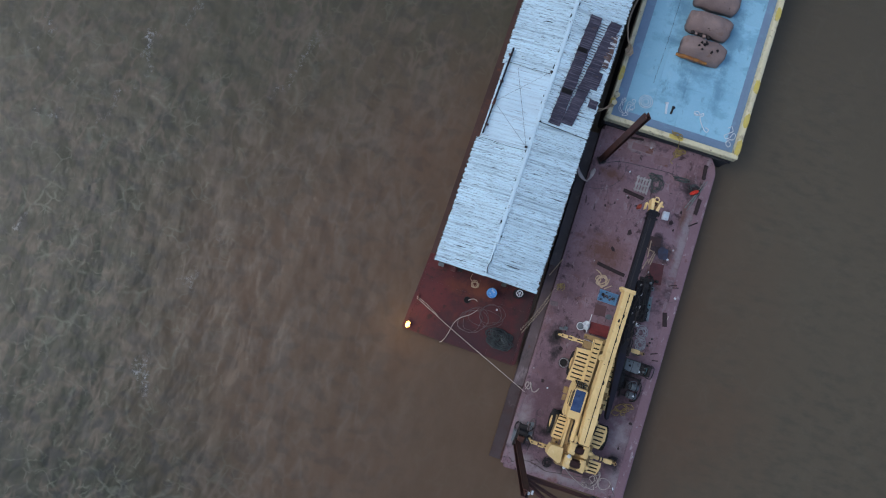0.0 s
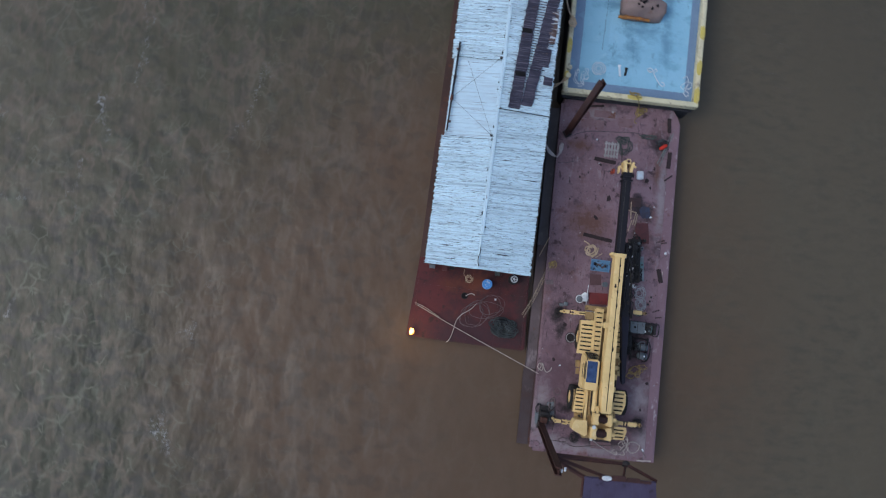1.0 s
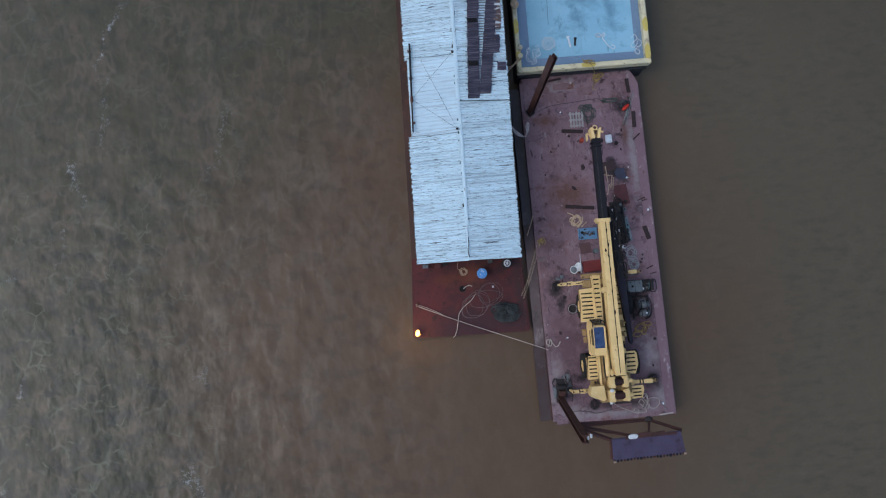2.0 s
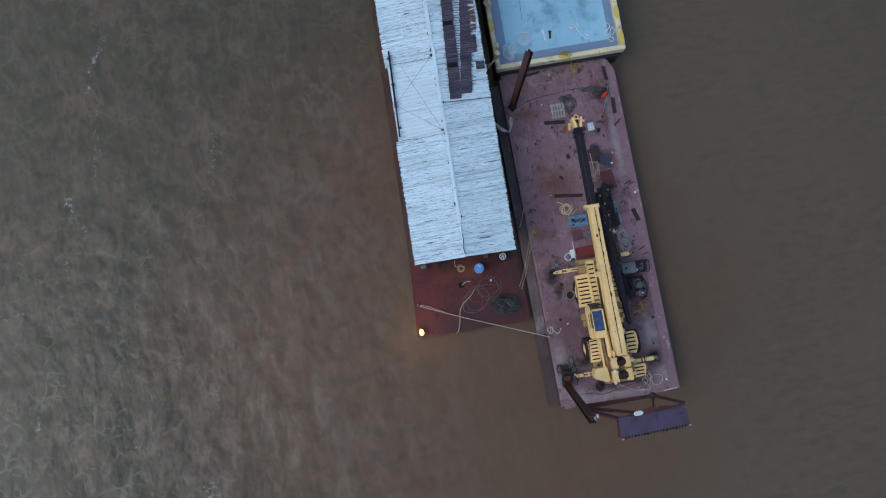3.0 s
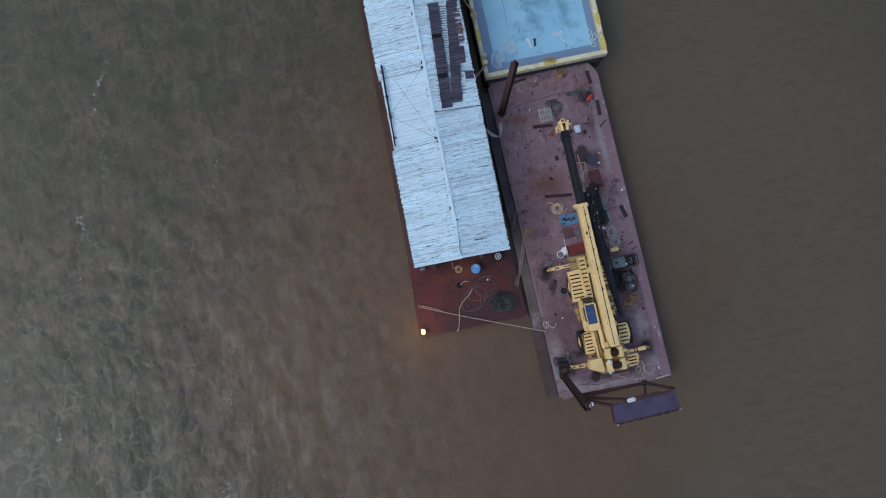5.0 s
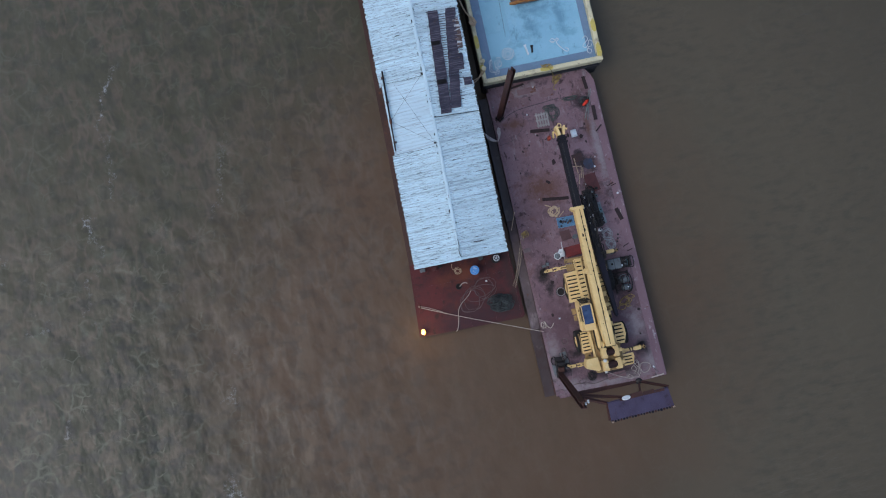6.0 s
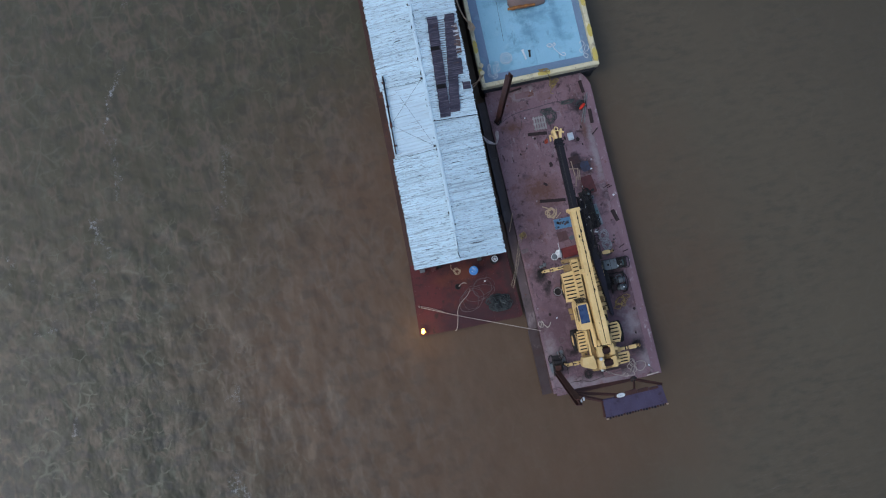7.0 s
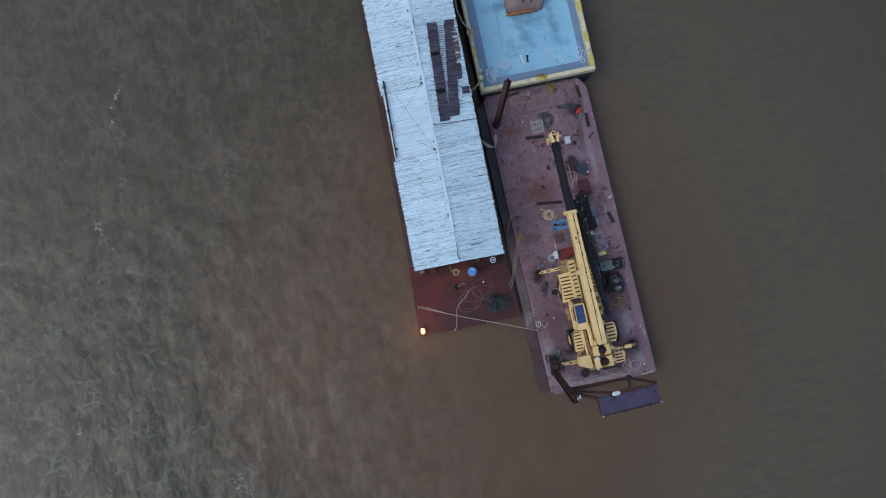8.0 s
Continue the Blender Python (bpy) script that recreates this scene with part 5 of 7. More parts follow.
# stowed jib along the east side of the boom: plated at the foot, latticed towards the tip
JX, JZ = 0.92, 1.85
bm = bmesh.new()
prism(bm, [(JX - 0.03, -0.25), (JX + 0.06, -0.40), (JX + 0.16, -0.28), (JX + 0.22, 3.4), (JX - 0.22, 3.4)], JZ, JZ + 0.42)
jib = part("stowed_jib", bm, M_NAVY, crane, "navy blue plated jib foot stowed beside the boom")
jib.matrix_basis = Matrix.Translation((JX, 0.5, 0)) @ Matrix.Rotation(radians(2.4), 4, "Z") @ Matrix.Translation((-JX, -0.5, 0))
part("jib_cover", prism(bmesh.new(), [(JX - 0.26, 3.38), (JX + 0.18, 3.38), (JX + 0.14, 6.9), (JX - 0.02, 7.15), (JX - 0.24, 7.0)], JZ + 0.14, JZ + 0.43), M_BLACK, jib, "black jib cover plate")
for x in (JX - 0.18, JX + 0.28):
    for z in (JZ + 0.04, JZ + 0.40):
        part("jib_chord", tube(bmesh.new(), [(x, 3.3, z), (x * 0.6 + JX * 0.4, 7.6, z)], 0.045, 6), M_BLACK, jib)
bm = bmesh.new()
for k in range(13):
    y0, y1 = 3.4 + 0.32 * k, 3.4 + 0.32 * (k + 1)
    s = 1 if k % 2 else -1
    w = 0.22 - 0.005 * k
    for z in (JZ + 0.04, JZ + 0.40):
        tube(bm, [(JX + 0.05 - s * w, y0, z), (JX + 0.05 + s * w, y1, z)], 0.03, 5)
    tube(bm, [(JX + 0.05 - w, y0, JZ + 0.04), (JX + 0.05 - w, y1, JZ + 0.40)], 0.025, 5)
    tube(bm, [(JX + 0.05 + w, y0, JZ + 0.40), (JX + 0.05 + w, y1, JZ + 0.04)], 0.025, 5)
part("jib_lacing", bm, M_BLACK, jib)
bm = bmesh.new()
box(bm, (JX - 0.17, 3.4, JZ + 0.02), (JX + 0.25, 7.3, JZ + 0.12), 0.0)
part("jib_tray", bm, M_BLACK, jib)
for y in (0.8, 5.5):
    part("jib_bracket", boxed((0.36, y, JZ + 0.1), (JX - 0.1, y + 0.12, JZ + 0.3), 0.01), M_CRANE_DARK, crane)
# engine cover and exhaust between boom and jib
bm = bmesh.new()
box(bm, (0.44, -0.30, 1.40), (0.74, 1.6, 1.95), 0.04)
part("engine_cover", bm, M_CRANE_DARK, crane)
for y, w in ((-0.2, 0.28), (0.35, 0.22), (1.0, 0.3)):
    part("valve_box", boxed((0.46, y, 1.95), (0.70, y + w, 2.10), 0.02), M_CRANE, crane)
bm = bmesh.new()
for k in range(5):
    tube(bm, smooth_line([(0.2 + 0.05 * k, -1.9, 1.8), (0.5 + 0.04 * k, -1.4, 1.95), (0.5 + 0.05 * k, -0.6, 1.9), (0.55, 0.2, 2.0)]), 0.022, 5)
part("hydraulic_hoses", bm, M_TYRE, crane)
# hoses and iron gear slung along the stowed jib
for k in range(9):
    q = random.Random(1200 + k)
    y0 = 3.4 + 0.42 * k
    lane = q.uniform(-0.28, 0.32)
    pts = [(JX + lane + q.uniform(-0.09, 0.09), y0 + 0.34 * i + q.uniform(-0.1, 0.1), JZ + 0.46 + q.uniform(0.0, 0.08)) for i in range(5)]
    part("slung_hose", tube(bmesh.new(), smooth_line(pts), q.uniform(0.022, 0.042), 6), M_TYRE if k % 3 else M_GREASE, jib, "", True)
for k, (x, y, s) in enumerate(((0.10, 4.2, 0.13), (-0.12, 5.0, 0.10), (0.22, 5.7, 0.16), (0.02, 6.6, 0.12), (-0.10, 7.2, 0.10), (0.20, 3.7, 0.09))):
    bm = bmesh.new()
    disc(bm, (JX + x, y, JZ + 0.36), s, 0.14, 12, s * 0.7, bevel=0.02)
    disc(bm, (JX + x, y, JZ + 0.48), s * 0.4, 0.06, 10)
    part("slung_shackle", bm, M_GREASE, jib, "greasy iron fitting")
# small fittings on the walkway between boom and jib
for k, (y, s) in enumerate(((2.1, 0.16), (2.7, 0.12), (3.2, 0.2), (3.9, 0.12), (4.6, 0.10), (-0.9, 0.22), (-1.5, 0.14))):
    bm = bmesh.new()
    box(bm, (0.47, y, 1.48), (0.47 + s, y + s * 1.3, 1.95 + 0.1 * (k % 2)), 0.02)
    disc(bm, (0.47 + s / 2, y + s * 0.6, 1.95 + 0.1 * (k % 2)), 0.045, 0.06, 10)
    part("valve_box", bm, M_CRANE if k % 2 else M_CRANE_DARK, crane)


# ---- spuds and the stern platform ----
def h_pile(name, foot, top, w, label, group="spud piles", parent=None):
    """A steel H-section pile between two points."""
    foot, top = Vector(foot), Vector(top)
    d = top - foot
    m = Matrix.Translation(foot) @ d.to_track_quat("Z", "Y").to_matrix().to_4x4() @ Matrix.Rotation(radians(35), 4, "Z")
    ob = empty(name, m, label, "pile", group)
    L = d.length
    for nm, lo, hi in (("flange", (-w / 2, -w / 2, 0), (w / 2, -w / 2 + 0.06, L)), ("flange", (-w / 2, w / 2 - 0.06, 0), (w / 2, w / 2, L - 0.25)), ("web", (-0.03, -w / 2 + 0.06, 0), (0.03, w / 2 - 0.06, L - 0.1))):
        part(nm, boxed(lo, hi, 0.008), M_SPUD, ob)
    bm = bmesh.new()
    box(bm, (-w * 0.7, -w * 0.7, 0.0), (w * 0.7, w * 0.7, 0.18), 0.03)
    part("spud_collar", bm, M_GREASE, ob)
    return ob


h_pile("spud_pile", (6.42, 8.20, DECK), (6.40, 8.20, 11.1), 0.32, "rust brown steel spud pile standing on the deck corner")
h_pile("spud_pile", (6.22, -9.36, DECK), (5.72, -9.94, 11.2), 0.33, "leaning rust brown steel spud pile at the stern")

platform = empty("stern_platform", pose(0, 0, 0), "purple blue sheet platform on arms from the stern pile", "platform")
quad = [(7.20, -11.33, 9.60), (10.68, -11.30, 9.60), (10.66, -10.40, 9.35), (7.28, -10.46, 9.35)]
cols_p = 9
for k in range(cols_p):
    f0, f1 = k / cols_p + 0.0006, (k + 1) / cols_p - 0.0006
    c = [Vector(quad[0]).lerp(Vector(quad[1]), f0), Vector(quad[0]).lerp(Vector(quad[1]), f1), Vector(quad[3]).lerp(Vector(quad[2]), f1), Vector(quad[3]).lerp(Vector(quad[2]), f0)]
    bmp = bmesh.new()
    up = [bmp.verts.new(p) for p in c]
    dn = [bmp.verts.new(p - Vector((0, 0, 0.05))) for p in c]
    bmp.faces.new(up)
    bmp.faces.new(dn[::-1])
    for i in range(4):
        bmp.faces.new((up[i], up[(i + 1) % 4], dn[(i + 1) % 4], dn[i]))
    part("platform_sheet", bmp, M_PANEL, platform)
a, b, c, d = [Vector(p) - Vector((0, 0, 0.12)) for p in quad]
part("edge_beam", tube(bmesh.new(), [a, b], 0.07, 6), M_PANEL, platform)
part("edge_beam", tube(bmesh.new(), [d, c], 0.06, 6), M_PANEL, platform)
fringe = random.Random(61)
for k in range(22):
    p = a.lerp(b, (k + 0.5) / 22) + Vector((0, -0.09 + fringe.uniform(-0.02, 0.02), 0.05))
    w = fringe.uniform(0.03, 0.07)
    part("edge_bracket", boxed(p - Vector((w, fringe.uniform(0.02, 0.07), 0.12)), p + Vector((w, 0.10, 0.02)), 0.015), M_SPUD if k % 3 == 0 else M_NAVY, platform, "dark edge bracket")
pile_at = lambda z: Vector((6.22, -9.36, DECK)).lerp(Vector((5.72, -9.94, 11.2)), (z - DECK) / 9.9)
knot = Vector((9.48, -9.86, 8.25))
arm0 = pile_at(8.2)
part("arm", tube(bmesh.new(), [arm0, knot], 0.14, 4, r_end=0.08), M_SPUD, platform)
part("arm", tube(bmesh.new(), [knot, c + Vector((0.1, 0.05, -0.05))], 0.08, 4), M_SPUD, platform)
part("arm", tube(bmesh.new(), [knot, (a + b) / 2], 0.06, 4), M_SPUD, platform)
part("arm", tube(bmesh.new(), [pile_at(8.9), d + Vector((0, 0, -0.05)), a + Vector((0, 0, -0.05))], 0.11, 4), M_SPUD, platform)
part("arm", tube(bmesh.new(), [pile_at(8.5), (c + d) / 2 + Vector((-0.4, 0, -0.08))], 0.10, 4, r_end=0.07), M_SPUD, platform)
bm = bmesh.new()
bmesh.ops.create_icosphere(bm, subdivisions=2, radius=0.17)
for v in bm.verts:
    v.co = knot + Vector((v.co.x * 1.3, v.co.y, v.co.z * 0.8)) + Vector(noise.noise_vector(v.co * 4)) * 0.05
part("pulley_block", bm, M_GREASE, platform, "greasy pulley block", True)
for p in (a + Vector((0.05, -0.08, 0.2)), b + Vector((-0.05, -0.05, 0.2))):
    part("corner_lug", boxed(p - Vector((0.06, 0.04, 0.05)), p + Vector((0.06, 0.04, 0.03)), 0.01), M_STICK, platform, "pale corner lug")
for dx, dy in ((0.12, -0.10), (0.27, -0.04)):
    part("corner_lug", boxed(pile_at(10.75) + Vector((dx, dy, 0)), pile_at(10.75) + Vector((dx + 0.10, dy + 0.19, 0.07)), 0.02), M_WHITE, platform, "white lug on the pile")
# rusty lip plates along the inner edge, stepping out towards the middle
for x0, x1, out in ((7.95, 8.55, 0.12), (8.56, 9.25, 0.22), (9.26, 9.90, 0.17), (9.91, 10.45, 0.07)):
    part("lip_plate", prism(bmesh.new(), [(x0, -10.47), (x1, -10.47), (x1 - 0.02, -10.42 + out), (x0 + 0.03, -10.42 + out * 0.85)], 9.31, 9.38), M_SPUD, platform, "rusty lip plate")
# white float resting on the rusty lip of the platform
fl = bmesh.new()
ctr = Vector((8.31, -10.36, 9.45))
line = [ctr + Vector((0.19 * math.cos(2 * math.pi * i / 14), 0.06 * math.sin(2 * math.pi * i / 14), 0)) for i in range(14)]
tube(fl, line, 0.062, 8, True)
tagged(part("float", fl, M_WHITE, smooth=True), "scuffed white plastic ring float lying on the platform", "float")


# ---- lamp burning at the shed barge's corner ----
lamp = empty("deck_lamp", pose(-1.88, -4.62, RED), "lit warm flare lamp on a short post", "lamp")
bm = bmesh.new()
disc(bm, (0, 0, 0), 0.14, 0.05, 16)
disc(bm, (0, 0, 0.05), 0.04, 0.55, 12)
disc(bm, (0, 0, 0.58), 0.12, 0.10, 16, 0.16)
part("lamp_post", bm, M_RUSTY, lamp)
bm = bmesh.new()
bmesh.ops.create_icosphere(bm, subdivisions=3, radius=0.135)
for v in bm.verts:
    v.co += Vector(noise.noise_vector(v.co * 7 + Vector((3, 1, 0)))) * 0.10
    v.co.z = v.co.z * 1.25 + 0.86
    v.co.x *= 0.85
    v.co.y *= 1.2
part("flame", bm, M_FLAME, lamp, "bright yellow-white flame", True)
for k, (dx, dy, w) in enumerate(((0.13, -0.10, 0.085), (0.05, -0.17, 0.07), (-0.08, 0.12, 0.06))):
    pts = smooth_line([(0.0, 0.0, 0.70), (0.6 * dx, 0.6 * dy, 0.76), (dx, dy, 0.84 + 0.04 * k)], 4)
    part("flame_tongue", tube(bmesh.new(), pts, w, 10, r_end=0.6 * w), M_FLAME_OUTER, lamp, "orange flame tongue", True)
ld = bpy.data.lights.new("lamp_light", "POINT")
ld.energy, ld.color, ld.shadow_soft_size = 85, (1.0, 0.55, 0.18), 0.2
lo_ = new("lamp_light", ld)
lo_.location = (-1.98, -4.70, RED + 1.35)

# ---- foredeck of the shed barge ----
drum = empty("plastic_drum", pose(2.38, -1.42, RED), "bright blue plastic drum standing on the red deck", "drum")
bm = bmesh.new()
prof = [(0.27, 0), (0.29, 0.03), (0.295, 0.28), (0.31, 0.30), (0.295, 0.32), (0.295, 0.58), (0.31, 0.60), (0.295, 0.62), (0.29, 0.86), (0.27, 0.88)]
rings = [[bm.verts.new((r * math.cos(2 * math.pi * k / 24), r * math.sin(2 * math.pi * k / 24), z)) for k in range(24)] for r, z in prof]
for p, s in zip(rings, rings[1:]):
    for k in range(24):
        bm.faces.new((p[k], p[(k + 1) % 24], s[(k + 1) % 24], s[k]))
bm.faces.new(rings[0])
bm.faces.new(rings[-1])
body = part("body", bm, M_BLUE_PLASTIC, drum)
bm = bmesh.new()
ring(bm, (0, 0, 0.88), 0.265, 0.022, 24, 6)
part("rim", bm, M_BLUE_PLASTIC, drum)
for x, y in ((0.10, 0.08), (-0.12, -0.06)):
    part("bung", disc(bmesh.new(), (x, y, 0.88), 0.035, 0.02, 12), M_WHITE, body)

reel = empty("wheel_rim_drum", pose(3.95, -0.98, RED), "black drum with a white spoked wheel rim on top", "drum")
part("body", disc(bmesh.new(), (0, 0, 0), 0.30, 0.78, 22, bevel=0.02), M_TYRE, reel)
bm = bmesh.new()
ring(bm, (0, 0, 0.80), 0.185, 0.030, 24, 8)
part("rim", bm, M_WHITE, reel, "white painted rim")
for k in range(5):
    a = 2 * math.pi * k / 5
    part("spoke", tube(bmesh.new(), [(0.05 * math.cos(a), 0.05 * math.sin(a), 0.80), (0.17 * math.cos(a), 0.17 * math.sin(a), 0.80)], 0.020, 6), M_WHITE, reel)
part("hub", disc(bmesh.new(), (0, 0, 0.78), 0.065, 0.05, 14), M_WHITE, reel)

hole = empty("deck_manhole", pose(1.10, -2.23, RED), "open round manhole in the red deck", "manhole")
bm = bmesh.new()
ring(bm, (0, 0, 0.02), 0.19, 0.022, 24, 6)
part("collar", bm, M_GREASE, hole)
# a flat black disc paints the darkness of the hole
part("opening_disc", disc(bmesh.new(), (0, 0, 0.004), 0.188, 0.012, 22), M_BLACKISH, hole, "black disc standing for the dark opening")
rope_thing("rope_end", [(1.16, -2.24, RED + 0.03), (1.35, -2.10, RED + 0.07), (1.55, -2.06, RED + 0.05), (1.72, -2.14, RED + 0.03)], 0.028, M_ROPE, "pale rope end coming out of the manhole")

R = RED + 0.03
rope_thing("thin_rope_coil", coil_points((1.27, -1.18), 0.10, 0.26, 3.2, R, 0.02, 5), 0.016, M_ROPE_TAN, "thin tan rope coil on the red deck")
rope_thing("rope_tail", [(0.98, -0.62, R), (0.93, -0.90, R), (1.05, -1.05, R), (1.20, -0.92, R)], 0.014, M_ROPE_TAN, "thin tan rope tail on the red deck")
# heavy hawser coil: several interlaced turns, one rope
pts = []
q = random.Random(11)
for i in range(340):
    a = 2 * math.pi * i / 15.0 + q.uniform(-0.10, 0.10)
    r = 0.38 + 0.22 * math.sin(i * 0.83) + q.uniform(-0.06, 0.06)
    if i > 230:
        r = r * 1.12 + 0.05
    pts.append((3.62 + 1.46 * r * math.cos(a) + 0.16 * math.sin(i * 0.31), -3.94 + 0.70 * r * math.sin(a) + 0.10 * math.cos(i * 0.23), RED + 0.05 + 0.26 * (i / 340.0) + 0.03 * math.sin(i * 1.9)))
rope_thing("hawser_coil", pts, 0.029, M_ROPE_DARK, "heavy dark green grey hawser coil on the red deck", "rope", steps=3)
# loose loops of thin grey rope
for k, (cx, cy, rx, ry, ph) in enumerate(((1.75, -3.35, 0.86, 0.78, 0.0), (1.62, -3.40, 0.62, 0.72, 0.4), (1.95, -3.20, 0.55, 0.84, 0.9), (2.78, -2.62, 0.70, 0.62, 0.3), (2.70, -2.70, 0.50, 0.66, 1.2), (2.45, -3.0, 1.05, 0.50, 0.5))):
    q = random.Random(20 + k)
    pts = [(cx + rx * math.cos(2 * math.pi * i / 11) * q.uniform(0.86, 1.08) + 0.25 * ry * math.sin(2 * math.pi * i / 11 + ph), cy + ry * math.sin(2 * math.pi * i / 11) * q.uniform(0.86, 1.08), R + 0.02 * k / 6) for i in range(11)]
    rope_thing("rope_loop", pts, 0.013, M_ROPE_GREY, "thin faded grey rope lying in loops on the red deck", closed=True, group="loose rope loops")
rope_thing("line", [(1.87, -2.62, R), (1.55, -3.0, R + 0.03), (1.05, -3.35, R + 0.02), (0.74, -3.75, R + 0.02), (0.62, -4.25, R + 0.02), (0.50, -4.72, R + 0.02), (0.36, -5.02, R + 0.02), (0.28, -5.10, R - 0.12), (0.24, -5.13, 0.10)], 0.024, M_ROPE, "pale rope trailing over the red deck's edge")
rope_thing("mooring_line", [(-1.84, -2.98, RED + 0.08), (0.8, -4.22, RED + 0.14), (3.4, -5.36, RED + 0.30), (5.84, -6.42, DECK + 0.06)], 0.023, M_ROPE, "taut pale mooring line between the two barges")
rope_thing("mooring_line", [(-1.86, -2.90, RED + 0.10), (-1.2, -3.16, RED + 0.1), (-0.3, -3.66, RED + 0.10)], 0.016, M_ROPE, "taut pale mooring line between the two barges")
rope_thing("rope_knot", [(5.84, -6.24, DECK + 0.05), (5.98, -5.95, DECK + 0.07), (5.86, -5.80, DECK + 0.1), (5.78, -6.05, DECK + 0.12), (6.02, -6.2, DECK + 0.1), (6.10, -5.92, DECK + 0.08), (6.0, -5.78, DECK + 0.05), (6.14, -6.05, DECK + 0.05), (6.30, -6.28, DECK + 0.03), (6.48, -6.22, DECK + 0.03), (6.62, -6.0, DECK + 0.03)], 0.030, M_ROPE, "white rope made fast in a knot on the deck")
cl = empty("deck_cleat", pose(-1.75, -2.95, RED), "small rusty cleat holding the mooring line", "cleat")
bm = boxed((-0.05, -0.16, 0), (0.05, 0.16, 0.05), 0.01)
tube(bm, [(0, -0.22, 0.11), (0, 0.22, 0.11)], 0.03, 8)
box(bm, (-0.03, -0.08, 0.04), (0.03, 0.08, 0.11))
part("cleat_body", bm, M_RUSTY, cl)
bm = boxed((2.93, -2.34, RED), (3.05, -2.22, RED + 0.05), 0.015)
tagged(part("block", bm, M_WHITE), "small white block lying on the red deck", "block")
# boxes and gear that show under the south eave
for nm, x, y, w, d, h, mt, lb in (("crate", -1.02, -0.64, 0.32, 0.20, 0.40, M_PALE_PLATE, "small grey crate under the shed eave"), ("crate", -0.25, -0.70, 0.30, 0.24, 0.45, M_RED_SHEET, "small dark red crate under the shed eave"), ("crate", 0.18, -0.64, 0.26, 0.16, 0.40, M_GREASE, "small black crate under the shed eave"), ("crate", 2.95, -0.72, 0.26, 0.2, 0.4, M_NET, "small grey green crate under the shed eave")):
    th = empty(nm, pose(x, y, RED, 0, 0, rng.uniform(-8, 8)), lb, "crate")
    part("body", boxed((-w / 2, -d / 2, 0), (w / 2, d / 2, h), 0.015), mt, th)
    part("lid", boxed((-w / 2 - 0.015, -d / 2 - 0.015, h), (w / 2 + 0.015, d / 2 + 0.015, h + 0.03), 0.008), mt, th)

# ---- mast with its stay wires on the shed roof ----
mast = empty("roof_mast", SHED, "dark steel mast laid along the eave with thin stay wires", "mast")
ra, rb, rc = on_roof(0.36, 12.6, 0.20), on_roof(0.30, 9.35, 0.22), on_roof(0.26, 7.45, 0.20)
part("pole", tube(bmesh.new(), [ra, rb], 0.055, 8), M_BLACK, mast)
part("pole", tube(bmesh.new(), [rb, rc], 0.045, 8), M_GREASE, mast)
part("coupling", tube(bmesh.new(), [Vector(rb) + Vector((0, 0.16, 0)), Vector(rb) - Vector((0, 0.16, 0))], 0.085, 8), M_RUSTY, mast)
for y in (8.0, 10.6, 12.2):
    p = on_roof(0.32, y, 0.04)
    part("clamp", boxed((p[0] - 0.10, p[1] - 0.04, p[2] - 0.03), (p[0] + 0.10, p[1] + 0.04, p[2] + 0.2), 0.01), M_RUSTY, mast)
wt, wb = on_roof(2.78, 11.92, 0.10), on_roof(2.77, 7.45, 0.10)
for p, q_ in ((rb, wt), (rb, wb), (on_roof(0.95, 11.6, 0.1), wb)):
    part("stay_wire", tube(bmesh.new(), [p, q_], 0.007, 5), M_BLACK, mast)
for p in (wt, wb):
    part("wire_anchor", boxed((p[0] - 0.07, p[1] - 0.05, p[2] - 0.08), (p[0] + 0.07, p[1] + 0.05, p[2] + 0.05), 0.01), M_GREASE, mast)
for y in (7.22, 11.78):
    bm = bmesh.new()
    pts = [on_roof(0.15 + 2.6 * i / 8, y + 0.02 * math.sin(i), 0.085) for i in range(9)]
    tube(bm, pts, 0.011, 5)
    part("sheet_joint", bm, M_GREASE, mast, "dark overlap joint strip")
bm = bmesh.new()
tube(bm, [(3.0, 9.03, on_roof(3.0, 9.03, 0.08)[2]), on_roof(5.9, 9.0, 0.08)], 0.02, 5)
part("sheet_joint", bm, M_GREASE, mast, "dark overlap joint strip")

# ---- fenders and ropes between the barges ----
def fender_tyre(x, y, z):
    th = empty("truck_tyre", pose(x, y, z, 0, 78, 0), "old black tyre hung as a fender between hulls", "tyre", "hull fenders")
    bm = bmesh.new()
    ring(bm, (0, 0, 0), 0.30, 0.13, 24, 10)
    part("tread", bm, M_TYRE, th, smooth=True)


for x, y in ((4.95, 7.3), (5.02, 2.2)):
    fender_tyre(x, y, 0.50)
for k in range(7):
    q = random.Random(50 + k)
    s = 0.055 * k
    j = lambda: q.uniform(-0.03, 0.03)
    rope_thing("fender_rope", [(5.12 + 0.3 * s, 7.42 - 1.1 * s, 1.55), (5.40 + j(), 7.10 - 0.8 * s, 1.42), (5.72 + j(), 6.82 - 0.3 * s + j(), 1.36), (5.92 + j(), 6.70 + j(), DECK + 0.08), (6.02 + 0.2 * s + j(), 6.95 + j(), DECK + 0.10), (6.02 + 0.6 * s, 7.30 + j(), DECK + 0.12), (6.10 + 0.45 * s, 7.58 - abs(s - 0.17) * 0.5, DECK + 0.08)], 0.033, M_ROPE_THICK, "thick pale rope strands made fast between the hulls", group="fender ropes")
chain_thing("chain_line", [(6.0, 0.25, DECK + 0.06), (5.6, -0.9, 1.10), (5.1, -2.2, 0.92), (4.66, -3.05, RED + 0.08)], M_CHAIN_GREY, "tan grey chain led from deck to deck", group="deck chains")
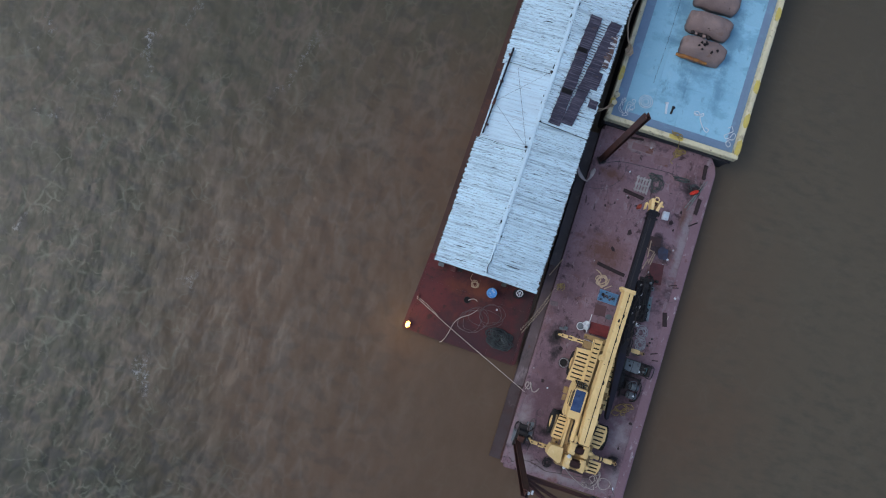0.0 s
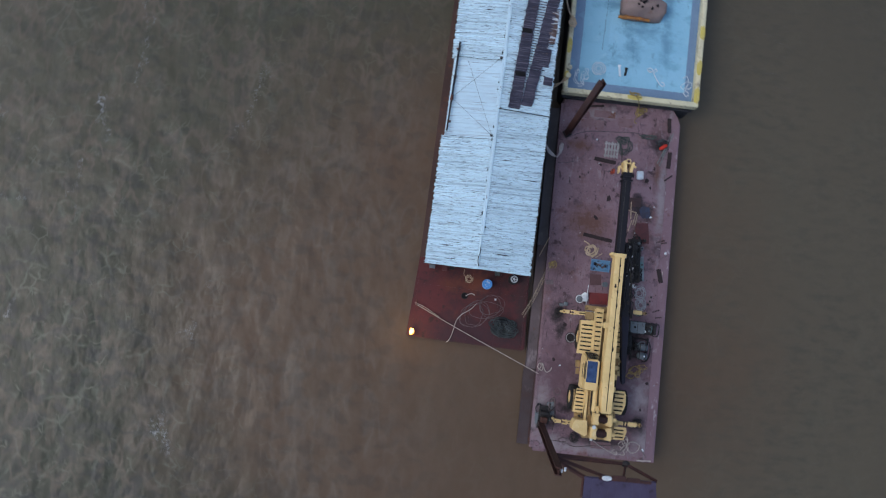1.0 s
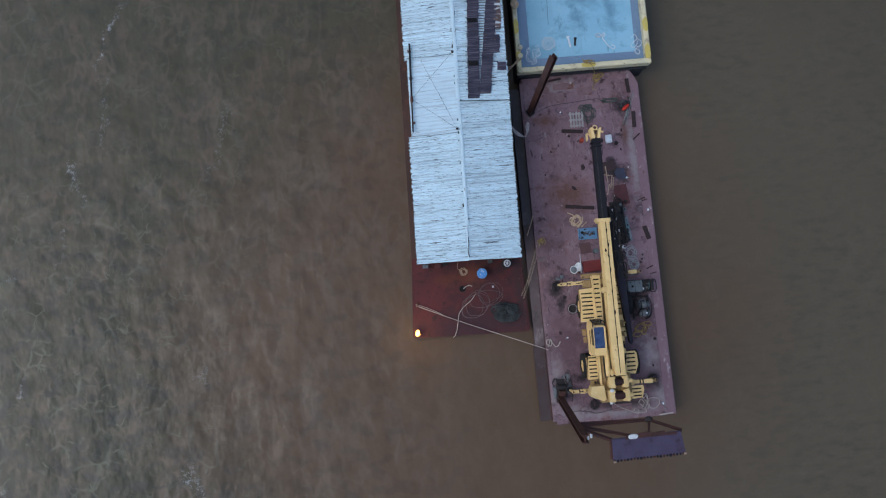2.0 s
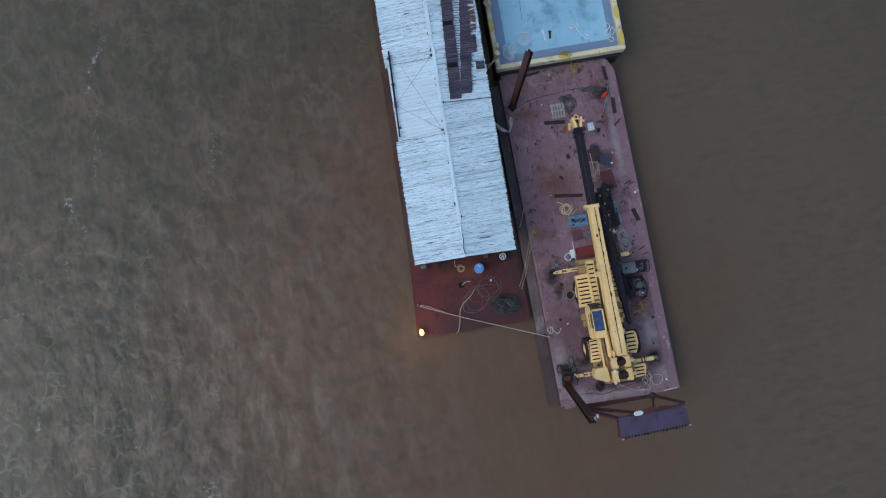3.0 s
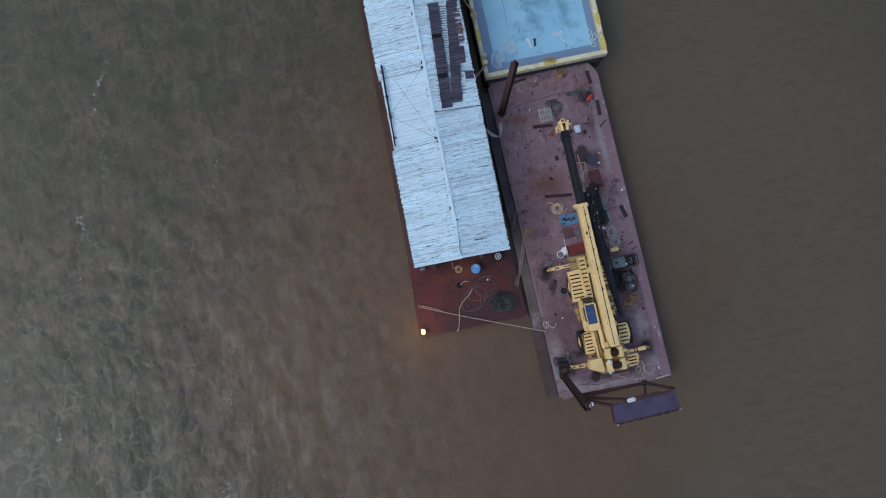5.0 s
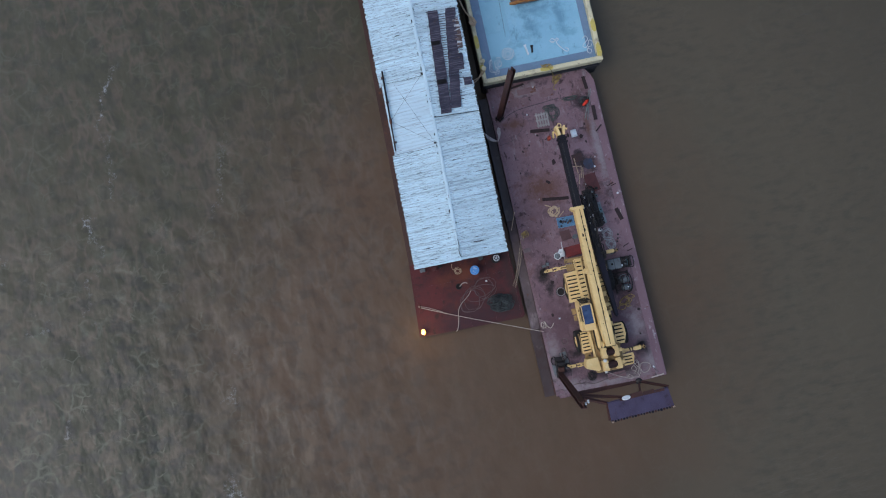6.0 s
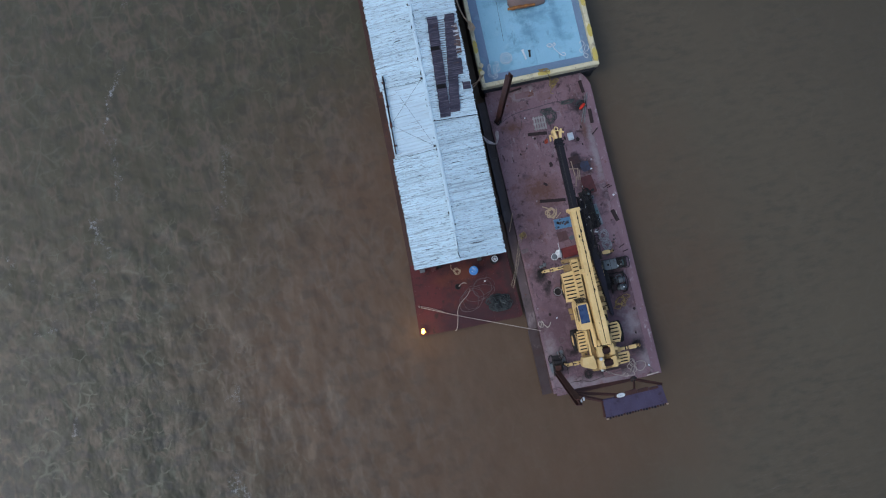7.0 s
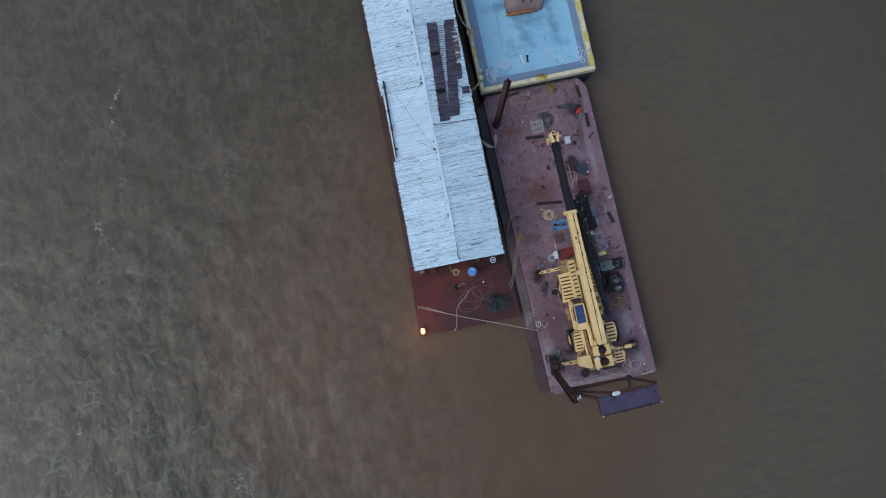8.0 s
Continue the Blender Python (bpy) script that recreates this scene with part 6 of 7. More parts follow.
chain_thing("chain_line", [(6.08, 0.05, DECK + 0.06), (5.75, -0.9, 1.1), (5.32, -2.0, 0.97), (4.80, -3.15, RED + 0.08)], M_CHAIN_GREY, "tan grey chain led from deck to deck", group="deck chains")
rope_thing("chain_heap", coil_points((6.15, 0.14), 0.05, 0.19, 3, DECK + 0.05, 0.06, 8), 0.022, M_CHAIN, "rusty yellow chain heaped at the deck edge", "chain")
rope_thing("chain_heap", [(6.1, 0.2, DECK + 0.05), (6.3, 0.35, DECK + 0.04), (6.42, 0.1, DECK + 0.04), (6.32, -0.1, DECK + 0.03)], 0.024, M_CHAIN, "rusty yellow chain heaped at the deck edge", "chain")
rope_thing("barge_rope", [(5.05, 10.95, 1.7), (5.6, 11.0, 2.2), (6.02, 11.22, RIM + 0.1), (6.05, 11.5, RIM + 0.12), (5.9, 11.3, RIM + 0.1), (5.5, 10.9, 2.1), (5.0, 10.75, 1.6)], 0.045, M_ROPE_TAN, "worn tan rope round the mooring bitts")
rope_thing("barge_rope", [(5.75, 18.2, RIM), (5.55, 16.8, RIM - 0.1), (5.72, 15.6, RIM + 0.05), (6.05, 14.9, RIM + 0.06), (6.15, 14.6, RIM + 0.05)], 0.05, M_ROPE_TAN, "worn tan rope along the coaming")
rope_thing("rope_bundle", coil_points((6.06, 14.75), 0.06, 0.24, 4, RIM + 0.03, 0.05, 14, squash=1.5), 0.035, M_ROPE_TAN, "bundled tan rope on the coaming")

# ---- on the blue deck ----
B = BLUE + 0.03
for r in (0.17, 0.30, 0.40):
    rope_thing("rope_ring", [(7.92 + r * math.cos(2 * math.pi * i / 16) * rng.uniform(0.96, 1.04), 12.20 + r * math.sin(2 * math.pi * i / 16) * rng.uniform(0.96, 1.04), B) for i in range(16)], 0.022, M_ROPE_BLUE, "flat coil of pale rope on the blue deck", closed=True, group="flat rope coil", steps=3)
for x, y, a, L, mt, lb in ((9.20, 12.18, 8, 0.72, M_ROPE_BLUE, "pale grey steel bar on the blue deck"), (9.57, 12.15, -8, 0.50, M_GREASE, "dark steel bar on the blue deck")):
    bm = bmesh.new()
    box(bm, (-0.06, -L / 2, 0), (0.06, L / 2, 0.07), 0.012)
    box(bm, (-0.09, L / 2 - 0.10, 0), (0.09, L / 2, 0.09), 0.012)
    ob = tagged(part("steel_bar", bm, mt), lb, "bar", "loose bars")
    ob.matrix_world = pose(x, y, BLUE, 0, 0, a)
rope_thing("rope_heap", [(10.85, 12.42, B), (11.05, 12.52, B), (11.22, 12.38, B), (11.05, 12.24, B), (10.88, 12.36, B + 0.02), (11.18, 12.30, B + 0.03), (11.38, 12.50, B), (11.44, 12.36, B), (11.28, 12.22, B), (11.46, 11.85, B), (11.72, 11.52, B), (11.90, 11.45, B), (11.95, 11.62, B), (11.75, 11.70, B)], 0.028, M_ROPE_BLUE, "pale rope tossed on the blue deck")
rope_thing("rope_heap", [(13.05, 12.05, B), (13.25, 12.2, B), (13.38, 11.95, B), (13.15, 11.75, B), (12.95, 11.55, B), (13.1, 11.4, B), (13.3, 11.55, B), (13.45, 11.85, B), (13.62, 11.7, B), (13.5, 11.45, B), (13.3, 11.4, B), (13.15, 11.15, B), (13.32, 10.95, B), (13.45, 11.15, B), (13.25, 11.3, B)], 0.020, M_ROPE_BLUE, "pale rope tossed on the blue deck")
for k, (cx, cy, w, d) in enumerate(((6.62, 11.62, 0.20, 0.55), (6.98, 11.45, 0.22, 0.50), (7.22, 11.75, 0.16, 0.42))):
    q = random.Random(70 + k)
    pts = [(cx + w * math.sin(1.9 * i + k) * q.uniform(0.5, 1.1), cy + d * math.cos(0.8 * i + k) * q.uniform(0.7, 1.1), B + 0.012 * (i % 3)) for i in range(11)]
    rope_thing("rope_heap", pts, 0.016, M_ROPE_BLUE, "pale rope tossed on the blue deck")
rope_thing("yellow_rope", [(9.75, 10.82, RIM + 0.05), (10.0, 10.66, RIM + 0.06), (10.35, 10.72, RIM + 0.06), (10.5, 10.5, RIM + 0.05), (10.2, 10.52, RIM + 0.07), (9.9, 10.70, RIM + 0.09), (10.3, 10.40, RIM + 0.05), (10.5, 10.15, 2.0), (10.72, 9.95, DECK + 0.05), (11.05, 9.98, DECK + 0.04), (10.75, 9.75, DECK + 0.04), (10.45, 9.35, DECK + 0.04), (10.62, 9.2, DECK + 0.04)], 0.024, M_YELLOW_ROPE, "dirty yellow rope hung over the coaming")
net_heap("yellow_rope", 10.02, 10.64, 0.34, 0.13, 18, M_YELLOW_ROPE, "dirty yellow rope bunched over the coaming", "rope", 951, 0.026, RIM)
net_heap("yellow_rope", 10.95, 10.05, 0.36, 0.20, 20, M_YELLOW_ROPE, "dirty yellow rope heaped on the mauve deck", "rope", 952, 0.022)
rope_thing("yellow_rope", coil_points((10.72, 9.92), 0.08, 0.26, 3, DECK + 0.05, 0.06, 91), 0.028, M_YELLOW_ROPE, "dirty yellow rope heaped on the mauve deck")
bm = bmesh.new()
tube(bm, [(8.05, 13.4, B - 0.01), (8.2, 16.0, B - 0.01), (8.28, 19.0, B - 0.01), (8.3, 24.0, B - 0.01)], 0.009, 5)
tagged(part("deck_cable", bm, M_GREASE), "thin dark cable along the blue deck", "cable")


def cargo_block(y, seed, lip, drop=0.0):
    """A rust-brown saddle-shaped steel block with flared corners."""
    q = random.Random(seed)
    th = empty("steel_block", pose(10.30 + q.uniform(-0.06, 0.06), y, BLUE, 0, 0, -1.5 + q.uniform(-1.5, 1.5)), "rust brown saddle-shaped steel block on the blue deck", "steel block", "row of rusty blocks")
    bm = bmesh.new()
    nx, ny = 18, 10
    top, base = [], []
    for j in range(ny + 1):
        v = j / ny * 2 - 1
        rt, rb2 = [], []
        for i in range(nx + 1):
            u = i / nx * 2 - 1
            flare = 0.71 - 0.07 * u ** 6
            x = u * (1.34 - 0.13 * v ** 4)
            yy = v * flare + 0.05 * u * (1 - v * v) + 0.07 * noise.noise(Vector((u * 2.5, v * 1.2, seed * 2.3)))
            x += 0.10 * noise.noise(Vector((v * 2.0, u, seed * 5.3)))
            z = 0.90 - 0.26 * v * v - 0.22 * v ** 4 - 0.20 * u ** 6 + (0.07 if abs(u) < 0.55 and abs(v) < 0.55 else 0.0) + 0.05 * math.cos(3 * u) + 0.12 * noise.noise(Vector((x * 1.7, yy * 2.4, seed * 3.1))) + 0.05 * noise.noise(Vector((x * 5.0, yy * 5.0, seed * 1.7)))
            if lip and v < -0.45:
                z -= 0.25 * (-0.45 - v) / 0.55
            rt.append(bm.verts.new((x, yy, z)))
            rb2.append(bm.verts.new((x * 0.97, yy * 0.97, 0.0)))
        top.append(rt)
        base.append(rb2)
    for j in range(ny):
        for i in range(nx):
            bm.faces.new((top[j][i], top[j][i + 1], top[j + 1][i + 1], top[j + 1][i]))
    loop_t = top[0] + [r[-1] for r in top[1:]] + top[-1][-2::-1] + [r[0] for r in top[-2:0:-1]]
    loop_b = base[0] + [r[-1] for r in base[1:]] + base[-1][-2::-1] + [r[0] for r in base[-2:0:-1]]
    n = len(loop_t)
    for i in range(n):
        bm.faces.new((loop_t[i], loop_t[(i + 1) % n], loop_b[(i + 1) % n], loop_b[i]))
    bm.faces.new(loop_b)
    for v in [v for r in base[1:-1] for v in r[1:-1]]:
        bm.verts.remove(v)
    body_ = part("body", bm, M_CARGO, th, smooth=True)
    if lip:
        bm = bmesh.new()
        edge = smooth_line([(-1.40, -0.68, 0.34), (-1.1, -0.72, 0.40), (-0.7, -0.70, 0.44), (-0.3, -0.72, 0.43), (0.0, -0.70, 0.42), (0.45, -0.73, 0.36)])
        tube(bm, edge, 0.10, 8)
        for v in bm.verts:
            v.co += Vector(noise.noise_vector(v.co * 5.0)) * 0.06
        part("lip", bm, M_ORANGE, body_, "orange rusted lip", True)
        for hx, hy, hw in ((-0.30, 0.18, 0.10), (-0.12, 0.10, 0.12), (0.02, 0.15, 0.09), (-0.38, -0.06, 0.08), (-0.18, -0.22, 0.09), (0.42, -0.20, 0.10), (0.72, 0.02, 0.10), (-0.05, 0.28, 0.08)):
            z = 0.80 + 0.05 * math.cos(3 * hx / 1.36)
            bm = bmesh.new()
            pts_ = [(hx + hw * q.uniform(0.4, 1.2) * math.cos(2 * math.pi * i / 7), hy + 0.8 * hw * q.uniform(0.4, 1.2) * math.sin(2 * math.pi * i / 7)) for i in range(7)]
            prism(bm, pts_, z, z + 0.215)
            part("scrap", bm, M_BLACKISH, body_, "dark scrap on the block")


for k in range(5):
    cargo_block(16.05 + 1.66 * k, 31 + k, k == 0)
for k in range(5):
    q = random.Random(130 + k)
    bm = bmesh.new()
    bmesh.ops.create_icosphere(bm, subdivisions=1, radius=0.10 + 0.05 * q.random())
    for v in bm.verts:
        v.co = v.co * q.uniform(0.8, 1.2)
        v.co.z = v.co.z * 0.7 + 0.08
    ob = tagged(part("scrap_lump", bm, M_CARGO if k % 2 else M_GREASE), "dark scrap lump lying between rusty blocks", "scrap", "scrap between blocks")
    ob.matrix_world = pose(9.35 + 0.26 * k + q.uniform(-0.08, 0.08), 16.92 + q.uniform(-0.06, 0.06), BLUE + 0.42, 0, 0, q.uniform(0, 90))

# ---- on the mauve deck, north part ----
pallet = empty("wooden_pallet", pose(9.18, 7.42, DECK, 0, 0, -2) @ Matrix.Diagonal((0.85, 0.88, 1, 1)), "weathered pale wooden pallet on the mauve deck", "pallet")
for x in (-0.42, 0.0, 0.42):
    part("bearer", boxed((-0.5, x - 0.05, 0), (0.5, x + 0.05, 0.09)), M_WOOD, pallet)
for k in range(5):
    part("board", boxed((-0.46 + 0.21 * k, -0.56, 0.09), (-0.34 + 0.21 * k, 0.56 - 0.05 * (k % 2), 0.12), 0.004), M_WOOD, pallet)


net_heap("netting_heap", 9.95, 7.75, 0.52, 0.62, 46, M_NET, "grey green netting heaped beside the pallet", "netting", 201)
net_heap("netting_heap", 9.75, 8.05, 0.45, 0.28, 24, M_NET, "grey green netting heaped beside the pallet", "netting", 202)
net_heap("netting_strip", 11.35, 8.42, 0.62, 0.14, 34, M_NET, "strip of grey green netting on the deck", "netting", 203)
net_heap("netting_strip", 12.25, 8.12, 0.42, 0.26, 30, M_ROPE_DARK, "dark netting heaped on the deck", "netting", 204)
buoy = empty("red_buoy", pose(12.30, 7.86, DECK, 0, 0, 36) @ Matrix.Diagonal((0.8, 0.85, 0.85, 1)), "bright red plastic buoy lying on the deck", "buoy")
bm = bmesh.new()
tube(bm, [(-0.34, 0, 0.15), (-0.28, 0, 0.15), (-0.15, 0, 0.15), (0.15, 0, 0.15), (0.28, 0, 0.15), (0.36, 0, 0.15)], 0.135, 12)
for v in bm.verts:
    f = max(0.25, 1 - (abs(v.co.x) / 0.40) ** 3)
    v.co.y *= f
    v.co.z = 0.15 + (v.co.z - 0.15) * f
part("body", bm, M_SIGNAL_RED, buoy, smooth=True)
bm = bmesh.new()
ring(bm, (0.38, 0, 0.15), 0.05, 0.015, 12, 6)
part("eye", bm, M_GREASE, buoy)
for k, (x0, y0, x1, y1) in enumerate(((12.90, 8.78, 12.16, 6.70), (12.74, 8.70, 12.28, 7.30), (12.40, 7.75, 12.00, 6.80))):
    ob = tagged(part("long_pole", tube(bmesh.new(), [(x0, y0, DECK + 0.05 + 0.02 * k), (x1, y1, DECK + 0.05 + 0.02 * k)], 0.022, 8), M_POLE), "faded grey green pole lying on the deck", "pole", "loose poles")
tagged(part("plank", boxed((-0.12, -0.50, 0), (0.12, 0.50, 0.06), 0.01), M_BOARD), "short dark plank lying on the deck", "plank").matrix_world = pose(12.74, 7.10, DECK, 0, 0, -3)
tagged(part("plank", boxed((-0.11, -0.45, 0), (0.11, 0.45, 0.06), 0.01), M_BOARD), "short dark plank lying on the deck", "plank").matrix_world = pose(12.62, 9.25, DECK, 0, 0, 4)
tagged(part("plank", boxed((-0.04, -0.30, 0), (0.04, 0.30, 0.05), 0.01), M_BOARD), "thin dark stick lying on the deck", "plank").matrix_world = pose(12.76, 6.0, DECK, 0, 0, -52)
tagged(part("plank", boxed((-0.13, -0.42, 0), (0.13, 0.42, 0.06), 0.01), M_BOARD), "short dark plank at the deck edge", "plank").matrix_world = pose(12.63, 0.02, DECK, 0, 0, 14)
tagged(part("plank", boxed((-0.03, -0.26, 0), (0.03, 0.26, 0.05), 0.01), M_BOARD), "thin dark stick lying on the deck", "plank").matrix_world = pose(12.55, 2.1, DECK, 0, 0, -70)
tagged(part("plank", boxed((-0.03, -0.22, 0), (0.03, 0.22, 0.05), 0.01), M_BOARD), "thin dark stick lying on the deck", "plank").matrix_world = pose(12.55, -2.1, DECK, 0, 0, -68)
tub = empty("white_tub", pose(10.99, 5.98, DECK, 0, 0, 2), "white plastic tub with a lid on the deck", "tub")
part("body", boxed((-0.17, -0.23, 0), (0.17, 0.23, 0.26), 0.04), M_WHITE, tub)
part("lid", boxed((-0.19, -0.25, 0.26), (0.19, 0.25, 0.30), 0.03), M_WHITE, tub)
part("lid_recess", boxed((-0.10, -0.08, 0.298), (0.10, 0.08, 0.306), 0.0), M_ROPE_BLUE, tub)
# dark I-beam lying near the boom tip and another near the collar
def i_beam(x, y, a, L, h, material, label):
    th = empty("i_beam", pose(x, y, DECK, 0, 0, a), label, "beam")
    part("flange", boxed((-L / 2, -0.10, 0), (L / 2, 0.10, 0.025)), material, th)
    part("flange", boxed((-L / 2, -0.10, h - 0.025), (L / 2, 0.10, h)), material, th)
    part("web", boxed((-L / 2, -0.015, 0.025), (L / 2, 0.015, h - 0.025)), material, th)


i_beam(8.85, 6.72, -8, 1.3, 0.14, M_BOARD, "short dark rusty steel beam on the deck")
i_beam(8.75, 1.98, -9, 1.75, 0.12, M_BOARD, "dark rusty steel beam lying beneath the boom")
for k, (x, y, a, s) in enumerate(((8.62, 6.45, 20, 0.10), (10.62, 6.0, 8, 0.13), (11.45, 5.72, 5, 0.17), (11.72, 5.3, 0, 0.08), (8.55, 3.2, 45, 0.17), (7.4, 5.6, 10, 0.08), (9.25, 4.4, 0, 0.2), (7.9, 5.9, 0, 0.07), (6.9, 4.2, 20, 0.07), (11.9, 6.5, 5, 0.10), (6.70, -5.5, 10, 0.12), (7.2, -3.4, 30, 0.14), (12.3, -6.4, 40, 0.11), (12.0, -8.0, 10, 0.09))):
    q = random.Random(300 + k)
    pts = [(s * q.uniform(0.5, 1.1) * math.cos(2 * math.pi * i / 5), s * q.uniform(0.5, 1.2) * math.sin(2 * math.pi * i / 5) * 1.25) for i in range(5)]
    ob = tagged(part("scrap_plate", prism(bmesh.new(), pts, 0, 0.018), M_BOARD), "small dark scrap plate lying on the deck", "scrap plate", "deck scraps")
    ob.matrix_world = pose(x, y, DECK, 0, 0, a)

# battens, blue mat, red plate
for k, (x0, y0, x1, y1) in enumerate(((10.62, 4.35, 10.66, 3.30), (10.30, 3.85, 10.98, 3.70), (10.95, 3.75, 10.78, 2.95), (11.02, 3.62, 10.90, 2.90), (10.70, 3.2, 10.52, 2.55))):
    ob = tagged(part("batten", tube(bmesh.new(), [(x0, y0, DECK + 0.05 + 0.03 * k), (x1, y1, DECK + 0.05 + 0.03 * k)], 0.032, 4), M_STICK), "pale timber batten tossed on the deck", "batten", "loose battens")
def sheet_on_deck(name, x, y, a, w, d, material, label, category, h=0.03, seed=0):
    q = random.Random(400 + seed)
    bm = bmesh.new()
    bmesh.ops.create_grid(bm, x_segments=8, y_segments=8, size=0.5)
    for v in bm.verts:
        v.co = Vector((v.co.x * w, v.co.y * d, h + 0.02 * noise.noise(Vector((v.co.x * 5, v.co.y * 5, seed)))))
    bmesh.ops.solidify(bm, geom=bm.faces[:], thickness=h)
    ob = tagged(part(name, bm, material), label, category)
    ob.matrix_world = pose(x, y, DECK + 0.012, 0, 0, a)
    return ob


q = random.Random(411)
mat_edge = [(0.34 * max(-0.9, min(0.9, 1.15 * math.cos(2 * math.pi * i / 16))) * q.uniform(0.85, 1.08), 0.40 * math.sin(2 * math.pi * i / 16) * q.uniform(0.85, 1.08)) for i in range(16)]
tagged(part("blue_mat", prism(bmesh.new(), mat_edge, 0, 0.03), surface("dark_blue_mat", (0.046, 0.060, 0.098), (0.050, 0.046, 0.062), 2.5, 0.8)), "dark blue ragged mat lying on the deck", "mat").matrix_world = pose(11.50, 3.78, DECK + 0.004, 0, 0, 10)
sheet_on_deck("grey_mat", 10.85, 4.35, 4, 0.7, 0.55, M_HULL, "dark mat lying on the deck", "mat", seed=6)
sheet_on_deck("red_plate", 11.40, 2.48, 6, 0.80, 1.25, M_RED_SHEET, "dark red painted plate lying on the deck", "plate", seed=2)
sheet_on_deck("red_plate", 9.05, -1.68, 2, 1.10, 0.68, M_RED_BRIGHT, "red painted plate before the crane", "plate", 0.12, 3)
sheet_on_deck("brown_plate", 8.81, -0.56, 4, 0.68, 0.64, M_BROWN_PLATE, "dark brown plate lying on the deck", "plate", seed=4)
sheet_on_deck("pale_plate", 6.08, -0.95, 4, 0.45, 0.28, M_ROPE_GREY, "pale grey plate at the deck edge", "plate", seed=5)
sheet_on_deck("grey_plate", 11.52, 0.35, 5.5, 0.28, 1.48, M_PALE_TEAL, "pale blue grey plate lying under hoses", "plate", seed=8)
tagged(part("edge_bar", boxed((-0.42, -0.035, 0), (0.42, 0.035, 0.05), 0.008), M_ROPE), "pale worn steel bar on the stern edge", "bar").matrix_world = pose(12.42, -10.90, DECK, 0, 0, 3)
tagged(part("edge_bar", boxed((-0.03, -0.38, 0), (0.03, 0.38, 0.04), 0.008), M_ROPE_GREY), "pale worn steel bar at the stern corner", "bar").matrix_world = pose(12.32, -10.42, DECK, 0, 0, 38)
rope_thing("rope_coil", coil_points((8.45, 1.18), 0.16, 0.36, 4.2, DECK + 0.05, 0.06, 33, squash=1.15), 0.036, M_ROPE_TAN, "tan rope coil on the mauve deck")
rope_thing("rope_tail", [(7.95, 1.72, DECK + 0.04), (8.15, 1.62, DECK + 0.04), (8.3, 1.5, DECK + 0.06), (8.4, 1.3, DECK + 0.08)], 0.036, M_ROPE_TAN, "tan rope tail leading to the coil")
rope_thing("rope_tail", [(8.7, 0.75, DECK + 0.04), (8.95, 0.95, DECK + 0.05), (9.1, 1.05, DECK + 0.04)], 0.026, M_ROPE_TAN, "tan rope tail leading to the coil")
tray = empty("blue_tray", pose(9.02, 0.31, DECK, 0, 0, -2), "blue painted steel tray full of dark gear", "tray")
part("base", boxed((-0.56, -0.34, 0), (0.56, 0.34, 0.03)), M_BLUE_TRAY, tray)
for lo, hi in (((-0.56, -0.34, 0.03), (0.56, -0.30, 0.20)), ((-0.56, 0.30, 0.03), (0.56, 0.34, 0.20)), ((-0.56, -0.30, 0.03), (-0.52, 0.30, 0.20)), ((0.52, -0.30, 0.03), (0.56, 0.30, 0.20))):
    part("side", boxed(lo, hi, 0.006), M_BLUE_TRAY, tray)
for k in range(5):
    q = random.Random(500 + k)
    bm = bmesh.new()
    disc(bm, (-0.30 + 0.15 * k, q.uniform(-0.14, 0.14), 0.03), q.uniform(0.06, 0.11), q.uniform(0.08, 0.18), 10, 0.06, bevel=0.015)
    tube(bm, smooth_line([(-0.30 + 0.15 * k, 0.0, 0.18), (-0.22 + 0.15 * k, q.uniform(-0.2, 0.2), 0.22), (-0.12 + 0.13 * k, q.uniform(-0.2, 0.2), 0.14)]), 0.02, 5)
    tagged(part("shackle_pot", bm, M_ROPE_GREY if k % 2 else M_GREASE), "greasy iron pot in the blue tray", "iron pot", "gear in the tray").matrix_world = tray.matrix_world
bucket = empty("white_sack", pose(8.14, -1.68, DECK, 0, 0, 10), "crumpled white sack by a grey pail", "sack")
bm = bmesh.new()
bmesh.ops.create_icosphere(bm, subdivisions=3, radius=0.28)
for v in bm.verts:
    v.co += Vector(noise.noise_vector(v.co * 5)) * 0.13
    v.co = Vector((v.co.x * 0.72 + 0.08, v.co.y * 0.95, max(0.0, v.co.z * 0.7 + 0.17)))
part("body", bm, M_WHITE, bucket)
pail = empty("steel_pail", pose(7.90, -1.80, DECK), "grey open pail with a white rim beside the sack", "pail")
bm = bmesh.new()
disc(bm, (0, 0, 0), 0.17, 0.30, 22, 0.21)
part("body", bm, M_GREY, pail)
part("rim", ring(bmesh.new(), (0, 0, 0.305), 0.215, 0.026, 22, 6), M_WHITE, pail, "white rim")
part("inside", disc(bmesh.new(), (0, 0, 0.29), 0.185, 0.014, 20), M_PALE_PLATE, pail, "grey inside")
tagged(part("white_pole", tube(bmesh.new(), [(8.28, -0.95, DECK + 0.7), (8.32, -2.05, DECK + 0.25)], 0.022, 6), M_WHITE), "thin white pole leaning before the crane", "pole")
th = empty("paint_tin", pose(9.36, -0.80, DECK), "dull grey round tin beneath the boom", "tin")
part("body", disc(bmesh.new(), (0, 0, 0), 0.15, 0.32, 18, bevel=0.015), M_GREY, th)
bm = bmesh.new()
ring(bm, (0, 0, 0.32), 0.14, 0.012, 18, 5)
part("rim", bm, M_GREY, th)

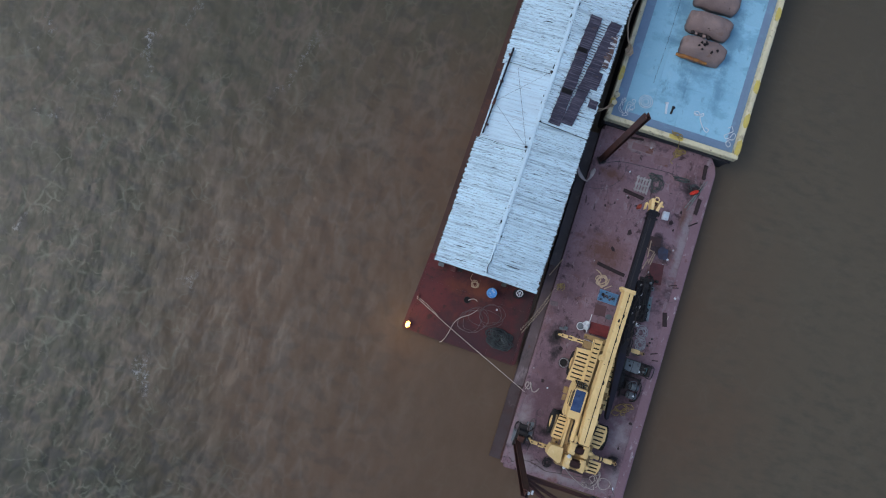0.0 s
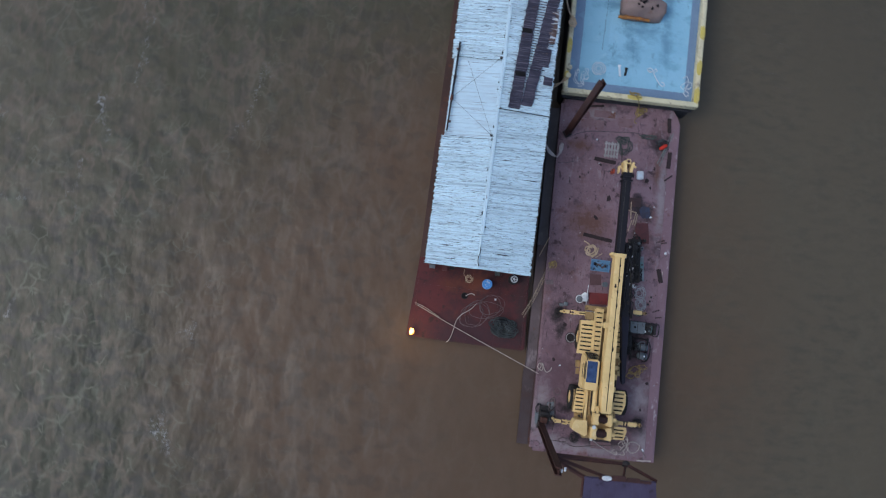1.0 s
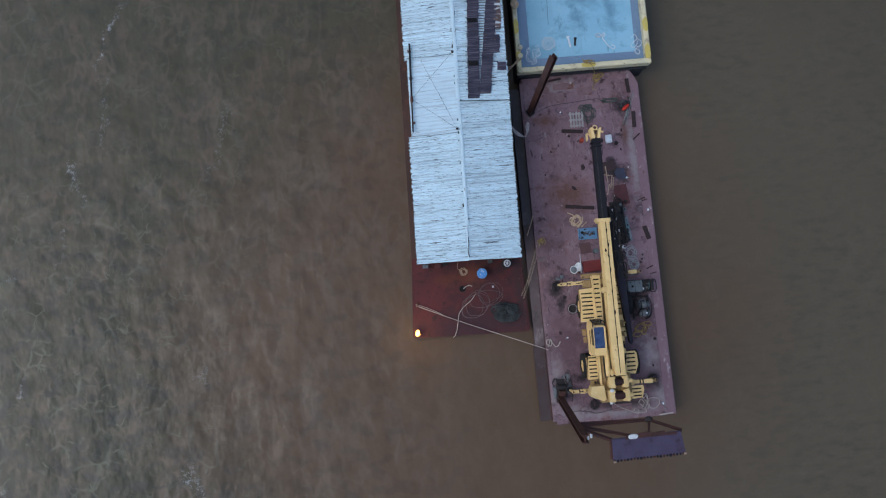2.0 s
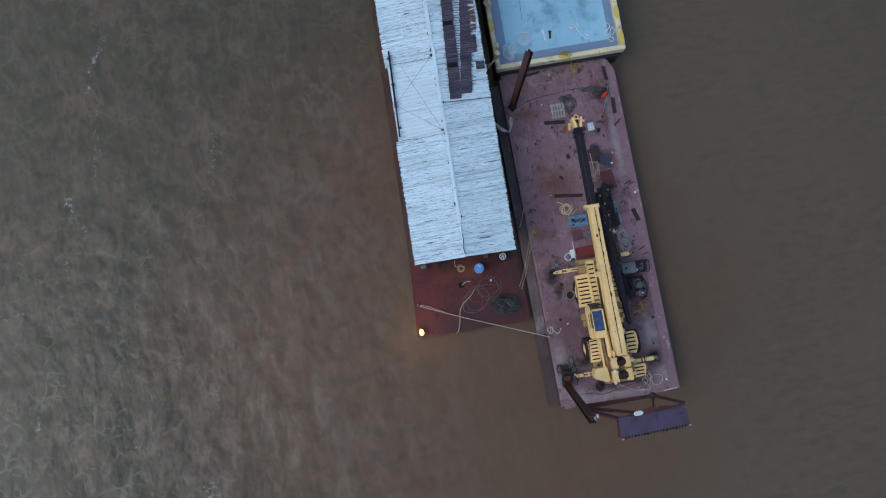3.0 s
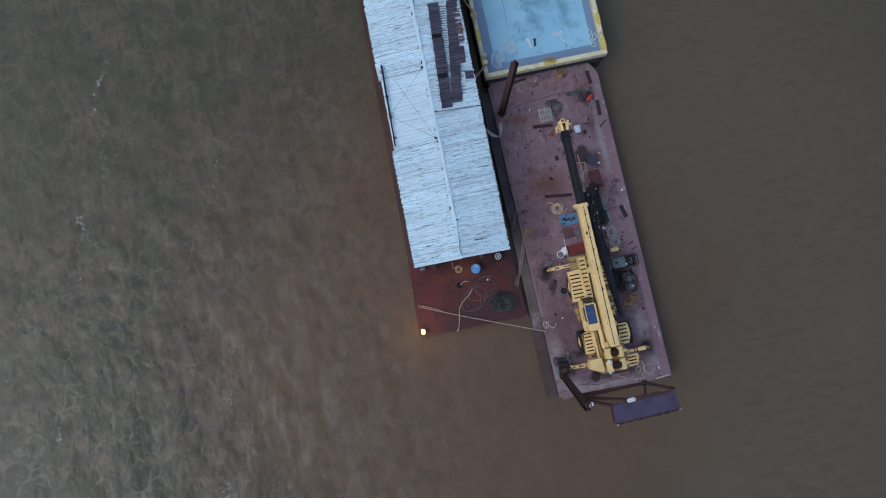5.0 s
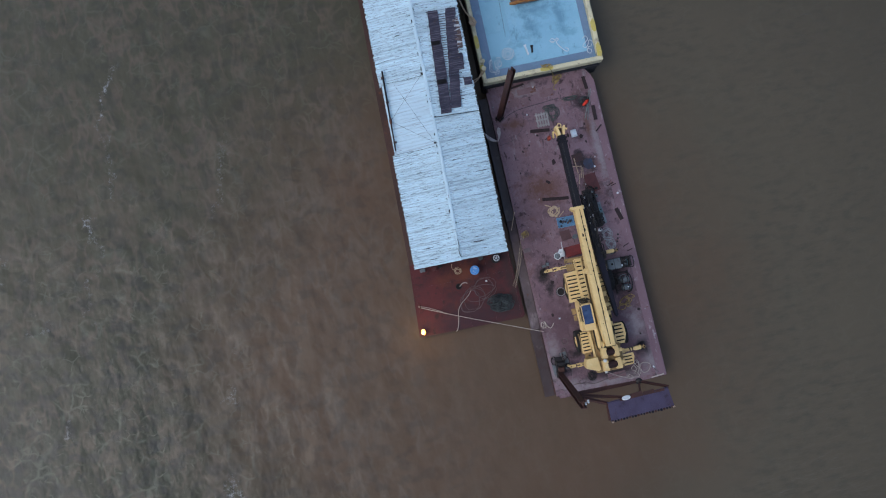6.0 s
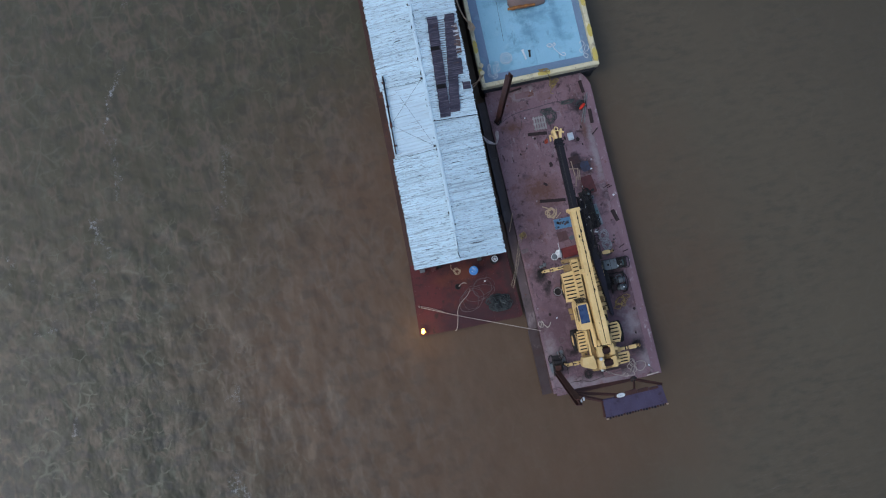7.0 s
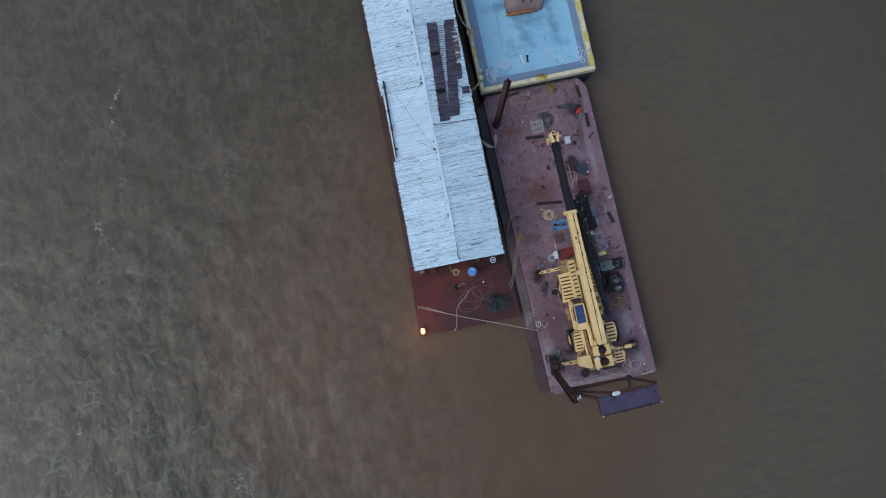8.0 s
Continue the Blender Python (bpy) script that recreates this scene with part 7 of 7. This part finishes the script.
# old tyre by the crane
ty = empty("old_tyre", pose(7.57, -4.13, DECK), "old tyre with a pale worn rim lying on the deck", "tyre")
bm = bmesh.new()
ring(bm, (0, 0, 0.10), 0.27, 0.036, 26, 10, 2.0)
part("tread", bm, M_TYRE, ty, smooth=True)
part("worn_bead", ring(bmesh.new(), (0, 0, 0.165), 0.265, 0.019, 26, 6), M_HOSE, ty, "pale worn bead", True)
part("inside", disc(bmesh.new(), (0, 0, 0.012), 0.21, 0.02, 20), M_GREASE, ty, "dark wet inside")
rope_thing("cream_hose", [(7.90, -3.48, DECK + 0.30), (7.98, -3.75, DECK + 0.22), (8.0, -4.0, DECK + 0.12), (7.92, -4.22, DECK + 0.05)], 0.030, M_STICK, "cream hose hanging from the crane fender", "hose")

# ---- pumps, pipes and hoses east of the boom ----
pump = empty("pump_set", pose(10.98, 0.75, DECK, 0, 0, 3), "black pump set with grey pipes beside the boom", "pump")
part("skid", boxed((-0.35, -1.3, 0), (0.35, 1.35, 0.12), 0.015), M_GREASE, pump)
part("motor", disc(bmesh.new(), (0, -0.25, 0.38), 0.24, 0.75, 18, axis="Y", bevel=0.03), M_GREASE, pump)
part("pump_casing", disc(bmesh.new(), (-0.14, 0.78, 0.36), 0.30, 0.26, 22, axis="X", bevel=0.03), M_GREASE, pump)
part("pipe", tube(bmesh.new(), smooth_line([(0.30, 1.3, 0.3), (0.30, 0.6, 0.36), (0.26, -0.1, 0.4), (0.30, -1.2, 0.36)]), 0.07, 10), M_GREASE, pump, "greasy pipe")
for k in range(6):
    y = -1.1 + 0.44 * k
    part("pipe_clamp", boxed((-0.30, y, 0.10), (0.36, y + 0.07, 0.22 + 0.12 * (k % 2)), 0.01), M_GREASE, pump)
for k in range(4):
    q = random.Random(600 + k)
    part("hose", tube(bmesh.new(), smooth_line([(-0.3 + 0.1 * k, -1.25, 0.2), (-0.22 + 0.12 * k, -0.4, 0.55 + 0.08 * k), (-0.3 + 0.1 * k, 0.5, 0.62), (-0.1, 1.2, 0.42)]), 0.035, 7), M_TYRE, pump)
for k, (x, y) in enumerate(((0.12, 0.1), (-0.2, 0.35), (0.1, -0.75), (0.2, 1.05))):
    part("valve", disc(bmesh.new(), (x, y, 0.5), 0.09, 0.14, 12, 0.06, bevel=0.012), M_GREY if k % 2 else M_GREASE, pump)
for k, (cx, cy, r0, r1) in enumerate(((11.50, -1.10, 0.16, 0.40), (11.60, -1.80, 0.12, 0.36))):
    rope_thing("hose_coil", coil_points((cx, cy), r0, r1, 4.4, DECK + 0.05, 0.05, 700 + k, squash=1.1), 0.022, M_HOSE, "grey hose coil lying on the deck", "hose", group="hose coils")
for x, y in ((12.15, -1.55), (12.22, -1.30), (12.05, -1.75)):
    tagged(part("iron_clamp", disc(bmesh.new(), (x, y, DECK), 0.07, 0.06, 10, 0.05, bevel=0.01), M_GREASE), "small dark iron clamp on the deck", "clamp", "iron clamps")

# generator and air receivers
gen = empty("generator", pose(11.62, -3.18, DECK, 0, 0, -2), "grey painted generator set on the deck", "generator")
part("skid", boxed((-0.80, -0.36, 0), (0.85, 0.38, 0.12), 0.015), M_GREASE, gen)
part("canopy", boxed((-0.78, -0.34, 0.12), (0.10, 0.34, 0.92), 0.04), M_GREY, gen)
part("filler_cap", disc(bmesh.new(), (-0.50, 0.0, 0.915), 0.07, 0.03, 14), M_BLACKISH, gen)
bm = bmesh.new()
box(bm, (0.12, -0.30, 0.12), (0.50, 0.30, 0.70), 0.03)
part("engine", bm, M_GREASE, gen)
part("radiator", boxed((0.62, -0.32, 0.12), (0.80, 0.34, 0.80), 0.03), M_GREASE, gen)
part("radiator_guard", tube(bmesh.new(), smooth_line([(0.52, -0.36, 0.86), (0.84, -0.38, 0.86), (0.92, -0.10, 0.86), (0.90, 0.26, 0.86), (0.70, 0.38, 0.86)]), 0.03, 6), M_GREASE, gen)
for k, (x, y, r, h) in enumerate(((0.22, 0.16, 0.08, 0.20), (0.38, -0.12, 0.06, 0.24), (0.30, -0.22, 0.05, 0.14), (0.44, 0.14, 0.07, 0.12))):
    part("engine_fitting", disc(bmesh.new(), (x, y, 0.68), r, h, 12, r * 0.8, bevel=0.012), M_GREY if k % 2 else M_GREASE, gen)
part("panel_seam", boxed((-0.36, -0.33, 0.915), (-0.34, 0.33, 0.925)), M_BLACKISH, gen)
part("lifting_eye", tube(bmesh.new(), smooth_line([(-0.68, 0.22, 0.90), (-0.62, 0.22, 1.0), (-0.56, 0.22, 0.90)]), 0.018, 6), M_GREASE, gen)
bm = bmesh.new()
ring(bm, (0.56, 0.0, 0.48), 0.22, 0.03, 20, 6, 1.0, Matrix.Rotation(math.pi / 2, 4, "Y"))
part("fan_ring", bm, M_TEAL, gen)
part("exhaust", tube(bmesh.new(), smooth_line([(0.3, 0.1, 0.7), (0.3, 0.14, 0.95), (0.45, 0.22, 1.02), (0.75, 0.25, 1.02)]), 0.05, 8), M_GREASE, gen)
bm = bmesh.new()
bmesh.ops.create_icosphere(bm, subdivisions=2, radius=0.075)
bmesh.ops.translate(bm, verts=bm.verts, vec=(0.14, -0.18, 0.78))
part("lamp", bm, M_WHITE, gen, "small white lamp", True)
comp = empty("air_compressor", pose(11.68, -4.35, DECK, 0, 0, -2), "black air compressor with two grimy receivers", "compressor")
for x in (-0.50, 0.42):
    part("skid_rail", boxed((x, -0.78, 0), (x + 0.10, 0.62, 0.10), 0.015), M_GREASE, comp)
for y in (-0.62, -0.05, 0.50):
    part("cross_member", boxed((-0.50, y, 0.02), (0.52, y + 0.08, 0.10), 0.01), M_GREASE, comp)
for y in (-0.46, 0.04):
    part("receiver", disc(bmesh.new(), (-0.20, y, 0.46), 0.20, 0.58, 20, axis="X", bevel=0.06), M_GREY, comp, "grimy air receiver", True)
    for x in (-0.10, 0.24):
        bm = bmesh.new()
        ring(bm, (x, y, 0.46), 0.205, 0.025, 20, 5, 1.0, Matrix.Rotation(math.pi / 2, 4, "Y"))
        part("strap", bm, M_GREASE, comp)
part("crankcase", boxed((-0.48, -0.20, 0.10), (-0.24, 0.32, 0.62), 0.04), M_GREASE, comp)
for y in (-0.08, 0.16):
    bm = bmesh.new()
    for k in range(5):
        disc(bm, (-0.36, y, 0.60 + 0.05 * k), 0.10, 0.025, 14)
    disc(bm, (-0.36, y, 0.60), 0.07, 0.26, 12)
    part("cylinder_head", bm, M_GREASE, comp, "finned cylinder head")
bm = bmesh.new()
ring(bm, (-0.56, 0.05, 0.42), 0.24, 0.03, 22, 6, 1.0, Matrix.Rotation(math.pi / 2, 4, "Y"))
for k in range(3):
    tube(bm, [(-0.56, 0.05, 0.42), (-0.56, 0.05 + 0.23 * math.cos(2.1 * k), 0.42 + 0.23 * math.sin(2.1 * k))], 0.02, 5)
part("flywheel", bm, M_GREASE, comp)
part("delivery_pipe", tube(bmesh.new(), smooth_line([(-0.36, 0.16, 0.86), (-0.20, 0.34, 0.88), (0.10, 0.36, 0.74), (0.14, 0.10, 0.68)]), 0.025, 7), M_GREY, comp)
part("air_hose", tube(bmesh.new(), smooth_line([(-0.4, 0.5, 0.4), (0.0, 0.56, 0.55), (0.45, 0.35, 0.5), (0.56, -0.2, 0.4), (0.5, -0.7, 0.15), (0.2, -0.82, 0.05)]), 0.035, 7), M_TYRE, comp)
part("gauge", disc(bmesh.new(), (0.18, -0.46, 0.66), 0.05, 0.04, 12), M_WHITE, comp, "small white dial")
for k, (cx, cy, w, d, n_) in enumerate(((11.50, -5.68, 0.52, 0.30, 26), (11.95, -5.45, 0.32, 0.20, 14), (11.25, -6.02, 0.34, 0.24, 16), (11.70, -5.9, 0.30, 0.25, 12))):
    net_heap("chain_pile", cx, cy, w, d, n_, M_CHAIN, "rusty yellow chain strewn on the deck", "chain", 801 + k, 0.018)

# ---- stern gear ----
winch_t = empty("anchor_winch", pose(6.38, -8.78, DECK, 0, 0, -4) @ Matrix.Diagonal((0.78, 0.85, 0.8, 1)), "greasy black anchor winch beside the stern pile", "winch")
part("bed", boxed((-0.42, -0.62, 0), (0.42, 0.62, 0.12), 0.02), M_GREASE, winch_t)
part("drum", disc(bmesh.new(), (-0.30, 0.12, 0.34), 0.17, 0.60, 18, axis="X", bevel=0.02), M_GREASE, winch_t)
for x in (-0.36, 0.30):
    bm = bmesh.new()
    disc(bm, (x, 0.12, 0.34), 0.22, 0.05, 22, axis="X")
    part("flange", bm, M_GREASE, winch_t)
part("gear_case", boxed((-0.25, -0.55, 0.12), (0.25, -0.15, 0.42), 0.04), M_RUSTY, winch_t)
part("brake_lever", tube(bmesh.new(), [(0.38, 0.3, 0.3), (0.60, 0.75, 0.85)], 0.025, 6), M_GREASE, winch_t)
part("handle_bar", tube(bmesh.new(), [(0.70, -0.9, 0.5), (0.72, 0.4, 0.55), (0.40, 0.75, 0.5)], 0.025, 6), M_GREASE, winch_t)
net_heap("wire_heap", 6.05, -8.45, 0.22, 0.34, 26, M_GREASE, "black wire heaped by the winch", "wire", 810, 0.012)
sheet_on_deck("pale_plate", 6.75, -8.55, 6, 0.42, 1.1, M_PALE_PLATE, "pale grey plate under the winch wires", "plate", seed=11)
sheet_on_deck("pale_plate", 6.02, -9.0, 2, 0.34, 0.7, M_PALE_PLATE, "pale grey plate at the stern pile", "plate", seed=12)
net_heap("wire_heap", 6.95, -9.15, 0.22, 0.45, 18, M_ROPE_GREY, "grey wire heaped by the winch", "wire", 811, 0.014)
rope_thing("wire_coil", coil_points((8.24, -9.93), 0.10, 0.28, 4, DECK + 0.04, 0.05, 812), 0.022, M_GREASE, "dark wire coil at the stern", "wire")
rope_thing("wire_coil", coil_points((7.05, -7.35), 0.16, 0.24, 2, DECK + 0.03, 0.02, 813), 0.012, M_ROPE_GREY, "thin dark wire coil on the deck", "wire")
Z = DECK + 0.03
rope_thing("stern_rope", [(6.0, -10.30, Z), (6.18, -10.42, Z), (6.30, -10.50, Z), (6.55, -10.32, Z), (7.13, -10.22, Z), (7.7, -10.30, Z), (8.22, -10.45, Z), (8.7, -10.42, Z), (9.11, -10.35, Z), (9.6, -10.30, Z), (10.1, -10.22, Z), (10.65, -10.17, Z), (11.1, -10.05, Z)], 0.022, M_ROPE_GREY, "grey rope led along the stern")
rope_thing("stern_rope", [(9.02, -9.72, DECK + 1.45), (9.35, -9.98, DECK + 0.75), (9.85, -10.30, DECK + 0.12), (10.3, -10.52, Z), (10.56, -10.64, Z), (10.80, -10.68, Z), (10.72, -10.42, Z), (10.5, -10.50, Z + 0.02), (10.78, -10.62, Z + 0.03), (11.25, -10.66, Z), (11.10, -10.34, Z), (10.86, -10.10, Z), (11.02, -9.92, Z), (11.18, -10.12, Z + 0.02), (10.98, -10.42, Z + 0.03), (11.22, -10.40, Z), (11.42, -10.02, Z), (11.60, -9.88, Z), (11.90, -9.90, Z), (12.10, -10.06, Z), (12.02, -10.34, Z), (11.77, -10.50, Z), (11.52, -10.44, Z), (11.34, -10.14, Z + 0.02), (11.42, -9.78, Z), (11.30, -9.60, Z), (11.12, -9.72, Z), (11.24, -9.98, Z + 0.03), (11.46, -10.26, Z + 0.02), (11.34, -10.52, Z)], 0.021, M_ROPE, "pale rope tossed in loops at the stern")
for k, (cx, cy, w, d, n_) in enumerate(((10.95, -10.30, 0.42, 0.34, 12), (11.25, -10.0, 0.34, 0.38, 10), (7.55, -10.15, 0.40, 0.22, 9))):
    net_heap("stern_rope", cx, cy, w, d, n_, M_ROPE if k == 1 else M_ROPE_GREY, "pale rope tossed in loops at the stern", "rope", 815 + k, 0.016)
rope_thing("deck_line", [(6.55, 8.0, DECK + 0.02), (7.3, 8.35, DECK + 0.02), (8.1, 8.5, DECK + 0.02), (9.2, 8.55, DECK + 0.02), (10.4, 8.62, DECK + 0.02), (11.4, 8.55, DECK + 0.02)], 0.013, M_ROPE_DARK, "dark line lying across the mauve deck")
rope_thing("deck_line", [(6.0, 6.35, DECK + 0.02), (6.9, 6.5, DECK + 0.02), (7.6, 7.0, DECK + 0.02), (8.0, 7.8, DECK + 0.02), (7.9, 8.4, DECK + 0.02)], 0.008, M_ROPE_DARK, "thin dark line lying across the mauve deck")

# clutter between the boom collar and the generator
for k, (x, y, w, d, h, mt, lb) in enumerate(((11.35, 1.55, 0.30, 0.22, 0.25, M_GREY, "small grey steel box on the deck"), (11.42, 0.55, 0.24, 0.36, 0.3, M_TEAL, "small teal steel box on the deck"), (11.40, -0.35, 0.28, 0.20, 0.22, M_GREASE, "small greasy black box on the deck"), (10.75, -1.05, 0.26, 0.30, 0.35, M_GREASE, "small greasy black box on the deck"), (11.10, -0.75, 0.18, 0.18, 0.3, M_WHITE, "small white can on the deck"), (11.55, 2.05, 0.16, 0.2, 0.2, M_GREASE, "small greasy black box on the deck"))):
    th = empty("gear_box", pose(x, y, DECK, 0, 0, 17 * k), lb, "gear box", "deck gear")
    part("body", boxed((-w / 2, -d / 2, 0), (w / 2, d / 2, h), 0.02), mt, th)
    part("cap", disc(bmesh.new(), (w * 0.15, 0, h - 0.005), 0.05, 0.05, 10), M_GREASE, th)
for k, (x, y, w, d, n_, mt, lb) in enumerate(((11.15, 1.9, 0.35, 0.55, 34, M_TYRE, "black hose tangled on the deck"), (11.3, 0.1, 0.30, 0.5, 28, M_TYRE, "black hose tangled on the deck"), (10.95, -1.3, 0.35, 0.35, 24, M_GREASE, "greasy wire tangled on the deck"), (11.45, -2.35, 0.3, 0.2, 18, M_TYRE_RING, "grey hose tangled on the deck"), (6.75, -2.75, 0.30, 0.35, 18, M_GREASE, "greasy wire tangled by the outrigger"), (11.9, -8.75, 0.3, 0.3, 16, M_GREASE, "greasy wire tangled by the outrigger"), (6.75, -8.1, 0.25, 0.5, 18, M_ROPE_GREY, "grey wire tangled on the deck"))):
    net_heap("hose_tangle", x, y, w, d, n_, mt, lb, "hose", 900 + k, 0.022)

# ---- small loose bits on the mauve deck ----
for k, (x, y, r) in enumerate(((10.98, 2.48, 0.08), (11.86, 3.52, 0.09), (12.04, 4.16, 0.08), (11.67, 3.16, 0.06), (7.68, 2.19, 0.05), (8.28, 8.0, 0.07), (8.51, 6.54, 0.07), (8.03, 6.16, 0.05), (5.98, -4.93, 0.05), (7.09, -5.82, 0.08), (6.15, 9.02, 0.06), (12.72, -6.5, 0.07), (12.95, -8.2, 0.06), (12.30, -10.30, 0.09), (6.30, -9.75, 0.07), (9.12, 9.80, 0.10))):
    q = random.Random(2000 + k)
    r *= 0.75
    pts = [(r * q.uniform(0.5, 1.2) * math.cos(2 * math.pi * i / 6), 1.3 * r * q.uniform(0.5, 1.2) * math.sin(2 * math.pi * i / 6)) for i in range(6)]
    ob = tagged(part("paper_scrap", prism(bmesh.new(), pts, 0, 0.02), M_ROPE_BLUE if k % 4 == 1 else M_HOSE), "small pale scrap lying on the mauve deck", "scrap", "pale scraps")
    ob.matrix_world = pose(x, y, DECK + 0.003, 0, 0, q.uniform(0, 180))
for x0, y0, x1, y1, r, mt, lb in ((12.60, 1.04, 13.06, 1.31, 0.018, M_ROPE_GREY, "thin pale rod lying at the deck edge"), (12.80, 0.30, 12.72, -0.26, 0.022, M_ROPE, "short pale rod lying beside a plank"), (12.57, 1.97, 12.93, 2.06, 0.028, M_BOARD, "short dark rod lying at the deck edge"), (12.53, -2.51, 12.90, -2.44, 0.026, M_BOARD, "short dark rod lying near the generator"), (7.14, -1.88, 7.20, -2.6, 0.018, M_BOARD, "thin dark rod lying by an outrigger")):
    tagged(part("rod", tube(bmesh.new(), [(x0, y0, DECK + r), (x1, y1, DECK + r)], r, 6), mt), lb, "rod", "loose rods")
tagged(part("deck_bar", boxed((-0.52, -0.065, 0), (0.52, 0.065, 0.05), 0.008), M_BOARD), "dark flat bar lying by the spud pile", "bar").matrix_world = pose(8.03, 10.07, DECK, 0, 0, 6)
tagged(part("leaning_batten", tube(bmesh.new(), [(5.86, 1.75, DECK + 0.05), (5.42, 0.62, 0.80)], 0.03, 4), M_STICK), "pale batten leaning from deck to ledge", "batten")
# pale rings and tabs added to paint the glints along the jib
q = random.Random(2100)
for x, y in ((9.93, 2.05), (10.05, 1.81), (10.42, 1.37), (10.56, 0.83), (10.42, 0.06), (10.48, -0.75), (10.62, 0.13), (10.30, -0.3), (10.22, 0.75)):
    m = crane.matrix_world.inverted() @ Vector((x, y, 0))
    bm = bmesh.new()
    ring(bm, (m.x, m.y, JZ + 0.50), q.uniform(0.025, 0.055), 0.014, 10, 5, 1.0, Matrix.Rotation(radians(q.uniform(0, 75)), 4, "X") @ Matrix.Rotation(radians(q.uniform(0, 180)), 4, "Z"))
    box(bm, (m.x - 0.015, m.y - 0.10, JZ + 0.42), (m.x + 0.02, m.y, JZ + 0.50))
    part("bright_shackle", bm, M_HOSE, jib, "pale fitting standing for a steel glint")
